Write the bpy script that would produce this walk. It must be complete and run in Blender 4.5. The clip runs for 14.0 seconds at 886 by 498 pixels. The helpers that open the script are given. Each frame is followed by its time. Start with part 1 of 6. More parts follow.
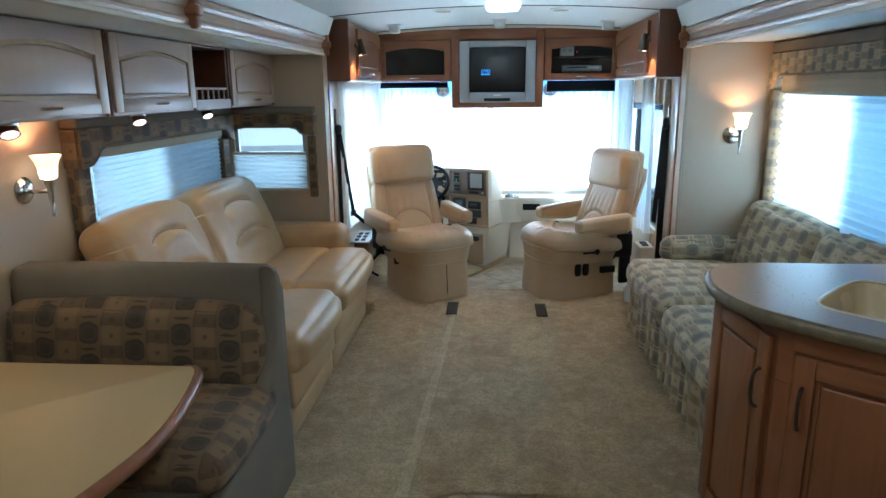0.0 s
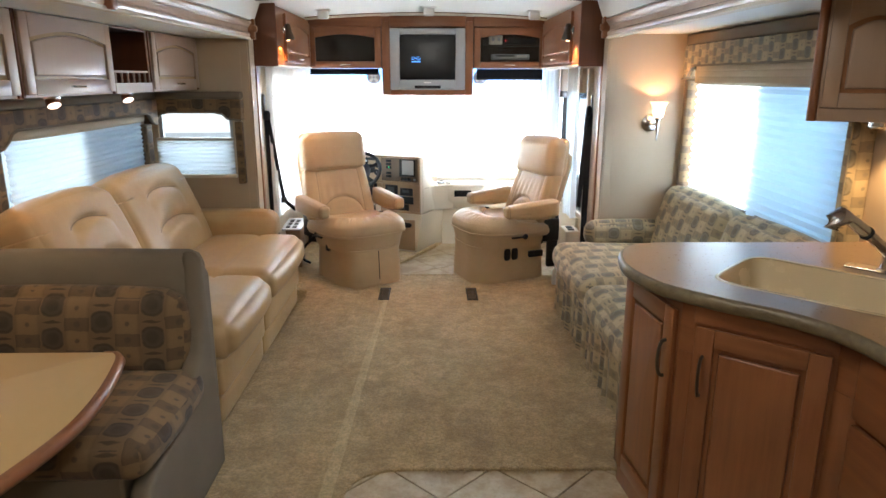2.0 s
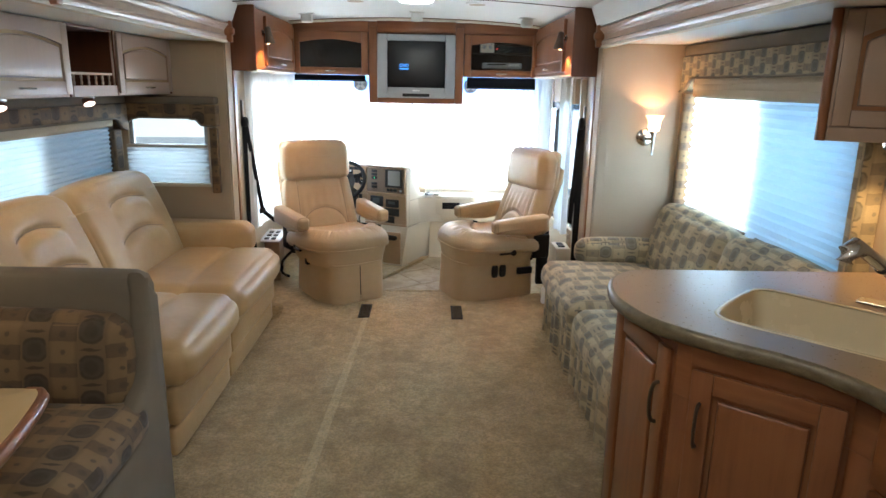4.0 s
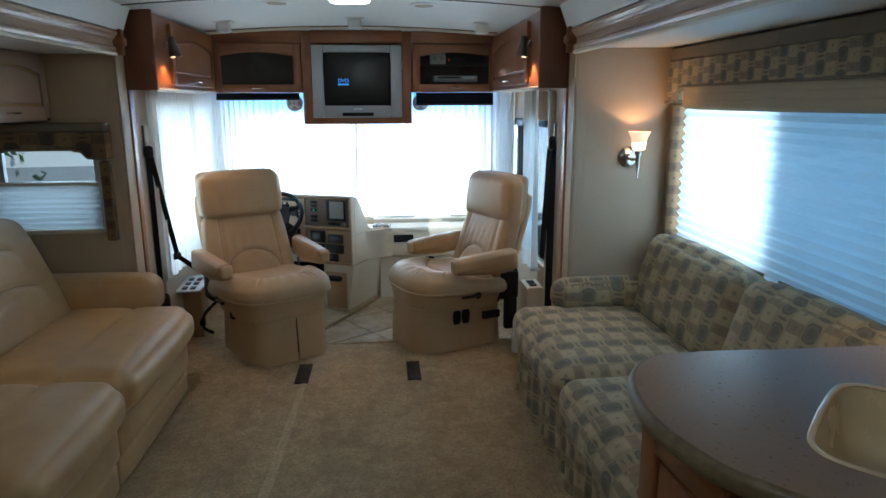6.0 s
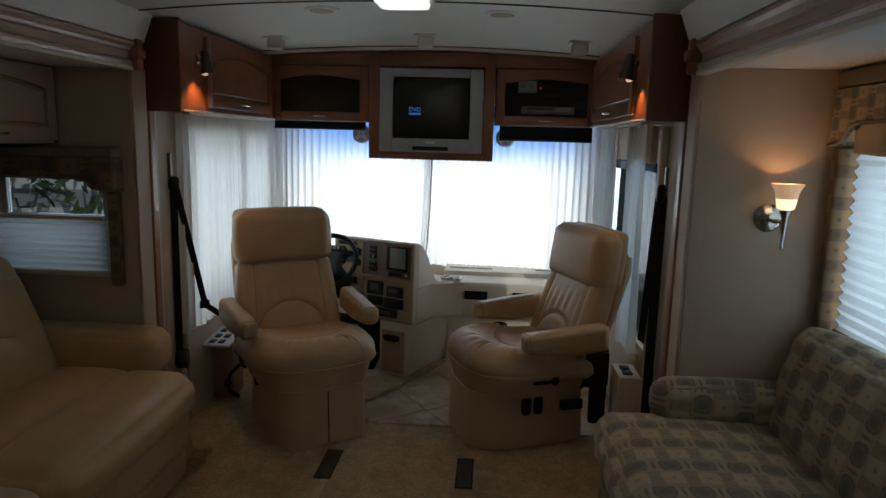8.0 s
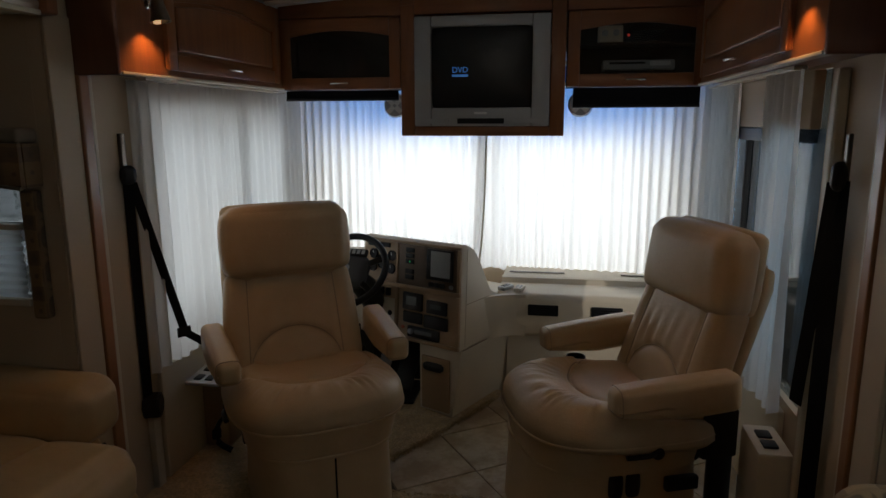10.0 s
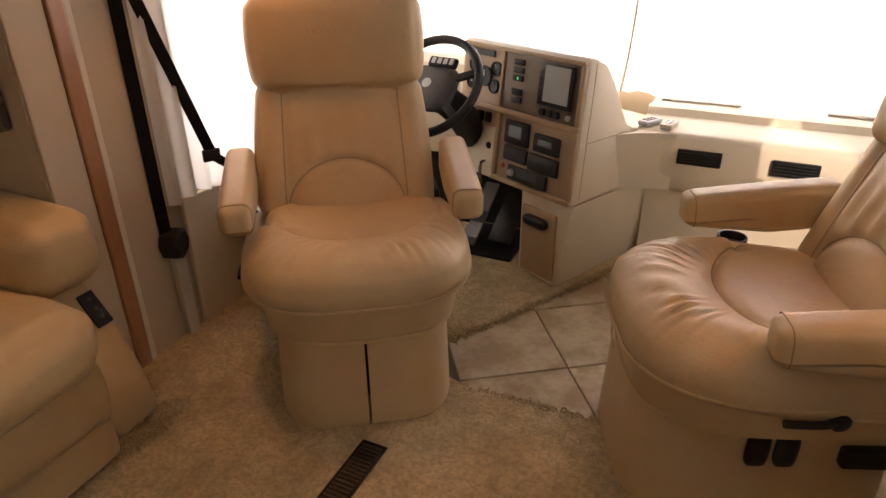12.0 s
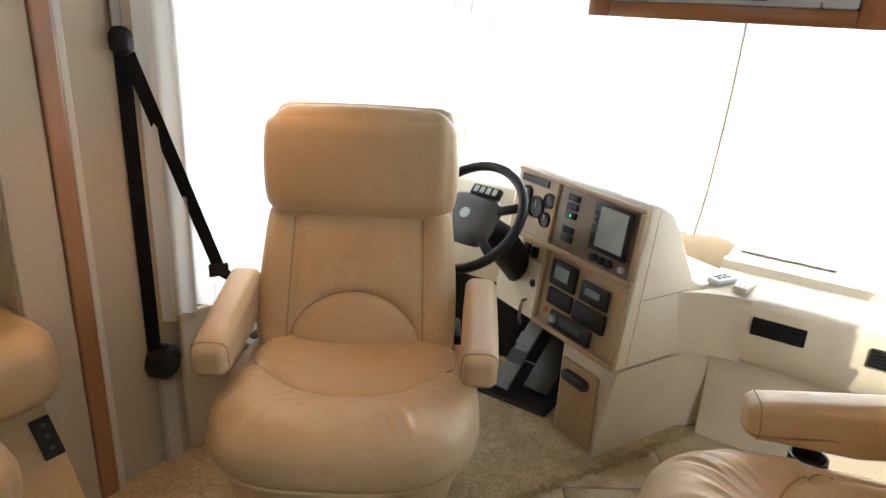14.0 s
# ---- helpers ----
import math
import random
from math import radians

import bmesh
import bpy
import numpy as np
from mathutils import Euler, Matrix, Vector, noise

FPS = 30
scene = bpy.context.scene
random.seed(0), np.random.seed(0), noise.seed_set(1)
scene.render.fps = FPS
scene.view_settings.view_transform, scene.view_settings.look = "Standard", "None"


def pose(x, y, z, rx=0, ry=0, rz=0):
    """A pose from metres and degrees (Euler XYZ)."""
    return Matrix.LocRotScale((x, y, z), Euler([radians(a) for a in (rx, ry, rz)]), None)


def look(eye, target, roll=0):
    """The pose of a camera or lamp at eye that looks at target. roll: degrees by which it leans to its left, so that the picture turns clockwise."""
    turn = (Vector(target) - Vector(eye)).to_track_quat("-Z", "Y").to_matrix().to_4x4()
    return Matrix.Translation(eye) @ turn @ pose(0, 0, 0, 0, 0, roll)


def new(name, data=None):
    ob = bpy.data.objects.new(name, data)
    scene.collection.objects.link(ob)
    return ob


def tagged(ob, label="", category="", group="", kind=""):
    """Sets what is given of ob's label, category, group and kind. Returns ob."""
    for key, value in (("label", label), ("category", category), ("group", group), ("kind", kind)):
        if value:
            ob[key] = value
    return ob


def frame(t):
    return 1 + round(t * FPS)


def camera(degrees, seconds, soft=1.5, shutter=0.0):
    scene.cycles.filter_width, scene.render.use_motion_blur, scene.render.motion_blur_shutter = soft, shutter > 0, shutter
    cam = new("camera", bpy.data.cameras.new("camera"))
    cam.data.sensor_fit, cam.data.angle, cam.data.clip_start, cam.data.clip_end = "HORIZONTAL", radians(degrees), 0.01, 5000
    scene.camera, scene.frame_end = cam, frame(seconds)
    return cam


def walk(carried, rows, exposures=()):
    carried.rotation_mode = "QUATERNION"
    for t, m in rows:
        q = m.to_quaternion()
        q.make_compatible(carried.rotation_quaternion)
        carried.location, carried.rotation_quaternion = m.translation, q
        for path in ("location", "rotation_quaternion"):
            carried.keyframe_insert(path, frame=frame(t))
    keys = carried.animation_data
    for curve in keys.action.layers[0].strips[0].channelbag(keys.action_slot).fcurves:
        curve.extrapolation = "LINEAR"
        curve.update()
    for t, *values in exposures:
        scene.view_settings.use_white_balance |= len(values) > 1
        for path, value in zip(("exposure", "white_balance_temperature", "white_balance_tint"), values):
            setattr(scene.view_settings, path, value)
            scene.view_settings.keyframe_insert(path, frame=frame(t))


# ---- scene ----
cam = camera(67.5, 14.0)
METRES, EYE, TURN = 4.05, 1.5, 4.6
ROWS = [
    (0.0, 0.0, 0.0, 0.0, -0.14, -13.54, 0.58),
    (0.5, 0.0028, -0.0111, -0.0007, -3.01, -14.03, 0.46),
    (1.0, 0.0065, -0.0143, -0.0013, -4.03, -14.49, 0.36),
    (1.5, 0.009, -0.0153, -0.0019, -5.04, -14.55, 0.04),
    (2.0, 0.0101, -0.0147, -0.0021, -5.51, -14.52, -0.1),
    (2.5, 0.0094, -0.0126, -0.0025, -5.87, -14.26, -0.21),
    (5.0, 0.0495, 0.1144, -0.001, -5.71, -13.27, -1.66),
    (5.5, 0.0471, 0.1644, -0.002, -8.51, -12.78, 0.18),
    (6.0, 0.0609, 0.2111, -0.0028, -9.75, -12.43, 0.23),
    (6.5, 0.0954, 0.258, -0.0015, -7.22, -10.92, -4.17),
    (7.0, 0.1226, 0.2945, -0.0015, -4.44, -9.8, -3.37),
    (7.5, 0.1263, 0.3405, -0.0064, -2.48, -9.77, -2.54),
    (8.0, 0.129, 0.3973, -0.0067, -0.33, -9.44, -1.49),
    (10.5, 0.155, 0.6899, -0.0223, 8.86, -12.14, -0.76),
    (11.0, 0.1751, 0.7452, -0.0248, 14.65, -14.27, -2.4),
    (11.5, 0.1846, 0.7888, -0.0404, 18.74, -19.18, -0.7),
    (12.0, 0.1759, 0.827, -0.0556, 20.23, -26.99, 0.44),
    (12.5, 0.1769, 0.8552, -0.056, 20.4, -28.77, 1.87),
    (13.0, 0.1816, 0.891, -0.0459, 22.76, -24.0, 0.11),
    (13.5, 0.1849, 0.9157, -0.0392, 24.93, -21.27, -1.21),
    (14.0, 0.1835, 0.9175, -0.0387, 29.35, -20.03, -2.85),
]
EXPO = [(0.0, -0.1, 4700, -4), (0.5, -0.1, 4700, -5), (1.0, 0.12, 5350, 2), (1.5, 0.36, 6000, 9), (2.5, 0.40, 5900, 8), (5.0, -0.17, 5450, 2), (5.5, -0.52, 5350, 1),
        (6.0, -0.94, 5150, -1), (6.5, -1.48, 5000, -3), (7.0, -1.9, 5250, 1), (7.5, -2.25, 5750, 5), (8.0, -2.42, 5950, 6), (10.5, -3.0, 6600, 12), (11.0, -3.1, 6700, 13),
        (11.5, -2.75, 6900, 15), (12.0, -0.62, 8200, 26), (12.5, 0.55, 8900, 29), (13.0, 0.70, 8350, 23), (13.5, 0.17, 6900, 9), (14.0, -0.12, 6450, 7)]
walk(cam, [(t, pose(0, 0, EYE, 0, 0, TURN) @ pose(METRES * x, METRES * y, METRES * z, 90 + pitch, roll, yaw)) for t, x, y, z, yaw, pitch, roll in ROWS], EXPO)


from mathutils.bvhtree import BVHTree

# ---- world, sun, sky light in the window openings ----
world = bpy.data.worlds.new("sky")
scene.world = world
world.use_nodes = True
wn = world.node_tree.nodes
sky = wn.new("ShaderNodeTexSky")
sky.sky_type, sky.sun_disc = "NISHITA", False
sky.sun_elevation, sky.sun_rotation = radians(42), radians(140)
wn["Background"].inputs[1].default_value = 0.15
world.node_tree.links.new(sky.outputs[0], wn["Background"].inputs[0])
sun_data = bpy.data.lights.new("sun", "SUN")
sun_data.energy, sun_data.angle, sun_data.color = 5.0, radians(0.5), (1.0, 0.95, 0.86)
sun_ob = new("sun", sun_data)
sun_ob.matrix_world = look((8, -6, 9), (0.9, 3.2, 0.0))


def window_light(name, eye, target, w, h, watts, color):
    d = bpy.data.lights.new(name, "AREA")
    d.shape, d.size, d.size_y, d.energy, d.color = "RECTANGLE", w, h, watts, color
    ob = new(name, d)
    ob.matrix_world = look(eye, target)
    return ob


window_light("sky_light_windshield", (0, 6.75, 1.1), (0, 5.0, 1.0), 2.2, 1.1, 240, (0.93, 0.97, 1.0))
window_light("sky_light_driver_window", (-1.32, 5.45, 1.0), (0, 5.45, 0.9), 1.2, 0.8, 40, (0.93, 0.97, 1.0))
window_light("sky_light_door_window", (1.30, 4.92, 1.05), (0, 4.92, 1.0), 0.42, 0.9, 22, (0.93, 0.97, 1.0))
window_light("sky_light_passenger_window", (1.30, 5.80, 1.05), (0, 5.80, 1.0), 0.5, 0.9, 13, (0.93, 0.97, 1.0))
window_light("sky_light_sofa_window", (1.88, 3.3, 1.15), (0, 3.3, 1.0), 1.5, 0.65, 72, (0.86, 0.94, 1.0))
window_light("sky_light_slide_window", (-1.98, 3.46, 1.1), (0, 3.46, 1.0), 1.4, 0.5, 11, (0.82, 0.93, 1.0))
window_light("sky_light_end_window", (-1.515, 4.62, 1.1), (-1.515, 3.0, 1.0), 0.45, 0.4, 3.0, (0.86, 0.95, 1.0))


# ---- materials ----
class Nodes:
    """A short way to write node trees."""

    def __init__(self, name):
        self.m = bpy.data.materials.new(name)
        self.m.use_nodes = True
        self.t = self.m.node_tree
        self.b = self.t.nodes["Principled BSDF"]

    def n(self, kind, ins=(), operation="", data_type=""):
        nd = self.t.nodes.new("ShaderNode" + kind)
        if operation:
            nd.operation = operation
        if data_type:
            nd.data_type = data_type
        for i, v in (ins.items() if isinstance(ins, dict) else enumerate(ins)):
            self.put(nd.inputs[i], v)
        return nd

    def put(self, sock, v):
        if v is None:
            return
        if isinstance(v, bpy.types.NodeSocket):
            self.t.links.new(v, sock)
        elif isinstance(v, bpy.types.Node):
            self.t.links.new(v.outputs[0], sock)
        elif isinstance(v, tuple) and len(v) == 3 and sock.type == "RGBA":
            sock.default_value = (*v, 1)
        else:
            sock.default_value = v

    def math(self, op, a, b=0.0, c=None):
        return self.n("Math", (a, b, c), operation=op).outputs[0]

    def mix(self, fac, a, b):
        nd = self.n("Mix", data_type="RGBA")
        self.put(nd.inputs[0], fac), self.put(nd.inputs[6], a), self.put(nd.inputs[7], b)
        return nd.outputs[2]

    def coords(self, uv=False, scale=(1, 1, 1)):
        tc = self.n("TexCoord")
        return self.n("Mapping", {0: tc.outputs["UV" if uv else "Object"], 3: scale}).outputs[0]

    def noise(self, vec, scale, detail=4.0, rough=0.55):
        return self.n("TexNoise", {0: vec, "Scale": scale, "Detail": detail, "Roughness": rough}).outputs[0]

    def ramp(self, fac, lo, hi):
        return self.n("MapRange", {0: fac, 1: lo, 2: hi, 3: 0.0, 4: 1.0}).outputs[0]

    def bump(self, height, strength, dist):
        return self.n("Bump", {"Strength": strength, "Distance": dist, "Height": height}).outputs[0]

    def set(self, **kw):
        for k, v in kw.items():
            self.put(self.b.inputs[k.replace("_", " ")], v)
        return self.m


def plain(name, c1, c2, rough=0.5, scale=6.0, fine=120.0, bump=0.15, dist=0.001, metal=0.0, coat=0.0, spec=0.5):
    """A surface with slow variation of colour, fine grain and fine relief."""
    k = Nodes(name)
    v = k.coords()
    big, small = k.noise(v, scale), k.noise(v, fine, 3.0)
    f = k.math("ADD", k.math("MULTIPLY", k.ramp(big, 0.3, 0.7), 0.7), k.math("MULTIPLY", k.ramp(small, 0.3, 0.7), 0.3))
    return k.set(Base_Color=k.mix(f, c1, c2), Roughness=k.math("ADD", k.math("MULTIPLY", big, 0.16), rough - 0.08), Metallic=metal,
                 Normal=k.bump(small, bump, dist), Coat_Weight=coat, Coat_Roughness=0.12, Specular_IOR_Level=spec)


def wood(name, dark, mid, light, rough=0.34, coat=0.25, across=False):
    k = Nodes(name)
    oi = k.n("ObjectInfo").outputs["Random"]
    tc = k.n("TexCoord").outputs["UV"]
    shift = k.n("CombineXYZ", (k.math("MULTIPLY", oi, 7.0), k.math("MULTIPLY", oi, 13.0), 0.0)).outputs[0]
    uv = k.n("VectorMath", (tc, shift), operation="ADD").outputs[0]
    sc = (2.2, 34, 1) if across else (34, 2.2, 1)
    v = k.n("Mapping", {0: uv, 3: sc}).outputs[0]
    warp = k.noise(v, 1.0, 6.0, 0.6)
    v2 = k.n("Mapping", {0: uv, 3: tuple(a * 7 for a in sc)}).outputs[0]
    pores = k.noise(v2, 1.0, 3.0)
    slow = k.noise(uv, 3.0, 2.0)
    c = k.mix(k.ramp(warp, 0.28, 0.72), dark, mid)
    c = k.mix(k.math("MULTIPLY", k.ramp(slow, 0.35, 0.75), 0.6), c, light)
    c = k.mix(k.math("MULTIPLY", k.ramp(pores, 0.58, 0.75), 0.35), c, dark)
    return k.set(Base_Color=c, Roughness=k.math("ADD", k.math("MULTIPLY", warp, 0.15), rough - 0.07), Coat_Weight=coat, Coat_Roughness=0.18,
                 Normal=k.bump(pores, 0.12, 0.0006))


def leather(name, c1, c2, rough=0.36):
    k = Nodes(name)
    v = k.coords()
    cells = k.n("TexVoronoi", {0: v, "Scale": 330.0}).outputs["Distance"]
    crease = k.noise(k.coords(scale=(1, 1, 1.4)), 17.0, 6.0, 0.65)
    slow = k.noise(v, 4.5, 3.0)
    c = k.mix(k.ramp(slow, 0.3, 0.7), c1, c2)
    c = k.mix(k.math("MULTIPLY", k.ramp(crease, 0.55, 0.75), 0.13), c, tuple(a * 0.72 for a in c1))
    h = k.math("ADD", k.math("MULTIPLY", cells, 0.12), k.math("MULTIPLY", crease, 1.0))
    return k.set(Base_Color=c, Roughness=k.math("ADD", k.math("MULTIPLY", slow, 0.2), rough - 0.1), Normal=k.bump(h, 0.34, 0.006),
                 Specular_IOR_Level=0.34)


def checks(name, tan, taupe, slate, dark, size):
    """Woven upholstery: columns of dark ovals between columns of tan and brown squares with dots."""
    k = Nodes(name)
    M = k.math
    tc = k.n("TexCoord").outputs["UV"]
    wob = M("MULTIPLY", M("SUBTRACT", k.noise(tc, 30.0, 2.0), 0.5), 0.12)
    sep = k.n("SeparateXYZ", (tc,))
    u = M("ADD", M("DIVIDE", sep.outputs[0], size), wob)
    iu = M("FLOOR", u)
    col = M("FLOORED_MODULO", iu, 2.0)
    slip = M("MULTIPLY", M("FLOORED_MODULO", M("FLOOR", M("MULTIPLY", u, 0.5)), 2.0), 0.5)
    w = M("ADD", M("ADD", M("DIVIDE", sep.outputs[1], size * 1.35), wob), slip)
    cu = M("SUBTRACT", M("FRACT", u), 0.5)
    fw = M("FRACT", w)
    au = M("ABSOLUTE", cu)

    def away(at):
        return M("ABSOLUTE", M("MULTIPLY", M("SUBTRACT", fw, at), 1.35))

    def blob(at, power, lo, hi):
        a = M("ADD", M("POWER", au, power), M("POWER", away(at), power))
        return M("SUBTRACT", 1.0, k.ramp(M("POWER", a, 1.0 / power), lo, hi))

    oval, core = blob(0.37, 2.8, 0.40, 0.48), blob(0.37, 2.2, 0.20, 0.30)
    rim = M("MULTIPLY", M("SUBTRACT", oval, blob(0.37, 2.8, 0.33, 0.41)), k.ramp(away(0.37), 0.16, 0.24))
    lens = M("SUBTRACT", 1.0, k.ramp(M("ADD", away(0.87), M("MULTIPLY", M("MULTIPLY", cu, cu), 0.45)), 0.035, 0.09))
    a = k.mix(oval, k.mix(0.45, taupe, tan), slate)
    a = k.mix(M("MULTIPLY", core, 0.55), a, dark)
    a = k.mix(M("MULTIPLY", M("MAXIMUM", rim, lens), 0.8), a, dark)
    b = k.mix(M("LESS_THAN", fw, 0.60), taupe, tan)
    b = k.mix(M("MULTIPLY", blob(0.30, 2.0, 0.07, 0.11), 0.7), b, slate)
    b = k.mix(M("MULTIPLY", blob(0.80, 2.0, 0.08, 0.17), 0.7), b, slate)
    # Edge shading of the squares: a woven sheen put into the colour.
    b = k.mix(M("MULTIPLY", k.ramp(au, 0.36, 0.5), 0.35), b, dark)
    c = k.mix(col, a, b)
    thread = k.noise(k.n("Mapping", {0: tc, 3: (900, 300, 1)}).outputs[0], 1.0, 2.0)
    c = k.mix(M("MULTIPLY", k.ramp(thread, 0.35, 0.7), 0.30), c, dark)
    c = k.mix(M("MULTIPLY", k.ramp(k.noise(tc, 9.0, 3.0), 0.4, 0.7), 0.22), c, taupe)
    return k.set(Base_Color=c, Roughness=0.8, Normal=k.bump(thread, 0.35, 0.001), Specular_IOR_Level=0.3, Sheen_Weight=0.12)


def carpet_mat(name, c1, c2, c3):
    """Cut pile: tufts that lie different ways, trodden and soiled in soft patches."""
    k = Nodes(name)
    v = k.coords()
    tuft = k.noise(v, 75.0, 4.0, 0.75)
    fine = k.noise(v, 300.0, 2.0)
    clump = k.noise(v, 24.0, 4.0, 0.7)
    worn = k.noise(k.coords(scale=(1.6, 0.7, 1)), 2.2, 5.0, 0.6)
    patch = k.noise(v, 7.0, 5.0, 0.65)
    c = k.mix(k.ramp(worn, 0.36, 0.64), c1, c2)
    c = k.mix(k.math("MULTIPLY", k.ramp(patch, 0.47, 0.66), 0.7), c, c3)
    c = k.mix(k.math("MULTIPLY", k.ramp(patch, 0.46, 0.32), 0.25), c, tuple(a * 0.62 for a in c1))
    # Low pile darkened: the shade between tufts is mixed into the colour.
    c = k.mix(k.math("MULTIPLY", k.ramp(clump, 0.56, 0.38), 0.36), c, tuple(a * 0.55 for a in c1))
    c = k.mix(k.math("MULTIPLY", k.ramp(tuft, 0.56, 0.40), 0.44), c, tuple(a * 0.42 for a in c1))
    h = k.math("ADD", k.math("ADD", tuft, k.math("MULTIPLY", fine, 0.3)), k.math("MULTIPLY", clump, 0.6))
    return k.set(Base_Color=c, Roughness=0.95, Normal=k.bump(h, 1.0, 0.010), Specular_IOR_Level=0.1, Sheen_Weight=0.2)


def stone_tile(name):
    k = Nodes(name)
    oi = k.n("ObjectInfo").outputs["Random"]
    v = k.n("VectorMath", (k.coords(), k.n("CombineXYZ", (k.math("MULTIPLY", oi, 31.0), oi, 0.0)).outputs[0]), operation="ADD").outputs[0]
    a, b = k.noise(v, 8.0, 6.0, 0.65), k.noise(v, 60.0, 4.0)
    c = k.mix(k.ramp(a, 0.40, 0.60), (0.34, 0.235, 0.115), (0.53, 0.43, 0.275))
    c = k.mix(k.math("MULTIPLY", oi, 0.3), c, (0.40, 0.34, 0.25))
    c = k.mix(k.math("MULTIPLY", k.ramp(b, 0.55, 0.75), 0.4), c, (0.24, 0.18, 0.11))
    return k.set(Base_Color=c, Roughness=k.math("ADD", k.math("MULTIPLY", a, 0.25), 0.34), Normal=k.bump(b, 0.12, 0.001))


def cloth_light(name, color, through_color, share):
    """Thin cloth that lets part of the daylight through."""
    k = Nodes(name)
    v = k.coords(scale=(1, 1, 0.2))
    weave = k.noise(v, 160.0, 3.0)
    slow = k.noise(v, 5.0, 3.0)
    col = k.mix(k.math("MULTIPLY", k.ramp(slow, 0.4, 0.7), 0.3), color, tuple(a * 0.86 for a in color))
    nrm = k.bump(weave, 0.2, 0.001)
    d = k.n("BsdfDiffuse", {0: col, 2: nrm})
    tr = k.n("BsdfTranslucent", {0: through_color, 1: nrm})
    mx = k.n("MixShader", (share, d.outputs[0], tr.outputs[0]))
    k.t.links.new(mx.outputs[0], k.t.nodes["Material Output"].inputs[0])
    return k.m


def see_through(name, tint, gloss=0.08):
    """Thin pane: what lies behind it shows, with a little gloss."""
    k = Nodes(name)
    fr = k.n("Fresnel", (1.45,))
    a = k.n("BsdfTransparent", (tint,))
    g = k.n("BsdfGlossy", {1: 0.03})
    mx = k.n("MixShader", (k.math("MULTIPLY", fr.outputs[0], gloss * 10), a.outputs[0], g.outputs[0]))
    k.t.links.new(mx.outputs[0], k.t.nodes["Material Output"].inputs[0])
    return k.m


def glow(name, color, strength):
    k = Nodes(name)
    return k.set(Base_Color=color, Emission_Color=color, Emission_Strength=strength)


CHERRY = wood("cherry_wood", (0.16, 0.052, 0.019), (0.265, 0.098, 0.035), (0.32, 0.135, 0.052))
CHERRY_X = wood("cherry_wood_across", (0.16, 0.052, 0.019), (0.265, 0.098, 0.035), (0.32, 0.135, 0.052), across=True)
CHERRY_DARK = wood("cherry_end_panel", (0.10, 0.034, 0.014), (0.155, 0.052, 0.022), (0.18, 0.065, 0.028), rough=0.4)
PALE = wood("pale_maple", (0.39, 0.275, 0.20), (0.425, 0.31, 0.23), (0.455, 0.34, 0.255), rough=0.38)
PALE_X = wood("pale_maple_across", (0.39, 0.275, 0.20), (0.425, 0.31, 0.23), (0.455, 0.34, 0.255), rough=0.38, across=True)
TRIM_WOOD = wood("orange_trim_wood", (0.27, 0.115, 0.05), (0.36, 0.165, 0.075), (0.41, 0.205, 0.10))
INLAY = wood("honey_inlay", (0.30, 0.19, 0.075), (0.42, 0.28, 0.12), (0.46, 0.32, 0.15))
FASCIA = wood("fascia_wood", (0.34, 0.22, 0.15), (0.45, 0.31, 0.22), (0.52, 0.40, 0.30), across=True)
LEATHER = leather("beige_leather", (0.495, 0.355, 0.205), (0.575, 0.425, 0.255), 0.40)
LEATHER_SOFA = leather("tan_leather", (0.455, 0.30, 0.145), (0.535, 0.37, 0.19), 0.34)
SEAM = plain("seam_shadow_thread", (0.29, 0.215, 0.135), (0.33, 0.245, 0.155), 0.7)
PLAID = checks("checked_weave", (0.54, 0.435, 0.26), (0.34, 0.275, 0.17), (0.225, 0.207, 0.158), (0.115, 0.102, 0.074), 0.078)
PLAID_SMALL = checks("small_checked_weave", (0.42, 0.335, 0.20), (0.24, 0.195, 0.125), (0.15, 0.145, 0.118), (0.08, 0.072, 0.055), 0.052)
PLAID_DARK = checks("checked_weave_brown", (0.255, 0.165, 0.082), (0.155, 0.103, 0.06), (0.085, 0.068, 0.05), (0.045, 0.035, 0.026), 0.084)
TAUPE = plain("taupe_microfibre", (0.185, 0.155, 0.115), (0.225, 0.19, 0.145), 0.9, 5.0, 400.0, 0.4, 0.001, spec=0.2)
CARPET = carpet_mat("beige_carpet", (0.47, 0.335, 0.17), (0.66, 0.485, 0.255), (0.75, 0.565, 0.31))
CARPET_PALE = carpet_mat("trodden_carpet", (0.66, 0.51, 0.28), (0.76, 0.60, 0.34), (0.80, 0.65, 0.38))
DISPLAY = plain("dim_display", (0.07, 0.08, 0.08), (0.10, 0.11, 0.11), 0.2, 6.0, 200.0, 0.02)
TILE = stone_tile("stone_tile")
GROUT = plain("grout", (0.14, 0.115, 0.085), (0.18, 0.15, 0.115), 0.9, 12.0, 300.0, 0.4)
CEIL = plain("ceiling_vinyl", (0.70, 0.71, 0.69), (0.76, 0.77, 0.75), 0.55, 2.0, 260.0, 0.1)
WALL = plain("beige_wallpaper", (0.47, 0.37, 0.255), (0.52, 0.415, 0.295), 0.6, 3.0, 220.0, 0.25)
CREAM = plain("cream_trim", (0.60, 0.54, 0.43), (0.66, 0.60, 0.485), 0.45, 4.0, 200.0, 0.1)
DASH = plain("dash_vinyl", (0.60, 0.52, 0.395), (0.65, 0.57, 0.44), 0.5, 5.0, 420.0, 0.35, 0.0008)
DASH_TAN = plain("console_tan_panel", (0.33, 0.215, 0.122), (0.37, 0.245, 0.14), 0.45, 5.0, 300.0, 0.2)
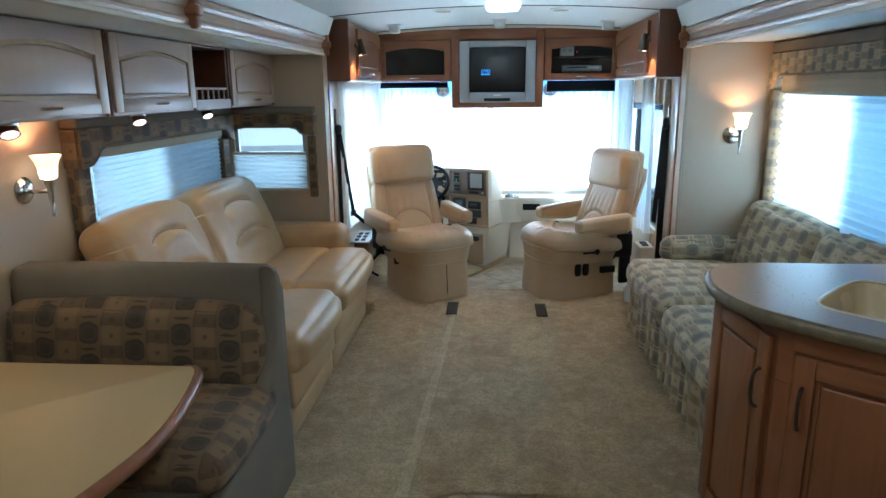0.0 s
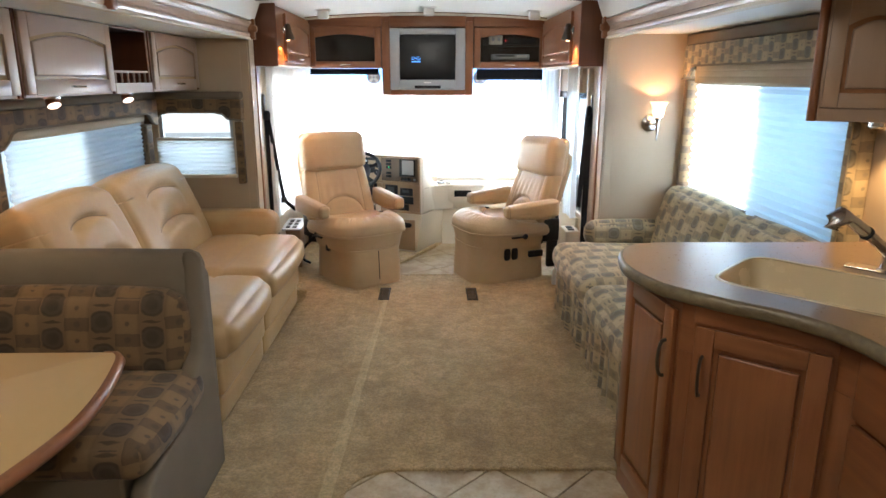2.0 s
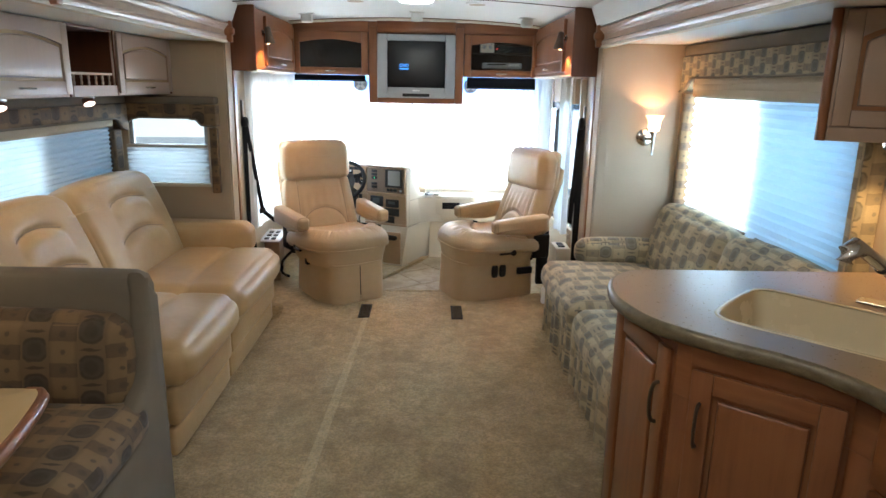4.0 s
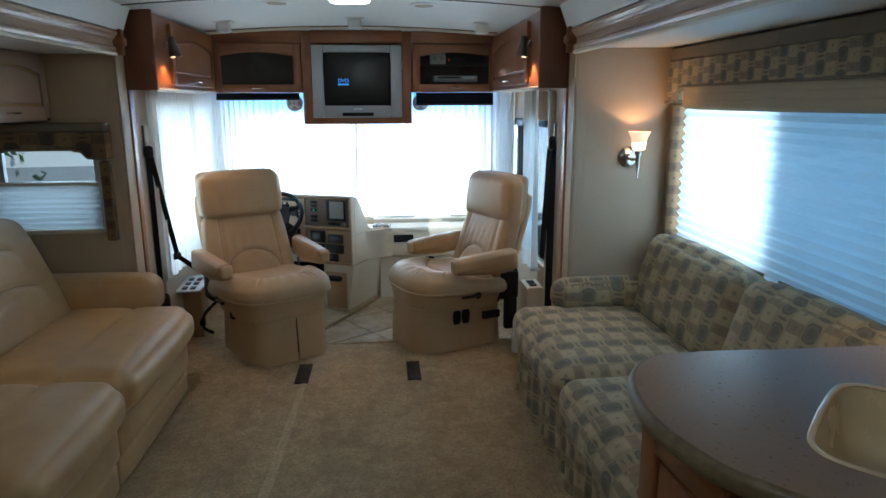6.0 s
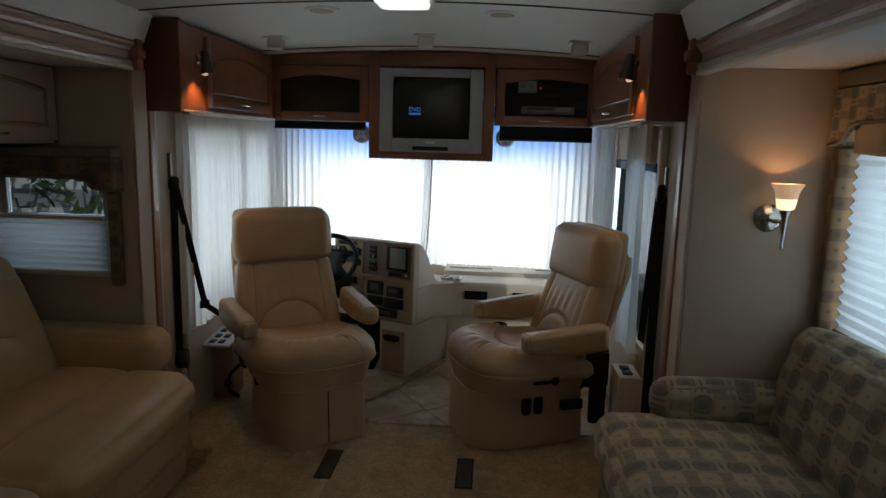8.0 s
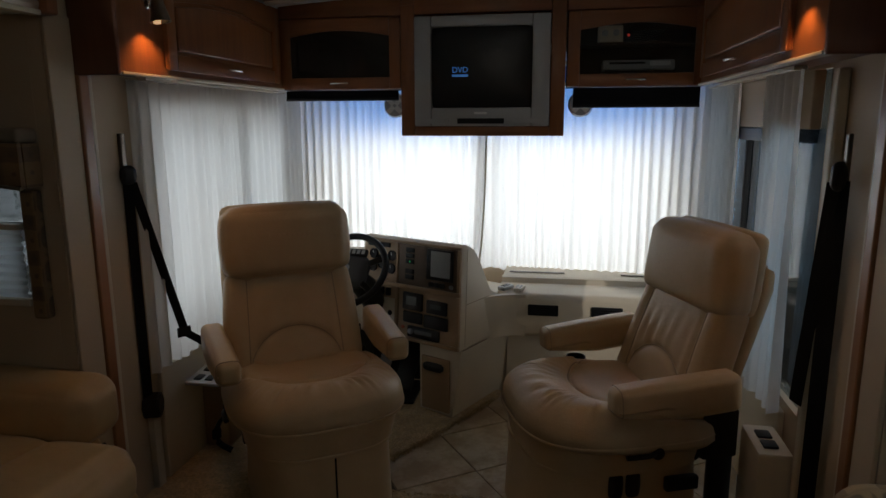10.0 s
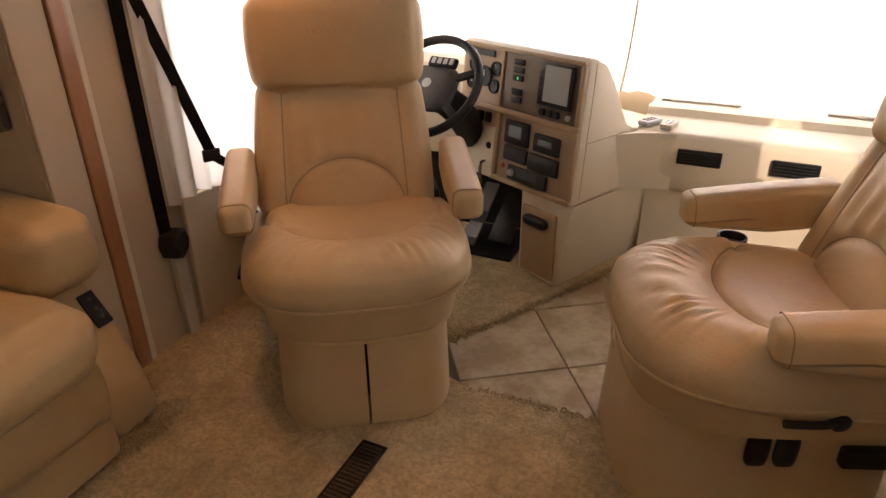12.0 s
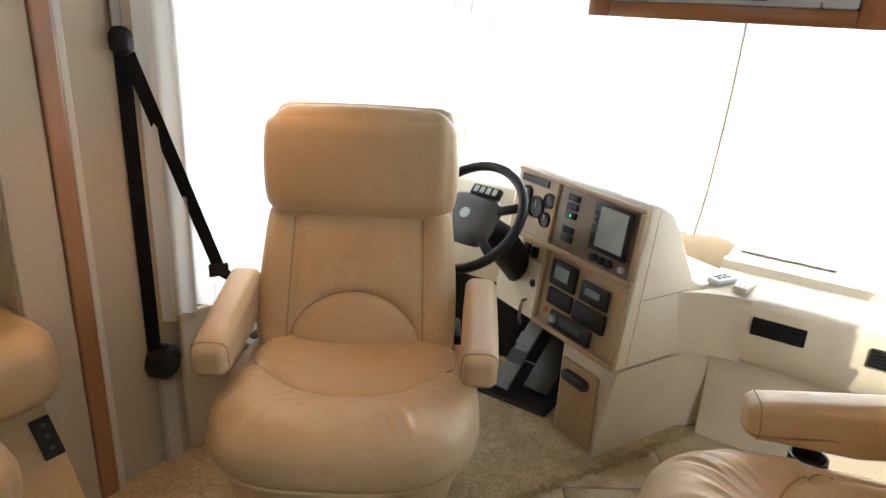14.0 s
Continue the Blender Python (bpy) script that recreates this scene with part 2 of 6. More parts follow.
BLACK = plain("black_plastic", (0.009, 0.009, 0.010), (0.016, 0.016, 0.017), 0.45, 8.0, 260.0, 0.2, spec=0.3)
BELT = plain("black_webbing", (0.006, 0.006, 0.007), (0.011, 0.011, 0.013), 0.85, 8.0, 500.0, 0.6, spec=0.15)
GREY = plain("silver_plastic", (0.36, 0.37, 0.38), (0.42, 0.43, 0.44), 0.35, 6.0, 300.0, 0.05, metal=0.3)
CHROME = plain("brushed_nickel", (0.60, 0.58, 0.55), (0.68, 0.66, 0.63), 0.2, 9.0, 300.0, 0.03, metal=1.0)
BRONZE = plain("dark_bronze", (0.10, 0.085, 0.07), (0.15, 0.125, 0.10), 0.32, 9.0, 300.0, 0.1, metal=0.9)
WHITE = plain("white_plastic", (0.68, 0.68, 0.66), (0.74, 0.74, 0.72), 0.4, 6.0, 300.0, 0.05)
LAMINATE = plain("grey_brown_laminate", (0.245, 0.165, 0.100), (0.275, 0.190, 0.118), 0.30, 90.0, 500.0, 0.04)
LAM_EDGE = plain("laminate_edge", (0.10, 0.078, 0.045), (0.19, 0.15, 0.085), 0.38, 40.0, 300.0, 0.1)
TABLETOP = plain("cream_table_laminate", (0.555, 0.385, 0.185), (0.58, 0.41, 0.20), 0.34, 2.0, 340.0, 0.03)
SINK = plain("cream_sink", (0.72, 0.60, 0.39), (0.76, 0.64, 0.43), 0.25, 6.0, 260.0, 0.03, coat=0.3)
SCREEN = plain("dark_screen_glass", (0.006, 0.007, 0.009), (0.010, 0.011, 0.013), 0.3, 4.0, 90.0, 0.0)
CURTAIN = cloth_light("sheer_white_curtain", (0.76, 0.74, 0.71), (0.86, 0.85, 0.83), 0.56)
SHADE = cloth_light("pleated_white_shade", (0.66, 0.67, 0.66), (0.62, 0.68, 0.72), 0.45)
SHADE_TAN = plain("folded_tan_shade", (0.40, 0.34, 0.24), (0.46, 0.39, 0.28), 0.8, 6.0, 300.0, 0.3)
PANE = see_through("window_pane", (0.93, 0.96, 0.97))
TINT = see_through("blue_tint_band", (0.20, 0.46, 0.80))
SCREENED = see_through("insect_screen", (0.33, 0.41, 0.47))
# Near-black brown: the dimness inside the closed cabinets is in this colour.
DARK_IN = plain("unlit_cabinet_inside", (0.035, 0.018, 0.010), (0.05, 0.025, 0.014), 0.7)
SMOKED = plain("smoked_glass", (0.012, 0.010, 0.009), (0.018, 0.015, 0.013), 0.12, 4.0, 90.0, 0.0)
LAMP_GLASS = glow("lit_frosted_glass", (1.0, 0.60, 0.30), 4.5)
LAMP_FLARE = glow("dim_frosted_flare", (1.0, 0.58, 0.32), 2.0)
LAMP_CORE = glow("bright_frosted_core", (1.0, 0.66, 0.36), 9.0)
PUCK = glow("lit_halogen_lens", (1.0, 0.78, 0.62), 3.2)
CEIL_LENS = glow("lit_ceiling_lens", (1.0, 0.98, 0.90), 5.0)
BLUE = glow("blue_screen_text", (0.10, 0.35, 0.95), 1.0)
RED = glow("red_indicator", (1.0, 0.05, 0.03), 1.5)
GREEN = glow("green_indicator", (0.05, 1.0, 0.35), 0.8)
ASPHALT = plain("asphalt", (0.16, 0.155, 0.145), (0.22, 0.21, 0.20), 0.9, 0.6, 60.0, 0.5)


# ---- builders ----
def box_uv(bm):
    lay = bm.loops.layers.uv.verify()
    for f in bm.faces:
        n = f.normal
        a = max(range(3), key=lambda i: abs(n[i]))
        for lp in f.loops:
            c = lp.vert.co
            lp[lay].uv = ((c.y, c.z), (c.x, c.z), (c.x, c.y))[a]


def part(name, bm, material, parent=None, label="", smooth=None, m=None, uv=True):
    """Links a bmesh as one mesh object under a thing or a part."""
    bm.normal_update()
    if uv:
        box_uv(bm)
    me = bpy.data.meshes.new(name)
    bm.to_mesh(me)
    bm.free()
    me.materials.append(material)
    if smooth is not None:
        me.shade_smooth()
        if smooth < 180:
            me.set_sharp_from_angle(angle=radians(smooth))
    ob = new(name, me)
    if parent is not None:
        ob.parent = parent
    if m is not None:
        ob.matrix_basis = m
    if label:
        tagged(ob, label)
    return ob


def share(name, ob, parent, m):
    o = new(name, ob.data)
    o.parent = parent
    o.matrix_basis = m
    return o


def thing(name, m=None, label="", category="", group="", kind=""):
    ob = new(name)
    ob.empty_display_size = 0.05
    if m is not None:
        ob.matrix_basis = m
    return tagged(ob, label, category, group, kind)


def box(x0, x1, y0, y1, z0, z1, bev=0.004, seg=2, bm=None):
    """A box between its bounds, with eased edges."""
    b2 = bmesh.new()
    bmesh.ops.create_cube(b2, size=1.0)
    bmesh.ops.transform(b2, verts=b2.verts, matrix=Matrix.Translation(((x0 + x1) / 2, (y0 + y1) / 2, (z0 + z1) / 2))
                        @ Matrix.Diagonal((abs(x1 - x0), abs(y1 - y0), abs(z1 - z0), 1)))
    if bev > 0:
        bev = min(bev, 0.45 * min(abs(x1 - x0), abs(y1 - y0), abs(z1 - z0)))
        bmesh.ops.bevel(b2, geom=list(b2.edges), offset=bev, segments=seg, profile=0.5, affect="EDGES")
    return join(bm, b2)


def join(bm, b2):
    if bm is None:
        return b2
    me = bpy.data.meshes.new("tmp")
    b2.to_mesh(me)
    b2.free()
    bm.from_mesh(me)
    bpy.data.meshes.remove(me)
    return bm


def turned(bm, m):
    bmesh.ops.transform(bm, verts=bm.verts, matrix=m)
    return bm


def prism(pts, z0, z1, bev=0.0, seg=2, plane="xy", bm=None):
    """A flat outline pulled through a thickness; plane xy, xz or yz."""
    b2 = bmesh.new()
    put = {"xy": lambda a, b, c: (a, b, c), "xz": lambda a, b, c: (a, c, b), "yz": lambda a, b, c: (c, a, b)}[plane]
    lo = [b2.verts.new(put(a, b, z0)) for a, b in pts]
    hi = [b2.verts.new(put(a, b, z1)) for a, b in pts]
    n = len(pts)
    caps = [b2.faces.new(lo[::-1]), b2.faces.new(hi)]
    for i in range(n):
        b2.faces.new((lo[i], lo[(i + 1) % n], hi[(i + 1) % n], hi[i]))
    bmesh.ops.recalc_face_normals(b2, faces=b2.faces)
    if bev > 0:
        ed = {e for f in caps for e in f.edges}
        bmesh.ops.bevel(b2, geom=list(ed), offset=bev, segments=seg, profile=0.5, affect="EDGES")
    return join(bm, b2)


def smooth_line(pts, n=8, closed=False):
    """Points along a Catmull-Rom line through pts."""
    P = [Vector(p) for p in pts]
    out, m = [], len(P)
    for i in range(m if closed else m - 1):
        if closed:
            a, b, c, d = P[i - 1], P[i], P[(i + 1) % m], P[(i + 2) % m]
        else:
            a, b, c, d = P[max(i - 1, 0)], P[i], P[i + 1], P[min(i + 2, m - 1)]
        for k in range(n):
            t = k / n
            out.append(0.5 * ((2 * b) + (c - a) * t + (2 * a - 5 * b + 4 * c - d) * t * t + (3 * b - a - 3 * c + d) * t ** 3))
    if not closed:
        out.append(P[-1])
    return out


def sweep(path, r, seg=10, closed=False, flat=1.0, bm=None, up=(0, 0, 1)):
    """A tube of radius r along path; flat squeezes its section; r may be a list."""
    b2 = bmesh.new()
    P = [Vector(p) for p in path]
    n = len(P)
    rings = []
    for i, p in enumerate(P):
        a = P[(i - 1) % n] if closed or i else P[0]
        b = P[(i + 1) % n] if closed or i < n - 1 else P[-1]
        d = (b - a).normalized()
        u = Vector(up) if abs(d.dot(Vector(up))) < 0.95 else Vector((0, 1, 0))
        s = d.cross(u).normalized()
        w = s.cross(d).normalized()
        rr = r[i] if isinstance(r, (list, tuple)) else r
        rings.append([b2.verts.new(p + s * rr * math.cos(2 * math.pi * k / seg) + w * rr * flat * math.sin(2 * math.pi * k / seg)) for k in range(seg)])
    for i in range(n if closed else n - 1):
        A, B = rings[i], rings[(i + 1) % n]
        for k in range(seg):
            b2.faces.new((A[k], A[(k + 1) % seg], B[(k + 1) % seg], B[k]))
    if not closed:
        b2.faces.new(rings[0][::-1]), b2.faces.new(rings[-1])
    bmesh.ops.recalc_face_normals(b2, faces=b2.faces)
    return join(bm, b2)


def lathe(profile, seg=24, bm=None):
    """A body of revolution about z from (radius, height) pairs."""
    b2 = bmesh.new()
    rings = []
    for r, z in profile:
        rings.append([b2.verts.new((max(r, 1e-4) * math.cos(2 * math.pi * k / seg), max(r, 1e-4) * math.sin(2 * math.pi * k / seg), z)) for k in range(seg)])
    for A, B in zip(rings, rings[1:]):
        for k in range(seg):
            b2.faces.new((A[k], A[(k + 1) % seg], B[(k + 1) % seg], B[k]))
    b2.faces.new(rings[0][::-1]), b2.faces.new(rings[-1])
    bmesh.ops.recalc_face_normals(b2, faces=b2.faces)
    return join(bm, b2)


def cushion(w, d, h, r, puff=0.02, n=14, dent=None):
    """A soft block centred on its base: rounded by r, its faces puffed out; dent(x, y, z, normal) gives a sink along the normal."""
    b2 = bmesh.new()
    bmesh.ops.create_cube(b2, size=2.0)
    bmesh.ops.subdivide_edges(b2, edges=list(b2.edges), cuts=n, use_grid_fill=True)
    half = Vector((w / 2, d / 2, h / 2))
    rr = min(r, min(half) * 0.98)
    for v in b2.verts:
        c = v.co.copy()
        p = Vector((math.copysign(abs(c.x) ** 0.85, c.x) * half.x, math.copysign(abs(c.y) ** 0.85, c.y) * half.y, c.z * half.z))
        core = Vector([max(-half[i] + rr, min(half[i] - rr, p[i])) for i in range(3)])
        off = p - core
        if off.length > 1e-6:
            p = core + off.normalized() * rr
        f = [1 - c[i] ** 2 for i in range(3)]
        nrm = Vector((c.x ** 5, c.y ** 5, c.z ** 5))
        grow = Vector((nrm.x * f[1] * f[2], nrm.y * f[0] * f[2], nrm.z * f[0] * f[1])) * puff
        v.co = p + grow + Vector((0, 0, h / 2))
    b2.normal_update()
    if dent:
        for v, q in [(v, v.co - v.normal * dent(v.co.x, v.co.y, v.co.z, v.normal)) for v in b2.verts]:
            v.co = q
    bmesh.ops.recalc_face_normals(b2, faces=b2.faces)
    return b2


def seam_line(bm, pts, way, r=0.0022):
    """A stitched seam laid on a body: pts are cast along way onto its surface."""
    tree = BVHTree.FromBMesh(bm)
    out = []
    for p in pts:
        hit_at = tree.ray_cast(Vector(p), Vector(way))[0]
        if hit_at is not None:
            out.append(hit_at)
    return sweep(out, r, 6)


def groove(d, width, depth):
    return depth * math.exp(-(d / width) ** 2)


def arch_pts(w, h, rise, n=10):
    """Outline of a panel with an arched top, from its lower left corner, x across and z up."""
    pts = [(-w / 2, 0), (w / 2, 0), (w / 2, h - rise)]
    pts += [(w / 2 - w * i / n, h - rise + rise * math.sin(math.pi * i / n)) for i in range(1, n)]
    return pts + [(-w / 2, h - rise)]


def panel_door(parent, m, w, h, mat, mat_x, inlay, rise=0.03, stile=0.06, glass=None, t=0.02, handle="bottom", name="door"):
    """A framed door in its own plane: x across, z up, front towards -y."""
    top = stile + rise if rise else stile
    iw, ih = w - 2 * stile, h - 2 * stile
    if glass is None:
        d = part(name, box(-w / 2 + 0.004, w / 2 - 0.004, -t * 0.35, 0, 0.004, h - 0.004, 0.0), inlay, parent, m=m)
        pts = [(x, z + stile + 0.014) for x, z in arch_pts(iw - 0.03, h - stile - top + rise - 0.028, rise)]
        part("raised_panel", prism(pts, -t * 0.95, -t * 0.36, 0.009, 3, "xz"), mat, d, smooth=50)
    else:
        d = part(name, prism([(x, z + stile) for x, z in arch_pts(iw, h - stile - top + rise, rise)], -t * 0.5, -t * 0.35, 0, 2, "xz"), glass, parent, m=m)
    for s in (-1, 1):
        x0, x1 = sorted((s * w / 2, s * (w / 2 - stile)))
        part("stile", box(x0, x1, -t, -t * 0.36, 0, h, 0.004), mat, d, smooth=35)
    part("rail", box(-iw / 2, iw / 2, -t, -t * 0.36, 0, stile, 0.003), mat_x, d, smooth=35)
    if rise:
        n = 12
        pts = [(-iw / 2, h), (-iw / 2, h - top)]
        pts += [(-iw / 2 + iw * i / n, h - top + rise * math.sin(math.pi * i / n)) for i in range(1, n)]
        pts += [(iw / 2, h - top), (iw / 2, h)]
        part("rail", prism(pts, -t, -t * 0.36, 0.0, 2, "xz"), mat_x, d, smooth=35)
    else:
        part("rail", box(-iw / 2, iw / 2, -t, -t * 0.36, h - stile, h, 0.003), mat_x, d, smooth=35)
    if handle:
        hx, hz = {"bottom": (0, stile * 0.5), "left": (-w / 2 + stile / 2, h * 0.79), "right": (w / 2 - stile / 2, h * 0.77), "top": (0, h - stile / 2)}[handle]
        L = 0.045 if handle in ("bottom", "top") else 0.06
        path = [(-L, -t, 0), (-L * 0.9, -t - 0.014, 0), (-L * 0.4, -t - 0.022, 0), (L * 0.4, -t - 0.022, 0), (L * 0.9, -t - 0.014, 0), (L, -t, 0)]
        hb = sweep(smooth_line(path, 4), 0.006, 8, flat=0.8)
        rot = pose(hx, 0, hz) if handle in ("bottom", "top") else pose(hx, 0, hz, 0, 90, 0)
        part("handle", turned(hb, rot), BRONZE if handle not in ("bottom",) else CHROME, d, "metal bow handle", smooth=40)
    return d


# ---- the coach: floor, walls, ceiling, slide-outs ----
WX = 1.14            # inner half width of the coach
LX, RX = -1.80, 1.70  # inner faces of the slide-outs' outer walls
LY, RY = 4.40, 4.17  # their forward end walls
BACK = -2.6


def structure(name, bm, mat, label="", smooth=None):
    return tagged(part(name, bm, mat, smooth=smooth), label, kind="structure")


ground = structure("ground", box(-400, 400, -400, 400, -1.1, -1.0, 0), ASPHALT, "pale grey asphalt yard outside the coach")
floor = structure("floor", box(-1.95, 1.95, BACK, 6.5, -0.06, -0.008, 0), GROUT, "grout bed under carpet and tiles")


def wall_with_holes(name, axis, at, thick, a0, a1, z0, z1, holes, mat, label=""):
    """A wall across axis ('x' or 'y') at its inner face, with openings (a0, a1, z0, z1) that go right through."""
    bm = bmesh.new()
    cuts_a = sorted({a0, a1, *[h[0] for h in holes], *[h[1] for h in holes]})
    cuts_z = sorted({z0, z1, *[h[2] for h in holes], *[h[3] for h in holes]})
    for i in range(len(cuts_a) - 1):
        for j in range(len(cuts_z) - 1):
            ca, cz = (cuts_a[i] + cuts_a[i + 1]) / 2, (cuts_z[j] + cuts_z[j + 1]) / 2
            if any(h[0] < ca < h[1] and h[2] < cz < h[3] for h in holes):
                continue
            lo, hi = min(at, at + thick), max(at, at + thick)
            if axis == "x":
                box(lo, hi, cuts_a[i], cuts_a[i + 1], cuts_z[j], cuts_z[j + 1], 0, 1, bm)
            else:
                box(cuts_a[i], cuts_a[i + 1], lo, hi, cuts_z[j], cuts_z[j + 1], 0, 1, bm)
    bmesh.ops.remove_doubles(bm, verts=bm.verts, dist=1e-5)
    return structure(name, bm, mat, label)


# side walls of the coach, cut where the slide-outs stand open
wall_with_holes("wall_left", "x", -WX, -0.05, BACK, 6.5, -0.05, 2.02, [(-1.6, LY, -0.02, 1.73), (4.86, 6.30, 0.50, 1.46)], WALL, "beige papered side wall by the driver")
wall_with_holes("wall_right", "x", WX, 0.05, BACK, 6.5, -0.05, 2.02, [(-1.6, RY, -0.02, 1.75), (4.70, 6.30, 0.50, 1.56)], WALL, "beige papered side wall by the passenger door")
wall_with_holes("wall_front", "y", 6.46, 0.05, -WX - 0.05, WX + 0.05, -0.05, 2.02, [(-1.10, 1.10, 0.57, 1.72)], WALL, "front wall round the windshield")
structure("wall_back", box(-1.9, 1.9, BACK - 0.05, BACK, -0.05, 2.05, 0), WALL, "beige rear wall of the living area")
# slide-outs
wall_with_holes("wall_slide_left", "x", LX, -0.05, -1.6, LY + 0.05, -0.05, 1.78, [(2.78, 4.17, 0.72, 1.30)], WALL, "beige papered wall behind the leather sofa")
wall_with_holes("wall_slide_left_end", "y", LY, 0.05, LX, -WX - 0.0505, -0.05, 1.73, [(-1.76, -1.27, 0.84, 1.30)], WALL, "beige end wall of the slide-out")
structure("wall_slide_left_back", box(LX, -WX, -1.65, -1.6, -0.05, 1.73, 0), WALL)
wall_with_holes("wall_slide_right", "x", RX, 0.05, -1.6, RY + 0.05, -0.05, 1.80, [(2.50, 4.10, 0.74, 1.55)], WALL, "beige papered wall behind the checked sofa")
structure("wall_slide_right_end", box(WX + 0.0505, RX, RY, RY + 0.05, -0.05, 1.75, 0), WALL, "beige end wall with the wall lamp")
structure("wall_slide_right_back", box(WX, RX, -1.65, -1.6, -0.05, 1.75, 0), WALL)
structure("ceiling_slide_left", box(LX - 0.05, -WX - 0.002, -1.65, LY + 0.05, 1.732, 1.78, 0), CEIL, "low off-white ceiling of the slide-out")
structure("ceiling_slide_right", box(WX + 0.002, RX + 0.05, -1.65, RY + 0.05, 1.752, 1.80, 0), CEIL, "low off-white ceiling of the slide-out")


def ceil_z(x):
    return 2.0 - 0.055 * (x / 1.14) ** 2


bm = bmesh.new()
N = 24
rows = []
for y in (BACK - 0.05, 4.33, 4.337, 4.343, 4.35, 6.5):
    dz = -0.0 if abs(y - 4.34) > 0.006 else 0.006
    rows.append([bm.verts.new((-1.2 + 2.4 * i / N, y, ceil_z(-1.2 + 2.4 * i / N) + dz)) for i in range(N + 1)])
top = [[bm.verts.new((v.co.x, v.co.y, v.co.z + 0.05)) for v in r] for r in (rows[0], rows[-1])]
for a, b in zip(rows, rows[1:]):
    for i in range(N):
        bm.faces.new((a[i], b[i], b[i + 1], a[i + 1]))
for i in range(N):
    bm.faces.new((top[0][i], top[0][i + 1], top[1][i + 1], top[1][i]))
structure("ceiling", bm, CEIL, "arched off-white ceiling of the coach", 40)
path = [(x, 4.34, ceil_z(x) - 0.001) for x in [-1.13 + 2.26 * i / 24 for i in range(25)]]
structure("trim_ceiling_seam", sweep(path, 0.0035, 6), BRONZE, "thin dark seam across the ceiling", 60)
path = [(x, 5.62, ceil_z(x) - 0.006) for x in [-0.98 + 1.96 * i / 24 for i in range(25)]]
structure("trim_front_cream", sweep(path, 0.016, 8), CREAM, "cream moulding over the front cabinets", 60)
path = [(x, 5.60, ceil_z(x) - 0.002) for x in [-0.98 + 1.96 * i / 24 for i in range(25)]]
structure("trim_front_dark", sweep(path, 0.005, 6), CHERRY_DARK, "thin dark line over the front cabinets", 60)


def carpet(name, pts, label):
    b = prism(pts, -0.008, 0.012, 0.007, 2)
    return structure(name, b, CARPET, label, 50)


nose = [tuple(p)[:2] for p in smooth_line([(-0.30, 1.2, 0), (-0.30, 1.9, 0), (-0.285, 2.06, 0), (-0.24, 2.17, 0), (-0.14, 2.225, 0), (0.0, 2.235, 0)], 5)]
carpet("floor_carpet", [(-1.80, 1.2)] + nose + [(0.9, 2.228), (1.70, 2.228), (1.70, 4.6), (WX, 4.6), (WX, 4.86), (0.27, 4.862), (-0.16, 4.85), (-0.235, 4.88), (-0.325, 5.03),
                                 (-0.133, 5.355), (-0.058, 5.51), (0.07, 5.757), (0.13, 5.88), (-0.05, 6.0), (-WX, 6.0), (-WX, 4.45), (-1.80, 4.45)], "worn beige cut-pile carpet with trodden paths")
structure("trim_carpet_seam", prism([(-0.375, 2.0), (-0.325, 2.0), (-0.255, 4.45), (-0.285, 4.45)], 0.009, 0.0145, 0.002), CARPET_PALE, "pale ridge where the carpet lies over a slide-out edge", 60)

# fringe along the cut carpet edges
bm = bmesh.new()
rnd = random.Random(4)
for (ax, ay), (bx, by), cnt in (((-0.325, 5.03), (-0.133, 5.355), 170), ((-0.133, 5.355), (0.07, 5.757), 200), ((-0.16, 4.85), (0.27, 4.86), 110), ((-0.0, 2.232), (0.78, 2.228), 150), ((-0.97, 4.15), (-0.87, 4.24), 240), ((-0.88, 4.24), (-0.89, 4.40), 240)):
    for i in range(cnt):
        f = rnd.random()
        x, y = ax + (bx - ax) * f + rnd.gauss(0, 0.006), ay + (by - ay) * f + rnd.gauss(0, 0.006)
        a, ln = rnd.uniform(0, 6.28), rnd.uniform(0.010, 0.024)
        sweep([(x, y, 0.006), (x + ln * 0.5 * math.cos(a), y + ln * 0.5 * math.sin(a), 0.016), (x + ln * math.cos(a), y + ln * math.sin(a), rnd.uniform(0.004, 0.012))], 0.0022, 4, bm=bm)
for (ax, ay), (bx, by), cnt in (((-0.915, 3.75), (-0.895, 4.20), 160), ((-0.895, 4.20), (-0.875, 4.30), 150), ((-0.875, 4.30), (-0.89, 4.43), 170)):
    for i in range(cnt):
        f = rnd.random()
        x, y = ax + (bx - ax) * f + rnd.gauss(0, 0.012), ay + (by - ay) * f + rnd.gauss(0, 0.012)
        a, ln, up_ = rnd.uniform(0, 6.28), rnd.uniform(0.015, 0.045), rnd.uniform(0.016, 0.036)
        sweep([(x, y, 0.004), (x + ln * 0.5 * math.cos(a), y + ln * 0.5 * math.sin(a), up_), (x + ln * math.cos(a), y + ln * math.sin(a), up_ * 0.6)], 0.0026, 4, bm=bm)
tagged(part("carpet_fringe", bm, CARPET), "loose beige tufts along the cut carpet edges", "carpet", kind="stuff")


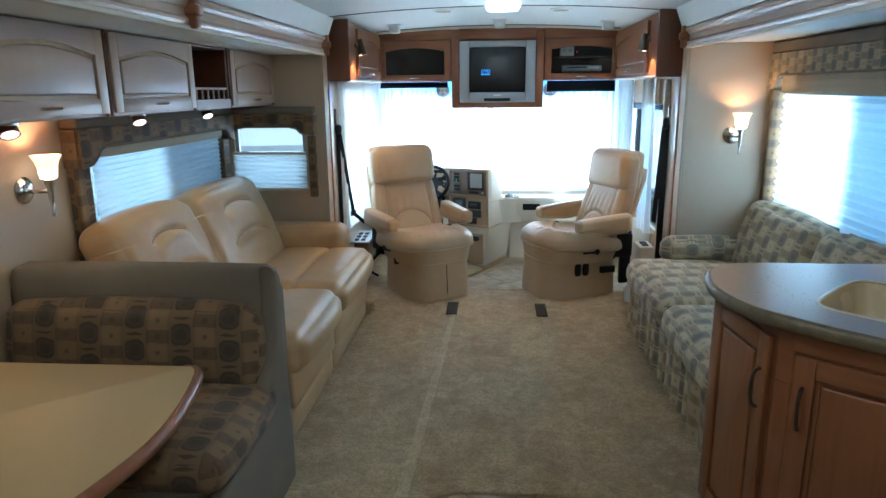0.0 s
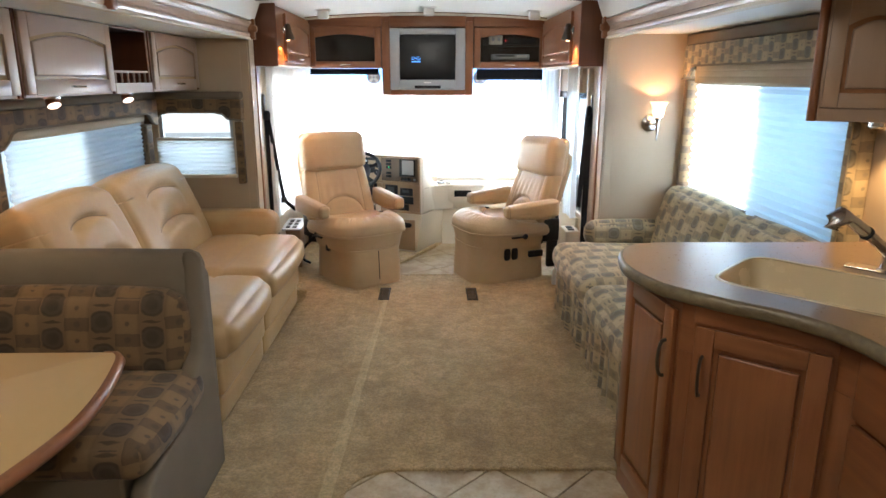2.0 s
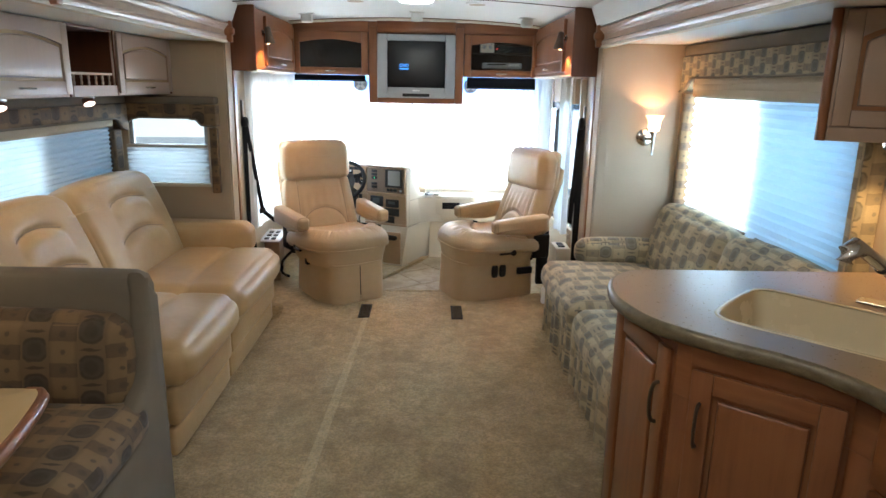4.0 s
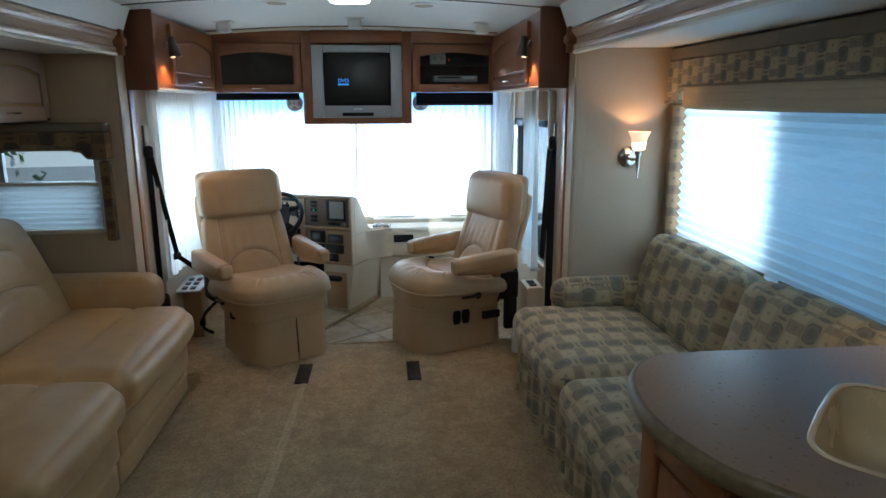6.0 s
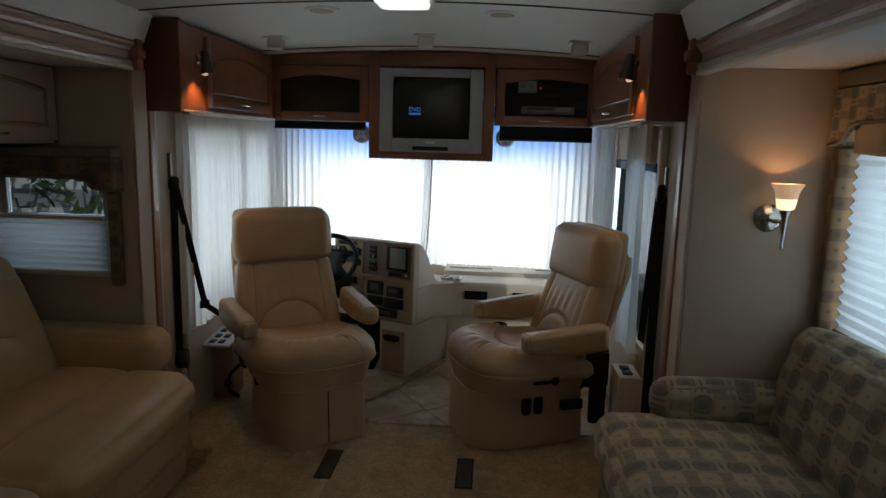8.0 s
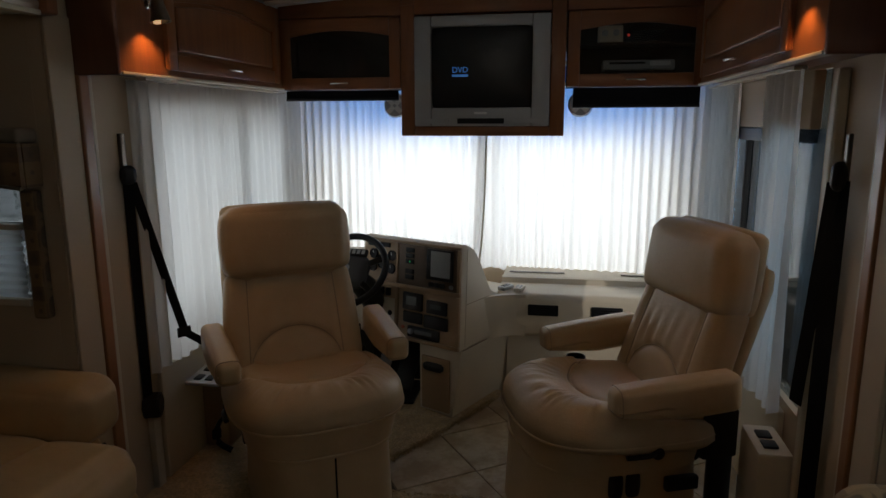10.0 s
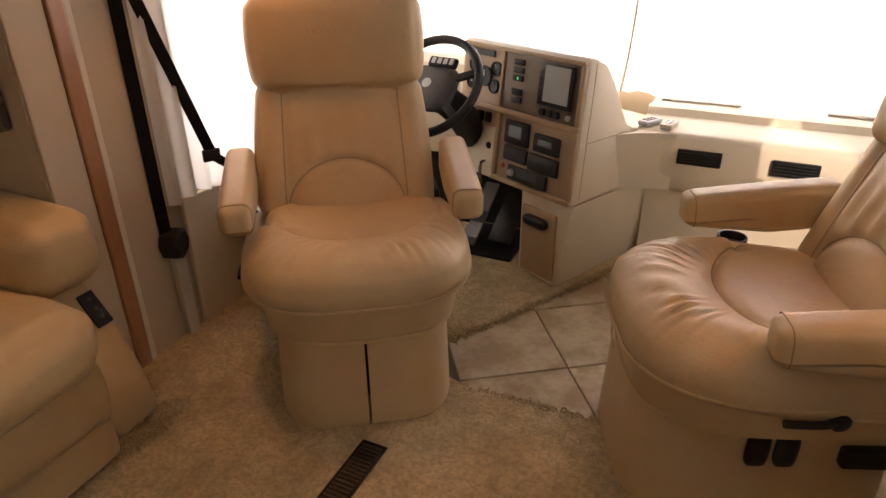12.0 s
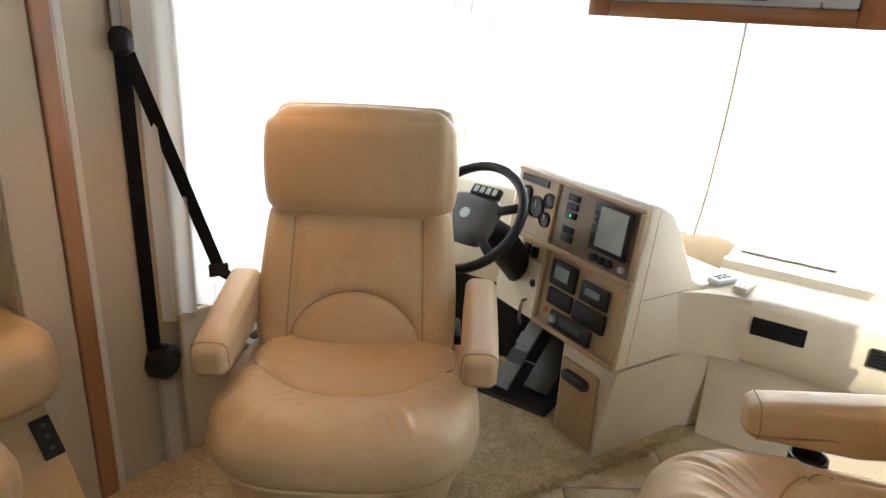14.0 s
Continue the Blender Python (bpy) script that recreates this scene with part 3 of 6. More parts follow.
# ---- slide-out fascias and end trims ----
def fascia(name, x, side, y0, y1, z0, label, joints):
    t = thing(name, pose(x, 0, z0), label, "moulding")
    s = side
    prof = [(0, 0), (0.030 * s, 0), (0.034 * s, 0.012), (0.034 * s, 0.022), (0.022 * s, 0.030), (0.022 * s, 0.058), (0.030 * s, 0.064), (0.034 * s, 0.075), (0.046 * s, 0.086), (0.046 * s, 0.098), (0, 0.10)]
    part("board", prism([(px, pz) for px, pz in prof], y0, y1, 0, 2, "xz"), FASCIA, t)
    part("lip", box(0, 0.038 * s, y0, y1, -0.016, -0.001, 0.003), CREAM, t, "cream lower lip")
    for y in joints:
        k = part("rosette", box(-0.004 * s, 0.062 * s, y - 0.022, y + 0.022, -0.012, 0.112, 0.008, 3), CHERRY, t, "carved end block", smooth=40)
        part("knob", box(-0.004 * s, 0.074 * s, y - 0.028, y + 0.028, 0.03, 0.075, 0.014, 3), CHERRY, k, smooth=40)
    return t


fascia("slide_fascia", -WX + 0.0, 1, -1.5, LY - 0.03, 1.735, "pale wood crown moulding along the slide-out", (LY - 0.01, 2.46))
fascia("slide_fascia", WX - 0.0, -1, -1.5, RY - 0.03, 1.735, "pale wood crown moulding along the slide-out", (RY - 0.01,))


def end_trim(side, y, name="trim_slide_end"):
    x = side * (WX - 0.001)
    b = box(x - side * 0.012, x, y + 0.002, y + 0.112, 0, 1.735, 0.004)
    structure(name, b, WALL, "beige upright trim at the slide-out")
    b = box(x - side * 0.02, x, y + 0.114, y + 0.162, 0, 1.735, 0.006)
    structure(name, b, TRIM_WOOD, "reddish wood upright trim at the slide-out")
    b = box(x - side * 0.014, x, y + 0.164, y + 0.184, 0, 1.735, 0.004)
    structure(name, b, CREAM, "cream upright trim at the slide-out")


end_trim(-1, LY)
end_trim(1, RY)
structure("trim_slope_left", prism([(-WX, 1.84), (-WX + 0.045, 1.84), (-1.05, 1.958), (-WX, 1.958)], -2.5, LY + 0.05, 0, 2, "xz"), CEIL, "sloping off-white cove over the moulding")
structure("trim_slope_right", prism([(WX, 1.84), (WX - 0.045, 1.84), (1.05, 1.958), (WX, 1.958)], -2.5, RY + 0.05, 0, 2, "xz"), CEIL, "sloping off-white cove over the moulding")


# ---- windows, shades, valances ----
def pleats(w, h, step, depth, n_extra=0):
    """A pleated shade hanging from z = 0 down, x across, pleats towards -y."""
    b = bmesh.new()
    k = int(h / step)
    rows = []
    for i in range(2 * k + 1):
        z = -h * i / (2 * k)
        y = -depth if i % 2 else 0.0
        rows.append([b.verts.new((-w / 2 + w * j / 6, y, z + 0.0015 * math.sin(3.1 * i + j))) for j in range(7)])
    for a, c in zip(rows, rows[1:]):
        for j in range(6):
            b.faces.new((a[j], a[j + 1], c[j + 1], c[j]))
    return b


def framed_window(name, m, w, h, label, screen=True, split=0.5):
    """A sliding window in its opening: x across, z up from the sill, outside towards +y."""
    t = thing(name, m, label, "window", kind="structure")
    fr = bmesh.new()
    for a in ((-w / 2, -w / 2 + 0.025, 0, h), (w / 2 - 0.025, w / 2, 0, h), (-w / 2 + 0.025, w / 2 - 0.025, 0, 0.025), (-w / 2 + 0.025, w / 2 - 0.025, h - 0.025, h)):
        box(a[0], a[1], 0.02, 0.045, a[2], a[3], 0.003, 2, fr)
    part("window_frame", fr, BLACK, t)
    xs = -w / 2 + w * split
    part("mullion", box(xs - 0.012, xs + 0.012, 0.02, 0.045, 0.026, h - 0.026, 0.003), BLACK, t)
    p = part("pane", box(-w / 2 + 0.026, xs - 0.013, 0.030, 0.034, 0.026, h - 0.026, 0), PANE, t)
    q = part("pane", box(xs + 0.013, w / 2 - 0.026, 0.030, 0.034, 0.026, h - 0.026, 0), SCREENED if screen else PANE, t)
    p.visible_shadow = False
    return t


def valance(name, m, w, h, mat, top_mat, label, drop=0.07, depth=0.09):
    """A padded window valance with a scalloped lower edge, x across, front towards -y, top at z = 0."""
    t = thing(name, m, label, "valance")
    part("top_board", box(-w / 2, w / 2, -depth, 0, -h * 0.36, 0, 0.014, 3), top_mat, t, "plain taupe upper band", smooth=40)
    n = 40
    pts = [(-w / 2, -h * 0.35), (-w / 2, -h - drop)]
    ear = 0.11
    for i in range(n + 1):
        x = -w / 2 + 0.06 + (w - 0.12) * i / n
        d = min(x + w / 2, w / 2 - x)
        f = max(0.0, min(1.0, (d - 0.05) / ear))
        pts.append((x, -h - drop * (0.5 + 0.5 * math.cos(math.pi * f)) + 0.006 * math.sin(math.pi * 4 * f)))
    pts += [(w / 2, -h - drop), (w / 2, -h * 0.35)]
    part("patterned_panel", prism(pts, -depth - 0.004, -depth + 0.014, 0.004, 2, "xz"), mat, t, "checked padded fabric", smooth=40)
    tr = [(p[0], -depth - 0.006, p[1]) for p in pts[1:-1]]
    part("piping", sweep(tr, 0.006, 6), top_mat, t, "beaded taupe edge", smooth=60)
    for s in (-1, 1):
        x0, x1 = sorted((s * w / 2, s * (w / 2 - 0.016)))
        part("return", box(x0, x1, -depth + 0.016, -0.002, -h - drop, -h * 0.37, 0.003), mat, t)
    return t


# window behind the checked sofa
framed_window("window_1", pose(RX, 3.30, 0.74, 0, 0, -90), 1.60, 0.81, "wide sliding window with white pleated shade", True, 0.50)
sh = thing("pleated_shade", pose(RX - 0.028, 3.30, 1.50, 0, 0, -90), "white pleated window shade, closed", "blind")
part("fabric", pleats(1.56, 0.74, 0.041, 0.017), SHADE, sh)
part("headrail", box(-0.79, 0.79, -0.03, 0.02, 0.0, 0.04, 0.004), CREAM, sh)
part("bottom_rail", box(-0.78, 0.78, -0.016, 0.010, -0.765, -0.742, 0.004), CREAM, sh)
rs = thing("roman_shade", pose(RX - 0.045, 3.30, 1.58, 0, 0, -90), "tan fabric shade folded up under the valance", "blind")
for i in range(3):
    part("fold", turned(cushion(1.56, 0.035, 0.055, 0.015, 0.004, 8), pose(0, 0, -0.062 - 0.032 * i)), SHADE_TAN, rs, smooth=180)
valance("window_valance", pose(RX, 3.32, 1.745, 0, 0, -90), 1.68, 0.185, PLAID_SMALL, TAUPE, "taupe and checked padded valance over the wide window", 0.075, 0.10)
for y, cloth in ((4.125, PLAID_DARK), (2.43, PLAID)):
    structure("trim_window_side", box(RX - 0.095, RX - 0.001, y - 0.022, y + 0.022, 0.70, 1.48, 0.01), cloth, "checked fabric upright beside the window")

# window behind the leather sofa
framed_window("window_2", pose(LX, 3.475, 0.72, 0, 0, 90), 1.39, 0.58, "sliding window above the leather sofa", True, 0.5)
sh = thing("pleated_shade", pose(LX + 0.028, 3.475, 1.25, 0, 0, 90), "pale blue-white pleated window shade, closed", "blind")
part("fabric", pleats(1.36, 0.52, 0.026, 0.011), SHADE, sh)
part("headrail", box(-0.68, 0.68, -0.03, 0.02, 0.0, 0.035, 0.004), CREAM, sh)
rs = thing("roman_shade", pose(LX + 0.05, 3.475, 1.315, 0, 0, 90), "tan fabric shade folded up under the valance", "blind")
part("fold", turned(cushion(1.36, 0.035, 0.05, 0.015, 0.004, 8), pose(0, 0, -0.095)), SHADE_TAN, rs, smooth=180)
part("fold", turned(cushion(1.36, 0.035, 0.05, 0.015, 0.004, 8), pose(0, 0, -0.06)), SHADE_TAN, rs, smooth=180)
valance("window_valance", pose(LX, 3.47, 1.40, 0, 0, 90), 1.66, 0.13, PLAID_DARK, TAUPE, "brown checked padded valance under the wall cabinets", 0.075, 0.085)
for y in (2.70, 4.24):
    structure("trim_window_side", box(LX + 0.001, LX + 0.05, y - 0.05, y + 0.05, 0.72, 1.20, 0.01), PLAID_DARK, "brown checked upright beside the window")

# small window in the slide-out's end wall
t2 = thing("window_3", pose(-1.515, LY, 0.84), "small end window with raised pleated shade", "window", kind="structure")
fr = bmesh.new()
for a in ((-0.245, -0.22, 0, 0.46), (0.22, 0.245, 0, 0.46), (-0.22, 0.22, 0, 0.025), (-0.22, 0.22, 0.435, 0.46), (-0.22, 0.22, 0.235, 0.262)):
    box(a[0], a[1], 0.015, 0.045, a[2], a[3], 0.003, 2, fr)
part("window_frame", fr, GREY, t2)
for z in (0.025, 0.262):
    o = part("pane", box(-0.22, 0.22, 0.028, 0.032, z + 0.001, z + 0.17, 0), PANE, t2)
    o.visible_shadow = False
sh = thing("pleated_shade", pose(-1.515, LY - 0.022, 1.085), "white pleated shade half lowered over the small window", "blind")
part("fabric", pleats(0.50, 0.22, 0.026, 0.011), SHADE, sh)
part("rail", box(-0.25, 0.25, -0.018, 0.012, 0.0, 0.018, 0.004), CREAM, sh)
part("bottom_rail", box(-0.26, 0.26, -0.018, 0.012, -0.245, -0.222, 0.004), CREAM, sh)
valance("window_valance", pose(-1.50, LY - 0.002, 1.40), 0.63, 0.13, PLAID_DARK, TAUPE, "brown checked padded valance over the small window", 0.05, 0.085)
structure("trim_window_side", box(-1.247, -1.197, LY - 0.04, LY - 0.001, 0.80, 1.21, 0.008), PLAID_DARK, "brown checked upright beside the small window")

# windshield, its tint band and the cab side windows
ws = thing("windshield", pose(0, 6.48, 0.57), "two-part windshield with a blue tinted top band", "window", kind="structure")
for x0, x1 in ((-1.10, -0.02), (0.02, 1.10)):
    g = part("pane", box(x0, x1, -0.003, 0.003, 0, 0.76, 0), PANE, ws)
    g.visible_shadow = False
    part("tint_band", box(x0, x1, -0.003, 0.003, 0.762, 1.14, 0), TINT, ws, "blue tinted band")
part("divider", box(-0.02, 0.02, -0.015, 0.015, 0, 1.14, 0.003), BLACK, ws)
for s, nm, gh in ((-1, "window_4", 0.96), (1, "window_5", 1.06)):
    t4 = thing(nm, pose(s * (WX + 0.025), 5.58, 0.50), "cab side window", "window", kind="structure")
    near = -0.72 if s < 0 else -0.88
    part("window_frame", box(-0.012, 0.012, near, near + 0.03, 0, gh, 0.003), BLACK, t4)
    part("mullion", box(-0.012, 0.012, -0.02, 0.02, 0, gh, 0.003), BLACK, t4)
    for a in ((near + 0.03, -0.02), (0.02, 0.72)):
        g = part("pane", box(-0.003, 0.003, a[0], a[1], 0, gh, 0), PANE if s < 0 else SCREENED, t4)
        g.visible_shadow = False


def curtain(name, path, z0, z1, label, amp=0.017, period=0.052, seed=1, lean=None):
    """A gathered curtain that hangs along a plan line, in deep uneven folds."""
    rnd = random.Random(seed)
    pl = [Vector((p[0], p[1], 0)) for p in path]
    seg = [(b - a).length for a, b in zip(pl, pl[1:])]
    total = sum(seg)
    n = int(total / 0.0075)
    ph, phase = [], rnd.random()
    for i in range(n + 1):
        ph.append(phase)
        phase += (total / n) / period * (1 + 0.45 * math.sin(i * 0.057 + seed) * math.sin(i * 0.021 + 2 * seed))
    b = bmesh.new()
    rows = []
    nz = 14
    for j in range(nz + 1):
        f = j / nz
        row = []
        for i in range(n + 1):
            d, s = total * i / n, 0
            while s < len(seg) - 1 and d > seg[s]:
                d -= seg[s]
                s += 1
            a, c = pl[s], pl[s + 1]
            dirv = (c - a).normalized()
            p = a + dirv * d
            nrm = Vector((-dirv.y, dirv.x, 0))
            spread = 0.65 + 0.35 * (1 - f)
            off = amp * spread * (math.sin(2 * math.pi * ph[i]) + 0.35 * math.sin(4.7 * ph[i] + 1.5 * f + seed) + 0.25 * math.sin(1.3 * ph[i] + 2.0 * f))
            z = z0 + (z1 - z0) * f + (0.006 * math.sin(ph[i] * 2.2 + seed) if j == 0 else 0)
            q = p + nrm * off
            if lean:
                q = q + Vector(lean(i / n, f))
            row.append(b.verts.new((q.x, q.y, z)))
        rows.append(row)
    for r0, r1 in zip(rows, rows[1:]):
        for i in range(n):
            b.faces.new((r0[i], r0[i + 1], r1[i + 1], r1[i]))
    t = thing(name, None, label, "curtain", "sheer curtains round the cab")
    part("cloth", b, CURTAIN, t, smooth=180)
    return t


def bend(u, f):
    g = max(0.0, (u - 0.86) / 0.14)
    return (0.02 * g * f - 0.04 * g * (1 - f), 0, 0)


curtain("curtain", [(-1.108, 4.745), (-1.100, 6.06)], 0.475, 1.56, "white sheer curtain drawn over the driver's window", 0.015, 0.060, 3)
ct = curtain("curtain", [(-1.075, 5.98), (-1.04, 6.12), (-0.95, 6.24), (-0.75, 6.31), (-0.4, 6.34), (-0.035, 6.35)], 0.565, 1.60, "white sheer curtain drawn across the windshield", 0.014, 0.050, 1, bend)
part("hem", sweep(smooth_line([(-0.022, 6.328, 1.59), (-0.030, 6.322, 1.33), (-0.036, 6.318, 1.05), (-0.052, 6.315, 0.75), (-0.070, 6.32, 0.572)], 5), 0.0055, 6), SHADE_TAN, ct, "beige hem along the free edge", smooth=60)
curtain("curtain", [(-0.10, 6.385), (-0.02, 6.38), (0.15, 6.355), (0.4, 6.34), (0.75, 6.31), (0.95, 6.24), (1.03, 6.12), (1.075, 6.0)], 0.565, 1.60, "white sheer curtain drawn across the windshield", 0.014, 0.050, 2)
curtain("curtain", [(1.085, 5.09), (1.085, 4.74)], 0.475, 1.56, "white sheer curtain gathered beside the passenger door", 0.022, 0.055, 5)
curtain("curtain", [(1.085, 6.08), (1.085, 5.47)], 0.475, 1.56, "white sheer curtain by the passenger side glass", 0.018, 0.06, 6)
structure("trim_curtain_rail", box(-1.10, -1.06, 4.78, 6.0, 1.558, 1.572, 0.003), CREAM, "curtain rail under the side cabinet")
structure("trim_curtain_rail", box(1.06, 1.10, 4.78, 6.0, 1.558, 1.572, 0.003), CREAM, "curtain rail under the side cabinet")
structure("trim_curtain_rail", box(-1.0, 1.0, 6.33, 6.36, 1.598, 1.612, 0.003), CREAM, "curtain rail over the windshield")
structure("ceiling_front_soffit", box(-1.13, 1.13, 5.995, 6.455, 1.74, 1.78, 0), CEIL, "soffit behind the front cabinets")


# ---- cab chairs ----
def seat_top(w, d, h, n_r=64, n_a=200):
    """A D-shaped cab seat cushion with a raised roll round a sunken middle; front towards -y."""
    b = bmesh.new()

    def surf(r, a, bottom=False):
        ca, sa = math.cos(a), math.sin(a)
        ex = 2.0 / 3.2
        x = math.copysign(abs(ca) ** ex, ca) * w / 2 * r
        y = math.copysign(abs(sa) ** (2.0 / (2.5 if sa < 0 else 4.5)), sa) * d / 2 * r
        edge = max(0.0, 1 - r ** 6) ** 0.45
        z = h * (0.35 + 0.65 * edge)
        z += 0.018 * math.exp(-((r - 0.72) / 0.22) ** 2) * (1.25 if y < 0 else 0.7)
        q = math.sqrt((x / (w * 0.42)) ** 2 + ((y - d * 0.20) / (d * 0.36)) ** 2)
        z -= (groove(q - 1.0, 0.09, 0.011) + groove(q - 1.0, 0.028, 0.010)) * (1 if r < 0.93 else 0.2)
        if q < 1:
            z -= 0.008
        if y < 0 and r > 0.45:
            z += 0.0048 * (0.45 + 1.3 * noise.noise(Vector((x * 11, y * 11, w)))) * (math.sin(34 * a + 4 * math.sin(3 * r + 2 * a)) + 0.7 * math.sin(57 * a + 3 * r)) * math.exp(-((r - 0.72) / 0.15) ** 2) * min(1.0, -y / (d * 0.12))
        return Vector((x, y, z))

    rings = [[b.verts.new(surf(max(i / n_r, 0.004), 2 * math.pi * k / n_a)) for k in range(n_a)] for i in range(n_r + 1)]
    for z, s in ((h * 0.16, 1.005), (0.0, 0.97)):
        rings.append([b.verts.new((surf(1.0, 2 * math.pi * k / n_a).x * s, surf(1.0, 2 * math.pi * k / n_a).y * s, z)) for k in range(n_a)])
    for A, B in zip(rings, rings[1:]):
        for k in range(n_a):
            b.faces.new((A[k], B[k], B[(k + 1) % n_a], A[(k + 1) % n_a]))
    b.faces.new(rings[0]), b.faces.new(rings[-1][::-1])
    bmesh.ops.recalc_face_normals(b, faces=b.faces)
    return b


def ring_band(w, d, z0, z1, s0, s1, gap=None, n=72, thick=0.012, power=3.4, sag=0.0):
    """An upright band round a rounded-rectangle plan, with an optional slit at an angle."""
    b = bmesh.new()
    a0, a1 = (gap + 0.0003, gap + 2 * math.pi - 0.0003) if gap is not None else (0, 2 * math.pi)
    rows = []
    for z, s, ins in ((z0, s0, thick), (z0, s0, 0), (z0 + (z1 - z0) * 0.35, s0 + (s1 - s0) * 0.3, 0), (z0 + (z1 - z0) * 0.7, s0 + (s1 - s0) * 0.75, 0), (z1, s1, 0), (z1, s1, thick)):
        row = []
        for k in range(n + 1):
            a = a0 + (a1 - a0) * k / n
            ca, sa = math.cos(a), math.sin(a)
            e = 2.0 / power
            row.append(b.verts.new((math.copysign(abs(ca) ** e, ca) * (w / 2 * s - ins), math.copysign(abs(sa) ** e, sa) * (d / 2 * s - ins),
                                    z + (sag * math.sin(7 * a) if z == z0 else 0))))
        rows.append(row)
    for A, B in zip(rows, rows[1:]):
        for k in range(n):
            b.faces.new((A[k], A[k + 1], B[k + 1], B[k]))
    if gap is None:
        bmesh.ops.remove_doubles(b, verts=b.verts, dist=1e-5)
    bmesh.ops.recalc_face_normals(b, faces=b.faces)
    return b


def chair_back(w0, w1, h, t, n=44, folds=0.0):
    """A backrest standing on z = 0, front towards -y, with side rolls, upright seams and an arched lumbar seam."""
    def dent(x, y, z, nr):
        if y > -t * 0.1:
            return 0.0
        s = 0.0
        e = w0 * 0.345
        s += groove(abs(x) - e, 0.014, 0.012)
        if abs(x) < e - 0.01:
            s += 0.006
            q = math.sqrt((x / (e * 0.97)) ** 2 + (z / 0.170) ** 2)
            if z > 0.0:
                s += groove(q - 1.0, 0.075, 0.012)
            if q < 1:
                s -= 0.014 * (1 - q * q)
            elif folds:
                s += folds * math.sin(x * 95 + 1.5 * math.sin(9 * z)) * (0.5 + noise.noise(Vector((x * 9, z * 7, 2)))) * math.exp(-((q - 1.45) / 0.4) ** 2)
        return s
    b = cushion(w0, t, h, 0.045, 0.012, n, dent)
    for v in b.verts:
        f = v.co.z / h
        v.co.x *= 1 + (w1 / w0 - 1) * f
    return b


def cab_chair(name, m, label, switches):
    c = thing(name, m, label, "chair", "two leather cab chairs")
    part("skirt", ring_band(0.50, 0.64, 0.014, 0.285, 1.0, 0.965, gap=-math.pi / 2 if not switches else None, thick=0.01, sag=0.004, power=3.8), LEATHER, c, "beige leather skirt round the pedestal", smooth=60, m=pose(0, -0.068, 0))
    ring = [(0.244 * math.copysign(abs(math.cos(a)) ** 0.53, math.cos(a)), -0.066 + 0.312 * math.copysign(abs(math.sin(a)) ** 0.53, math.sin(a)), 0.283) for a in [2 * math.pi * i / 72 for i in range(72)]]
    part("piping", sweep(ring, 0.006, 6, closed=True), LEATHER, c, smooth=60)
    part("pedestal", box(-0.19, 0.19, -0.27, 0.15, 0.012, 0.26, 0.02), BLACK, c, "black pedestal behind the skirt", smooth=40)
    body = ring_band(0.585, 0.69, 0.272, 0.41, 0.92, 1.0, thick=0.03, power=3.2)
    part("seat_base", body, LEATHER, c, smooth=60, m=pose(0, -0.055, 0))
    part("seat_pan", box(-0.24, 0.24, -0.27, 0.2, 0.27, 0.39, 0.02), BLACK, c)
    sb_ = turned(seat_top(0.645, 0.69, 0.115), pose(0, -0.06, 0.366, -3, 0, 0))
    useam = seam_line(sb_, [(0.645 * 0.42 * math.cos(a), -0.06 + 0.69 * 0.20 + 0.69 * 0.36 * math.sin(a), 2) for a in [math.pi * (1.10 + 0.80 * i / 110) for i in range(111)]], (0, 0, -1), 0.0028)
    st = part("seat", sb_, LEATHER, c, "leather seat with a gathered front roll", smooth=180)
    path = [(0.321 * math.copysign(abs(math.cos(a)) ** 0.62, math.cos(a)), -0.06 + 0.344 * math.copysign(abs(math.sin(a)) ** (0.8 if math.sin(a) < 0 else 0.45), math.sin(a)), 0.392) for a in [2 * math.pi * i / 72 for i in range(72)]]
    part("piping", sweep(path, 0.0055, 6, closed=True), LEATHER, st, smooth=60)
    part("seam", useam, SEAM, st, smooth=60)
    tilt = pose(-0.014 if not switches else 0.0, 0.165, 0.415, -18.5, 0, 0)
    bb = chair_back(0.55, 0.50, 0.42, 0.13, folds=0.007 if switches else 0.002)
    e = 0.55 * 0.345
    seams = [seam_line(bb, [(s * e * (1 - 0.09 * z / 0.42), -1, z) for z in [0.03 + 0.35 * i / 14 for i in range(15)]], (0, 1, 0)) for s in (-1, 1)]
    seams.append(seam_line(bb, [(e * 0.97 * math.cos(math.pi * i / 20), -1, 0.008 + 0.167 * math.sin(math.pi * i / 20)) for i in range(21)], (0, 1, 0)))
    back = part("backrest", bb, LEATHER, c, "reclined leather backrest with arched lumbar seam", smooth=180, m=tilt)

    for sm in seams:
        part("seam", sm, SEAM, back, smooth=60)

    def hdent(x, y, z, nr):
        s = 0.004 * math.sin(38 * x + 14 * z) * math.exp(-(((abs(x) - 0.21) / 0.05) ** 2)) if y < 0 else 0
        return s + groove(z - 0.012, 0.01, 0.006)
    head = part("headrest", cushion(0.505, 0.155, 0.288, 0.055, 0.014, 26, hdent), LEATHER, c, "broad padded leather headrest", smooth=180, m=pose(-0.014 if not switches else 0.0, 0.276, 0.783 if not switches else 0.756, -5, 0, 0))
    part("back_panel", cushion(0.492, 0.06, 0.29, 0.028, 0.006, 12), LEATHER, head, "leather back panel of the headrest", smooth=180, m=pose(0, 0.066, 0.008))
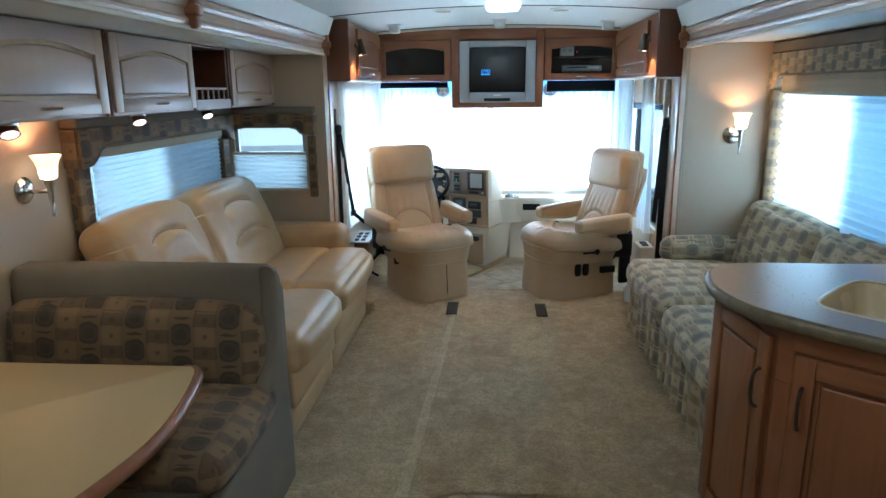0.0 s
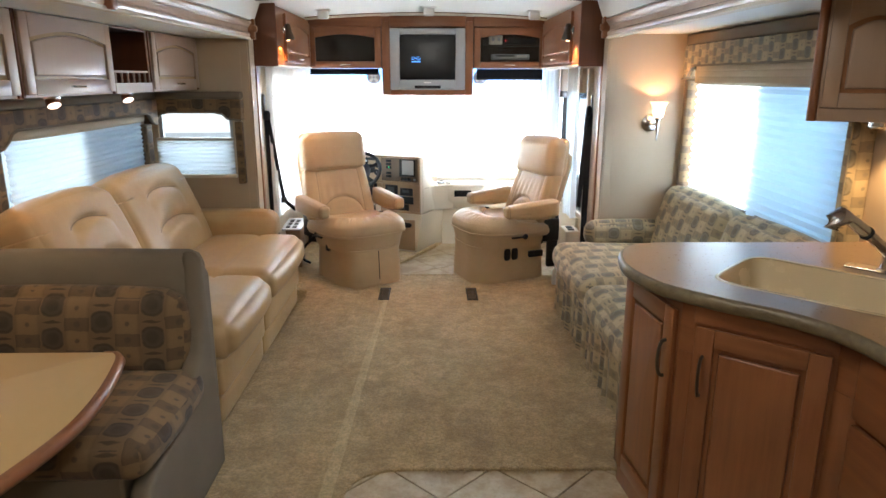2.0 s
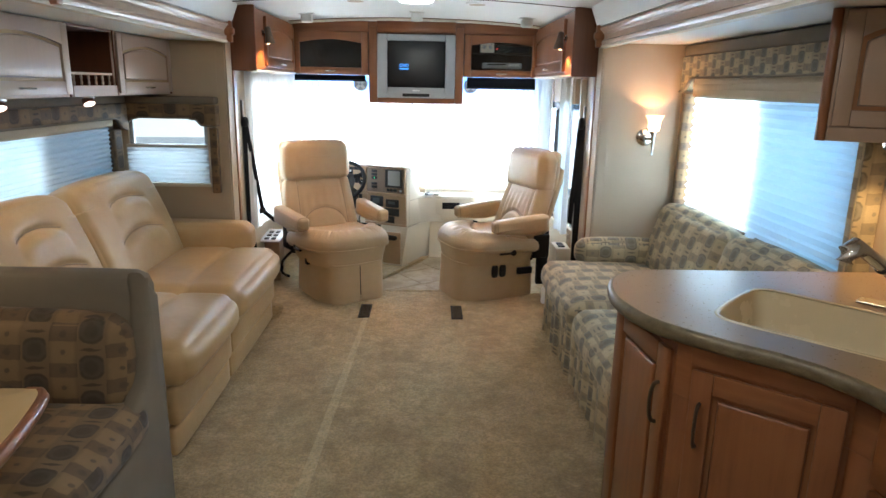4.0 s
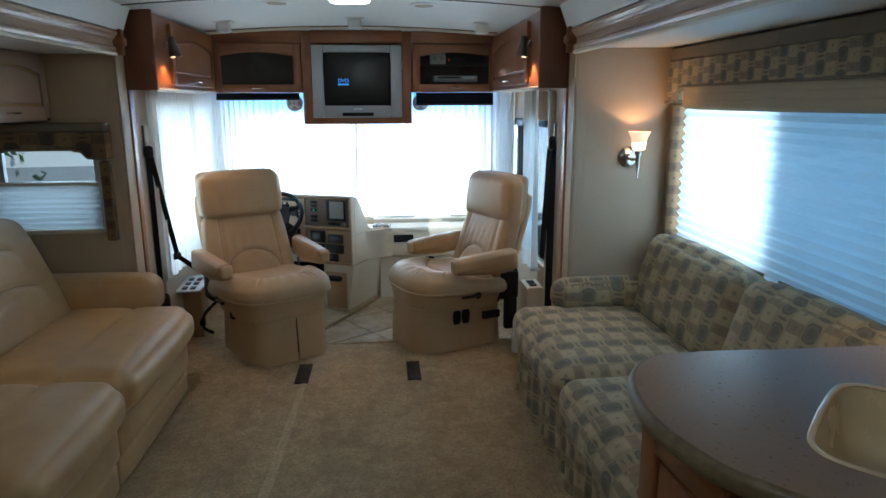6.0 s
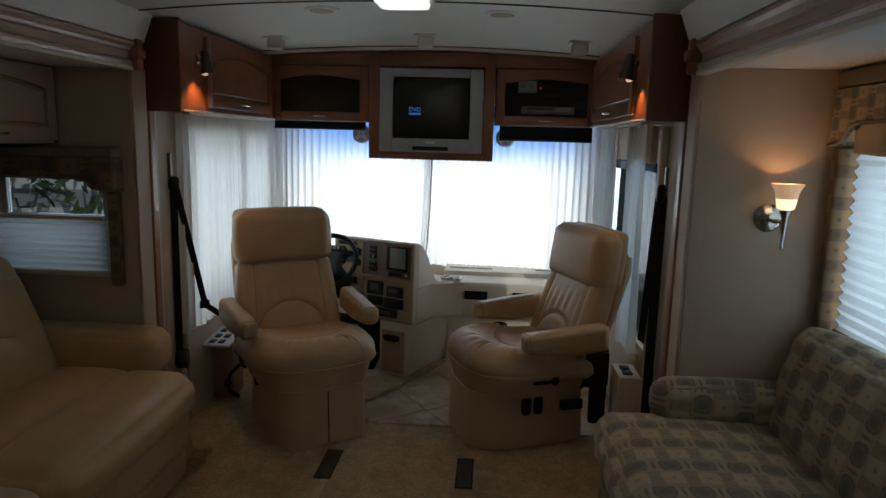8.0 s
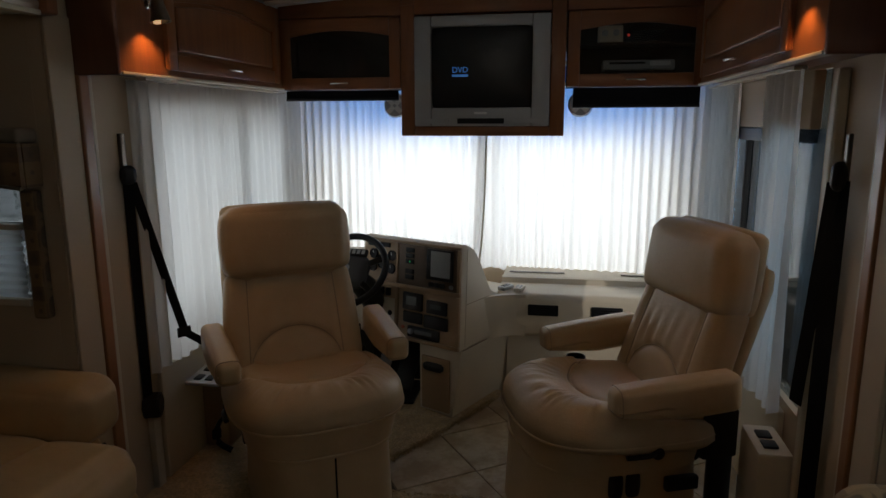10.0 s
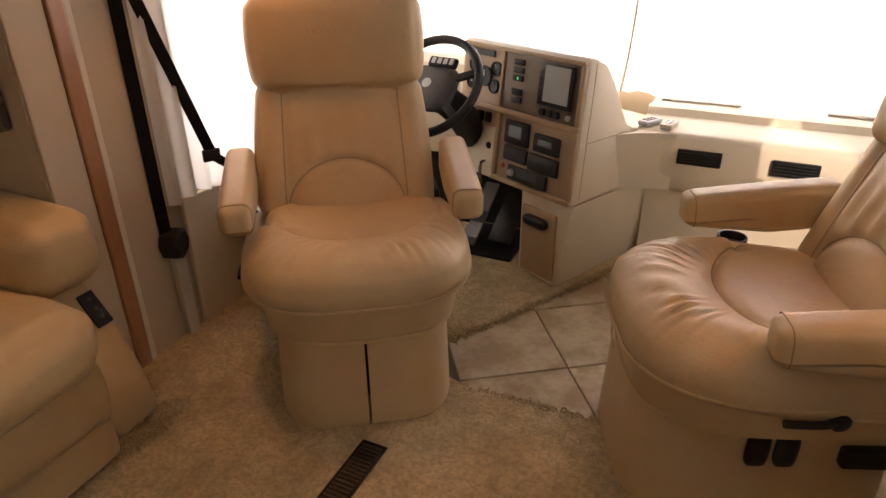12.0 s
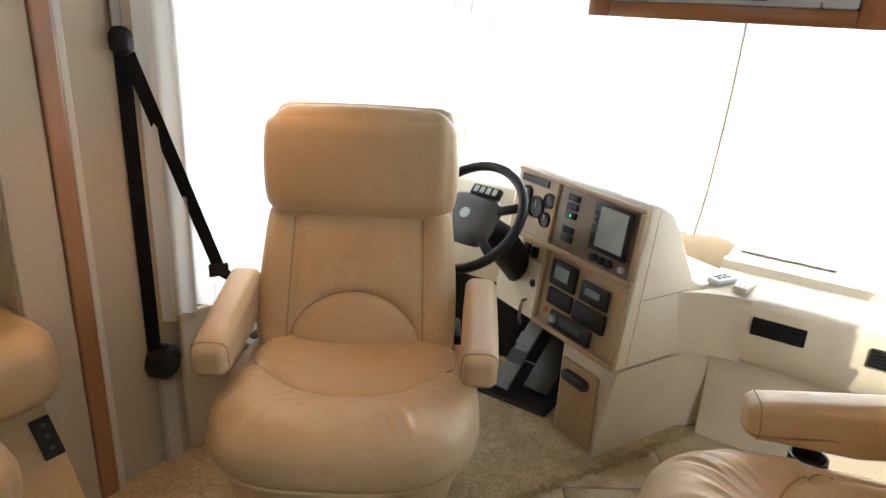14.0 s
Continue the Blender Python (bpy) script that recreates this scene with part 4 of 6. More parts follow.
    if not switches:
        # sewn mark on the headrest, as plain bars
        for i in range(9):
            part("stitched_mark", box(-0.088 + 0.02 * i, -0.077 + 0.02 * i, -0.0925, -0.080, 0.172, 0.172 + (0.018 if i == 0 else 0.012), 0.001), LEATHER, head)
    part("back_shell", turned(cushion(0.50, 0.06, 0.55, 0.03, 0.01, 10), pose(0, 0.075, 0.02)), LEATHER, c, smooth=180, m=tilt)
    for s in (-1, 1):
        def slope(bm_):
            for v in bm_.verts:
                if v.co.z < 0.05:
                    v.co.z += 0.035 * max(0.0, min(1.0, (-v.co.y + 0.02) / 0.2))
            return bm_
        a = part("armrest", slope(cushion(0.085, 0.42, 0.125, 0.024, 0.004, 16)), LEATHER, c, "padded leather armrest", smooth=180, m=pose(s * 0.322, 0.038, 0.49, 5, 0, -s * 3))
        loop = [(0.0425 * math.copysign(abs(math.cos(t_)) ** 0.5, math.cos(t_)), -0.190, 0.081 + 0.0455 * math.copysign(abs(math.sin(t_)) ** 0.5, math.sin(t_))) for t_ in [2 * math.pi * i / 40 for i in range(40)]]
        part("end_seam", sweep(loop, 0.0016, 6, closed=True), SEAM, a, "stitched seam round the armrest's end", smooth=60)
    for s in (-1, 1):
        part("recliner", box(s * 0.27 - 0.015, s * 0.27 + 0.015, 0.17, 0.30, 0.30, 0.47, 0.01), BLACK, c, "black hinge cover", smooth=40)
    part("buckle", box(-0.30, -0.27, 0.10, 0.16, 0.33, 0.42, 0.008), BLACK, c, "black belt buckle", smooth=40)
    sx = 1 if switches else -1
    lv = part("lever", sweep(smooth_line([(sx * 0.312, -0.02, 0.366), (sx * 0.328, -0.04, 0.366), (sx * 0.330, -0.10, 0.366), (sx * 0.328, -0.125, 0.366)], 4), 0.010, 8, flat=0.8), BLACK, c, "black recline lever", smooth=60)
    part("knob", turned(lathe([(0.0, 0), (0.021, 0.002), (0.021, 0.016), (0.015, 0.02), (0, 0.02)], 18), pose(sx * 0.308, -0.012, 0.366, 0, 90 * sx, 0)), BLACK, lv, smooth=40)
    if switches:
        for i in range(2):
            part("switch", turned(cushion(0.045, 0.02, 0.085, 0.009, 0.004, 6), pose(0.248, -0.118 + 0.062 * i, 0.180, 0, 0, 90)), BLACK, c, "black rocker switch", smooth=180)
        part("belt_end", box(0.235, 0.265, 0.06, 0.18, 0.185, 0.235, 0.008), BLACK, c, "black buckle cover", smooth=40)
        part("cup_holder", turned(lathe([(0.034, 0), (0.040, 0.002), (0.040, 0.03), (0.035, 0.03), (0.033, 0.006), (0, 0.005)], 20), pose(-0.315, -0.03, 0.44)), BLACK, c, "black cup holder under the armrest", smooth=40)
        # Black block: the belt anchor and the shadow behind the seat in one.
        part("buckle_shadow_box", box(0.19, 0.235, 0.24, 0.33, 0.08, 0.5, 0.02), BLACK, c, "black block for belt anchor and shadow behind the seat", smooth=40)
    else:
        part("tether", sweep(smooth_line([(-0.25, 0.18, 0.30), (-0.33, 0.20, 0.22), (-0.34, 0.20, 0.14), (-0.29, 0.18, 0.10)], 5), 0.018, 8, flat=0.5), BELT, c, "black strap and buckle hanging beside the seat", smooth=60)
        part("side_switch", box(-0.272, -0.246, -0.10, -0.06, 0.25, 0.31, 0.006), BLACK, c, "black side switch", smooth=40)
    return c


cab_chair("cab_chair", pose(-0.556, 4.911, 0, 0, 0, 34), "beige leather driver's chair turned towards the living area", False)
cab_chair("cab_chair", pose(0.615, 4.945, 0, 0, 0, -68), "beige leather passenger chair turned sideways, with black side switches", True)


# ---- leather sofa ----
def recliner_back(w, h, t):
    def dent(x, y, z, nr):
        if y > 0:
            return 0
        s = 0.0
        for zc, ww, bow in ((h * 0.40, 0.30, 0.05), (h * 0.73, 0.24, 0.035)):
            zz = zc + bow * (1 - (x / (w * ww)) ** 2)
            f = max(0.0, 1 - (abs(x) / (w * ww)) ** 4)
            s += (groove(z - zz, 0.026, 0.018) + groove(z - zz, 0.009, 0.012)) * f
            s -= 0.016 * f * math.exp(-((z - zz + 0.06) / 0.05) ** 2)
        return s
    b = cushion(w, t, h, 0.06, 0.02, 60, dent)
    for v in b.verts:
        f = v.co.z / h
        v.co.y += 0.05 * f * f
        if f > 0.8:
            v.co.z -= 0.03 * (abs(v.co.x) / (w / 2)) ** 4
    return b


sofa = thing("sofa", pose(-1.30, 3.42, 0), "tan leather two-seat recliner sofa on the carpet", "sofa")
F = 0.50                         # front of the seats, from the sofa's origin towards +x
for y0, y1 in ((-0.86, -0.125), (-0.115, 0.805)):
    yc, w = (y0 + y1) / 2, y1 - y0
    part("seat", cushion(w, 0.62, 0.19, 0.075, 0.028, 44, lambda x, y, z, nr: (groove(y + 0.03, 0.012, 0.010) + groove(y + 0.03, 0.05, 0.006) if z > 0.12 else 0) + groove(y + 0.285, 0.02, 0.006)), LEATHER_SOFA, sofa, "plump leather seat cushion", smooth=180, m=pose(F - 0.31, yc, 0.305, 0, 0, 90))
    part("front_panel", turned(cushion(w - 0.01, 0.06, 0.17, 0.025, 0.008, 10), pose(F - 0.075, yc, 0.155, 0, 0, 90)), LEATHER_SOFA, sofa, "leather front panel", smooth=180)
    part("footrest_panel", turned(cushion(w - 0.01, 0.05, 0.125, 0.02, 0.006, 10), pose(F - 0.088, yc, 0.022, 0, 0, 90)), LEATHER_SOFA, sofa, "lower leather footrest panel", smooth=180)
    rb = recliner_back(w - 0.005, 0.60, 0.20)
    arcs = [seam_line(rb, [(x, -1, zc + bow * (1 - (x / (w * ww)) ** 2)) for x in [w * ww * 0.92 * (i / 14 - 1) for i in range(29)]], (0, 1, 0), 0.003) for zc, ww, bow in ((0.24, 0.30, 0.05), (0.438, 0.24, 0.035))]
    bk = part("backrest", rb, LEATHER_SOFA, sofa, "reclined leather backrest with pinched seams", smooth=180, m=pose(-0.165, yc, 0.40, 0, 0, 90) @ pose(0, 0, 0, -17, 0, 0))
    for arc in arcs:
        part("seam", arc, SEAM, bk, smooth=60)
part("frame", box(-0.46, F - 0.13, -0.98, 0.84, 0.012, 0.30, 0.02), LEATHER_SOFA, sofa, smooth=40)


def sofa_arm(yc, label):
    a = part("arm", cushion(0.215, 0.72, 0.20, 0.06, 0.012, 20), LEATHER_SOFA, sofa, label, smooth=180, m=pose(-0.06, yc, 0.425, 0, 0, 90))
    pts = [(-0.38, 0.012), (0.375, 0.012), (0.39, 0.05), (0.365, 0.16), (0.315, 0.26), (0.25, 0.345), (0.21, 0.42), (0.205, 0.50), (-0.38, 0.50)]
    b = prism(pts, yc - 0.07, yc + (0.085 if yc > 0 else 0.075), 0.03, 3, "xz")
    side = part("arm_front", b, LEATHER_SOFA, sofa, "curved leather arm front", smooth=60)
    return side


sofa_arm(0.893, "flat-topped padded leather arm")
part("power_switch", turned(box(-0.006, 0.006, -0.023, 0.023, -0.05, 0.05, 0.003), pose(0.263, 0.945, 0.338, 0, -37, 0)), BLACK, sofa, "black recliner switch plate", smooth=40)
for i in range(3):
    part("button", turned(box(0.0062, 0.010, -0.006, 0.006, -0.032 + 0.028 * i, -0.022 + 0.028 * i, 0.002), pose(0.263, 0.945, 0.338, 0, -37, 0)), BRONZE, sofa)
sofa_arm(-0.945, "flat-topped padded leather arm")


# ---- checked sofa bed ----
sb = thing("sofa_bed", pose(1.20, 3.20, 0), "checked fabric sofa bed with a gathered skirt", "sofa")
for y0, y1 in ((-0.86, 0.015), (0.02, 0.93)):
    yc, w = (y0 + y1) / 2, y1 - y0
    part("seat", cushion(w, 0.66, 0.17, 0.07, 0.022, 20), PLAID, sb, "checked seat cushion", smooth=180, m=pose(-0.045, yc, 0.295, 0, 0, -90))
    part("backrest", cushion(w, 0.17, 0.43, 0.06, 0.03, 20), PLAID, sb, "checked back cushion", smooth=180, m=pose(0.305, yc, 0.405, 0, 0, -90) @ pose(0, 0, 0, -16, 0, 0))
    pp = [(-w / 2 + 0.05, 0, 0), (w / 2 - 0.05, 0, 0)]
    part("piping", sweep(pp, 0.007, 6), TAUPE, sb, "dark piping along the back", smooth=60, m=pose(0.305, yc, 0.405, 0, 0, -90) @ pose(0, 0, 0, -16, 0, 0) @ pose(0, 0.03, 0.442))
part("frame", box(-0.30, 0.46, -0.86, 0.94, 0.012, 0.295, 0.02), TAUPE, sb, smooth=40)
a = part("arm", cushion(0.13, 0.56, 0.16, 0.055, 0.01, 14), PLAID, sb, "rolled checked arm", smooth=180, m=pose(0.11, 0.885, 0.445, 0, 0, -90))
part("arm_panel", box(-0.17, 0.40, 0.83, 0.94, 0.012, 0.46, 0.03, 3), PLAID, sb, smooth=40)
b = bmesh.new()
rows = []
rnd = random.Random(8)
for j, z in enumerate((0.012, 0.08, 0.16, 0.24, 0.30)):
    row = []
    for i in range(181):
        y = -0.86 + 1.80 * i / 180
        amp = 0.012 * (1 - j / 5)
        row.append(b.verts.new((-0.335 - amp * math.sin(i * 0.55 + 1.5 * math.sin(i * 0.11)) - 0.006 * math.sin(i * 0.19), y, z + (0.008 * math.sin(i * 0.31) if j == 0 else 0))))
    rows.append(row)
for A, B in zip(rows, rows[1:]):
    for i in range(180):
        b.faces.new((A[i], A[i + 1], B[i + 1], B[i]))
part("skirt", b, PLAID, sb, "gathered checked skirt down to the carpet", smooth=180)

# ---- dinette ----
bench = thing("dinette_bench", pose(-1.29, 2.0, 0), "taupe dinette bench with brown checked cushions", "bench")
part("base", box(-0.47, 0.44, -0.36, 0.20, 0.012, 0.37, 0.01), TAUPE, bench)
part("back_panel", turned(cushion(1.005, 0.13, 0.875, 0.05, 0.004, 16), pose(0.0, 0.265, 0.012)), TAUPE, bench, "padded taupe back", smooth=180)
side = [(0.20, 0.90), (0.195, 0.78), (0.18, 0.64), (0.15, 0.55), (0.09, 0.50), (0.0, 0.455), (-0.12, 0.40), (-0.25, 0.36), (-0.34, 0.34), (-0.37, 0.30)]
side = [tuple(p)[:2] for p in smooth_line([(a_, b_, 0) for a_, b_ in side], 4)]
part("side_panel", prism([(-0.37, 0.012)] + [(0.30, 0.012)] + [(0.30, 0.80)] + side, 0.452, 0.515, 0.02, 3, "yz"), TAUPE, bench, "taupe padded side that curves down to the seat", smooth=60)
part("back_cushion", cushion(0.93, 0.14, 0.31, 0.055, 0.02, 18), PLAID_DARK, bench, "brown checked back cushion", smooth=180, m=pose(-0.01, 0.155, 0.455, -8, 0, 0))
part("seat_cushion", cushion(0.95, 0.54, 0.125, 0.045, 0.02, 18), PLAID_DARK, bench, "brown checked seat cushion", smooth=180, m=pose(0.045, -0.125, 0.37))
table = thing("dinette_table", pose(0, 0, 0), "cream laminate dinette table with wooden edge", "table")
edge = [tuple(p)[:2] for p in smooth_line([(-0.90, 1.790, 0), (-0.868, 1.735, 0), (-0.825, 1.55, 0), (-0.808, 1.38, 0), (-0.825, 1.22, 0), (-0.868, 1.035, 0), (-0.90, 0.98, 0)], 6)]
out = [(-1.79, 1.785)] + [(-0.93, 1.790)] + edge + [(-0.93, 0.975), (-1.79, 0.98)]
part("tabletop", prism(out, 0.665, 0.70, 0.004, 2), TABLETOP, table, "cream laminate top", smooth=50)
part("edge_band", sweep([(p[0], p[1], 0.683) for p in out[1:-1]], 0.020, 8, flat=0.95), CHERRY_X, table, "reddish wood bullnose edge", smooth=70)
part("leg", turned(lathe([(0.16, 0), (0.16, 0.02), (0.04, 0.03), (0.035, 0.65), (0.09, 0.662)], 20), pose(-1.35, 1.38, 0.012)), GREY, table, smooth=40)

# ---- kitchen peninsula ----
worktop = thing("kitchen_worktop", None, "grey-brown laminate worktop with a rounded end", "worktop")
curve = [(1.10, 2.315), (0.90, 2.318), (0.80, 2.295), (0.728, 2.215), (0.692, 2.09), (0.690, 1.97), (0.725, 1.84), (0.785, 1.755), (0.87, 1.665), (0.96, 1.585), (1.03, 1.49), (1.068, 1.38), (1.08, 1.20)]
line = [tuple(p)[:2] for p in smooth_line([(a_, b_, 0) for a_, b_ in curve], 6)]
SK = [(0.915, 1.865), (0.935, 1.80), (1.05, 1.685), (1.20, 1.535), (1.255, 1.505), (1.31, 1.52), (1.46, 1.69), (1.478, 1.745), (1.45, 1.81), (1.29, 1.985), (1.20, 2.085), (1.15, 2.105), (1.095, 2.075), (0.96, 1.935)]
sink_line = [tuple(p)[:2] for p in smooth_line([(a_, b_, 0) for a_, b_ in SK], 4, closed=True)]
# the top is cut round the sink: a ring of quads from the sink's rim to the outline
outer = line + [(1.08, 0.2), (1.698, 0.2), (1.698, 2.318)]
b = bmesh.new()
vo = [[b.verts.new((x, y, z)) for x, y in outer] for z in (0.862, 0.90)]
vi = [[b.verts.new((x, y, z)) for x, y in sink_line] for z in (0.862, 0.90)]
for k in (0, 1):
    eds = [b.edges.new((L[i], L[(i + 1) % len(L)])) for L in (vo[k], vi[k]) for i in range(len(L))]
    bmesh.ops.triangle_fill(b, use_beauty=True, use_dissolve=False, edges=eds)
for lo, hi in ((vo[0], vo[1]), (vi[0], vi[1])):
    for i in range(len(lo)):
        j = (i + 1) % len(lo)
        b.faces.new((lo[i], lo[j], hi[j], hi[i]))
bmesh.ops.recalc_face_normals(b, faces=b.faces)
part("top", b, LAMINATE, worktop)
part("edge_band", sweep([(p[0], p[1], 0.879) for p in line], 0.016, 10, flat=1.32), LAM_EDGE, worktop, "rounded mottled edge", smooth=70)
SX, SY = 1.20, 1.80
sink = thing("sink", pose(SX, SY, 0.0), "cream moulded kitchen sink set into the worktop", "sink")
b = bmesh.new()
loops = []
for s, z in ((1.0, 0.895), (0.985, 0.885), (0.94, 0.80), (0.86, 0.745), (0.70, 0.735), (0.02, 0.732)):
    loops.append([b.verts.new(((x - SX) * s, (y - SY) * s, z)) for x, y in sink_line])
for A, B in zip(loops, loops[1:]):
    for i in range(len(A)):
        b.faces.new((A[i], A[(i + 1) % len(A)], B[(i + 1) % len(A)], B[i]))
b.faces.new(loops[-1])
bmesh.ops.recalc_face_normals(b, faces=b.faces)
bmesh.ops.reverse_faces(b, faces=b.faces)
part("bowl", b, SINK, sink, smooth=60)
part("rim", sweep([(x - SX, y - SY, 0.899) for x, y in sink_line], 0.007, 6, closed=True, flat=0.6), SINK, sink, smooth=70)
part("drain", turned(lathe([(0.04, 0), (0.04, 0.004), (0.03, 0.005), (0, 0.003)], 20), pose(0, 0, 0.7325)), CHROME, sink, smooth=40)
tap = thing("faucet", pose(1.475, 1.915, 0.90), "chrome pull-out kitchen faucet", "faucet")
part("base", lathe([(0.042, 0), (0.042, 0.006), (0.028, 0.012), (0.024, 0.05), (0.026, 0.06), (0.018, 0.068)], 20), CHROME, tap, smooth=40)
part("spout", sweep(smooth_line([(0, 0, 0.05), (-0.04, -0.01, 0.085), (-0.11, -0.03, 0.135), (-0.175, -0.045, 0.178), (-0.20, -0.052, 0.188)], 6), [0.017] * 13 + [0.019] * 12, 12), CHROME, tap, "sloping chrome spout", smooth=60)
part("spray_head", sweep([(-0.185, -0.048, 0.184), (-0.210, -0.054, 0.194), (-0.232, -0.06, 0.182), (-0.240, -0.062, 0.155)], [0.020, 0.027, 0.028, 0.024], 14), CHROME, tap, smooth=60)
part("lever", sweep(smooth_line([(0.0, 0, 0.065), (0.03, 0.0, 0.11), (0.05, -0.01, 0.17)], 5), 0.008, 8), CHROME, tap, smooth=60)
part("deck_plate", turned(box(-0.12, 0.12, -0.03, 0.03, 0.001, 0.008, 0.003), pose(0, 0, 0, 0, 0, -46)), CHROME, tap)
part("collar", turned(lathe([(0.0185, -0.006), (0.0215, -0.004), (0.0215, 0.004), (0.0185, 0.006)], 16), pose(-0.11, -0.03, 0.135, 0, -55, 14)), BLACK, tap, "black ring round the spout", smooth=40)


def facing(p, q):
    """The pose of a cabinet front that runs from p to q, its front towards the right of that line."""
    d = Vector((q[0] - p[0], q[1] - p[1]))
    return pose((p[0] + q[0]) / 2, (p[1] + q[1]) / 2, 0, 0, 0, math.degrees(math.atan2(d.y, d.x))), d.length


base = thing("base_cabinet", None, "cherry wood kitchen base cabinet with raised-panel doors", "cabinet")
plan = [(0.748, 2.178), (0.788, 1.795), (0.812, 1.755), (1.095, 1.515), (1.12, 1.45), (1.12, 0.2), (1.69, 0.2), (1.69, 2.25), (0.82, 2.25)]
part("body", prism(plan, 0.0, 0.70, 0.0), CHERRY, base)
b = bmesh.new()
cx, cy = 1.3, 1.5
for p, q in zip(plan, plan[1:] + plan[:1]):
    inner = [((x - cx) * 0.955 + cx, (y - cy) * 0.955 + cy) for x, y in (q, p)]
    prism([p, q] + inner, 0.701, 0.858, 0.0, bm=b)
part("upper_frame", b, CHERRY_X, base)
m, L = facing((0.748, 2.178), (0.788, 1.795))
panel_door(base, m @ pose(0, -0.001, 0.095), 0.36, 0.725, CHERRY, CHERRY_X, CHERRY, 0, 0.06, handle="right")
m, L = facing((0.812, 1.755), (1.095, 1.515))
panel_door(base, m @ pose(0.0, -0.001, 0.095), L - 0.02, 0.70, CHERRY, CHERRY_X, CHERRY, 0, 0.055, handle="left")
part("top_rail", turned(box(-L / 2, L / 2, -0.006, 0.0, 0.80, 0.855, 0.002), m @ pose(0, -0.0005, 0)), CHERRY_X, base)
drawers = thing("drawer_cabinet", pose(1.12, 1.13, 0), "cherry wood drawer stack beside the corner cabinet", "cabinet")
for z0, z1 in ((0.095, 0.37), (0.385, 0.645), (0.66, 0.842)):
    d = part("drawer", box(-0.022, -0.002, -0.30, 0.31, z0, z1, 0.006), CHERRY_X, drawers, smooth=40)
    part("handle", sweep(smooth_line([(-0.022, -0.06, (z0 + z1) / 2), (-0.045, -0.04, (z0 + z1) / 2), (-0.045, 0.04, (z0 + z1) / 2), (-0.022, 0.06, (z0 + z1) / 2)], 4), 0.006, 8), BRONZE, d, smooth=60)
up = thing("wall_cabinet", None, "pale maple kitchen wall cabinet with reddish edge", "cabinet")
part("body", prism([(1.375, 2.30), (1.395, 2.285), (1.67, 2.185), (1.695, 2.185), (1.695, 2.33), (1.39, 2.33)], 1.345, 1.748, 0.006), PALE, up, smooth=40)
part("edge_post", sweep([(1.378, 2.298, 1.345), (1.378, 2.298, 1.748)], 0.016, 10), CHERRY, up, "reddish rounded corner post", smooth=60)
part("lower_rail", turned(box(-0.155, 0.15, -0.014, -0.001, 0.0, 0.045, 0.004), pose(1.535, 2.236, 1.345, 0, 0, -20)), PALE_X, up)
panel_door(up, pose(1.528, 2.237, 1.392, 0, 0, -20), 0.28, 0.35, PALE, PALE_X, TRIM_WOOD, 0.03, 0.05, handle="right")


# ---- wall cabinets over the leather sofa ----
def sofa_cabinet(y0, y1, label):
    c = thing("wall_cabinet", pose(-1.475, (y0 + y1) / 2, 1.412, 0, 0, 90), label, "cabinet", "wall cabinets over the leather sofa")
    w = y1 - y0
    part("body", box(-w / 2 + 0.001, w / 2 - 0.001, 0.0, 0.324, 0, 0.318, 0.003), PALE_X, c)
    panel_door(c, pose(0, -0.001, 0.012), w - 0.035, 0.30, PALE, PALE_X, INLAY, 0.035, 0.055, handle="bottom")
    for s in (-1, 1):
        part("edge_strip", box(s * (w / 2 - 0.008) - 0.008, s * (w / 2 - 0.008) + 0.008, -0.010, -0.001, 0.0, 0.318, 0.002), CHERRY_DARK, c, "reddish edge strip")
    return c


for y0, y1 in ((1.02, 1.74), (1.745, 2.475), (2.485, 3.225), (3.66, 4.395)):
    sofa_cabinet(y0, y1, "pale maple wall cabinet with an arched panel")
cub = thing("open_shelf", pose(-1.475, 3.4425, 1.412, 0, 0, 90), "open wooden cubby with a small gallery rail", "shelf")
b = box(-0.213, 0.213, 0, 0.324, 0, 0.012, 0.002)
box(-0.213, 0.213, 0.0, 0.324, 0.306, 0.318, 0.002, 2, b)
box(-0.213, 0.213, 0.31, 0.324, 0.012, 0.306, 0.0, 2, b)
box(-0.213, -0.20, 0, 0.31, 0.012, 0.306, 0.002, 2, b)
box(0.20, 0.213, 0, 0.31, 0.012, 0.306, 0.002, 2, b)
part("case", b, CHERRY_DARK, cub)
part("lower_rail", box(-0.213, 0.213, -0.012, -0.001, 0.0, 0.05, 0.003), PALE_X, cub)
part("gallery_rail", box(-0.199, 0.199, 0.0, 0.014, 0.098, 0.110, 0.003), PALE_X, cub)
for i in range(6):
    part("spindle", turned(lathe([(0.005, 0), (0.007, 0.012), (0.004, 0.024), (0.007, 0.036), (0.005, 0.048)], 8), pose(-0.17 + 0.068 * i, 0.007, 0.05)), PALE, cub, smooth=60)

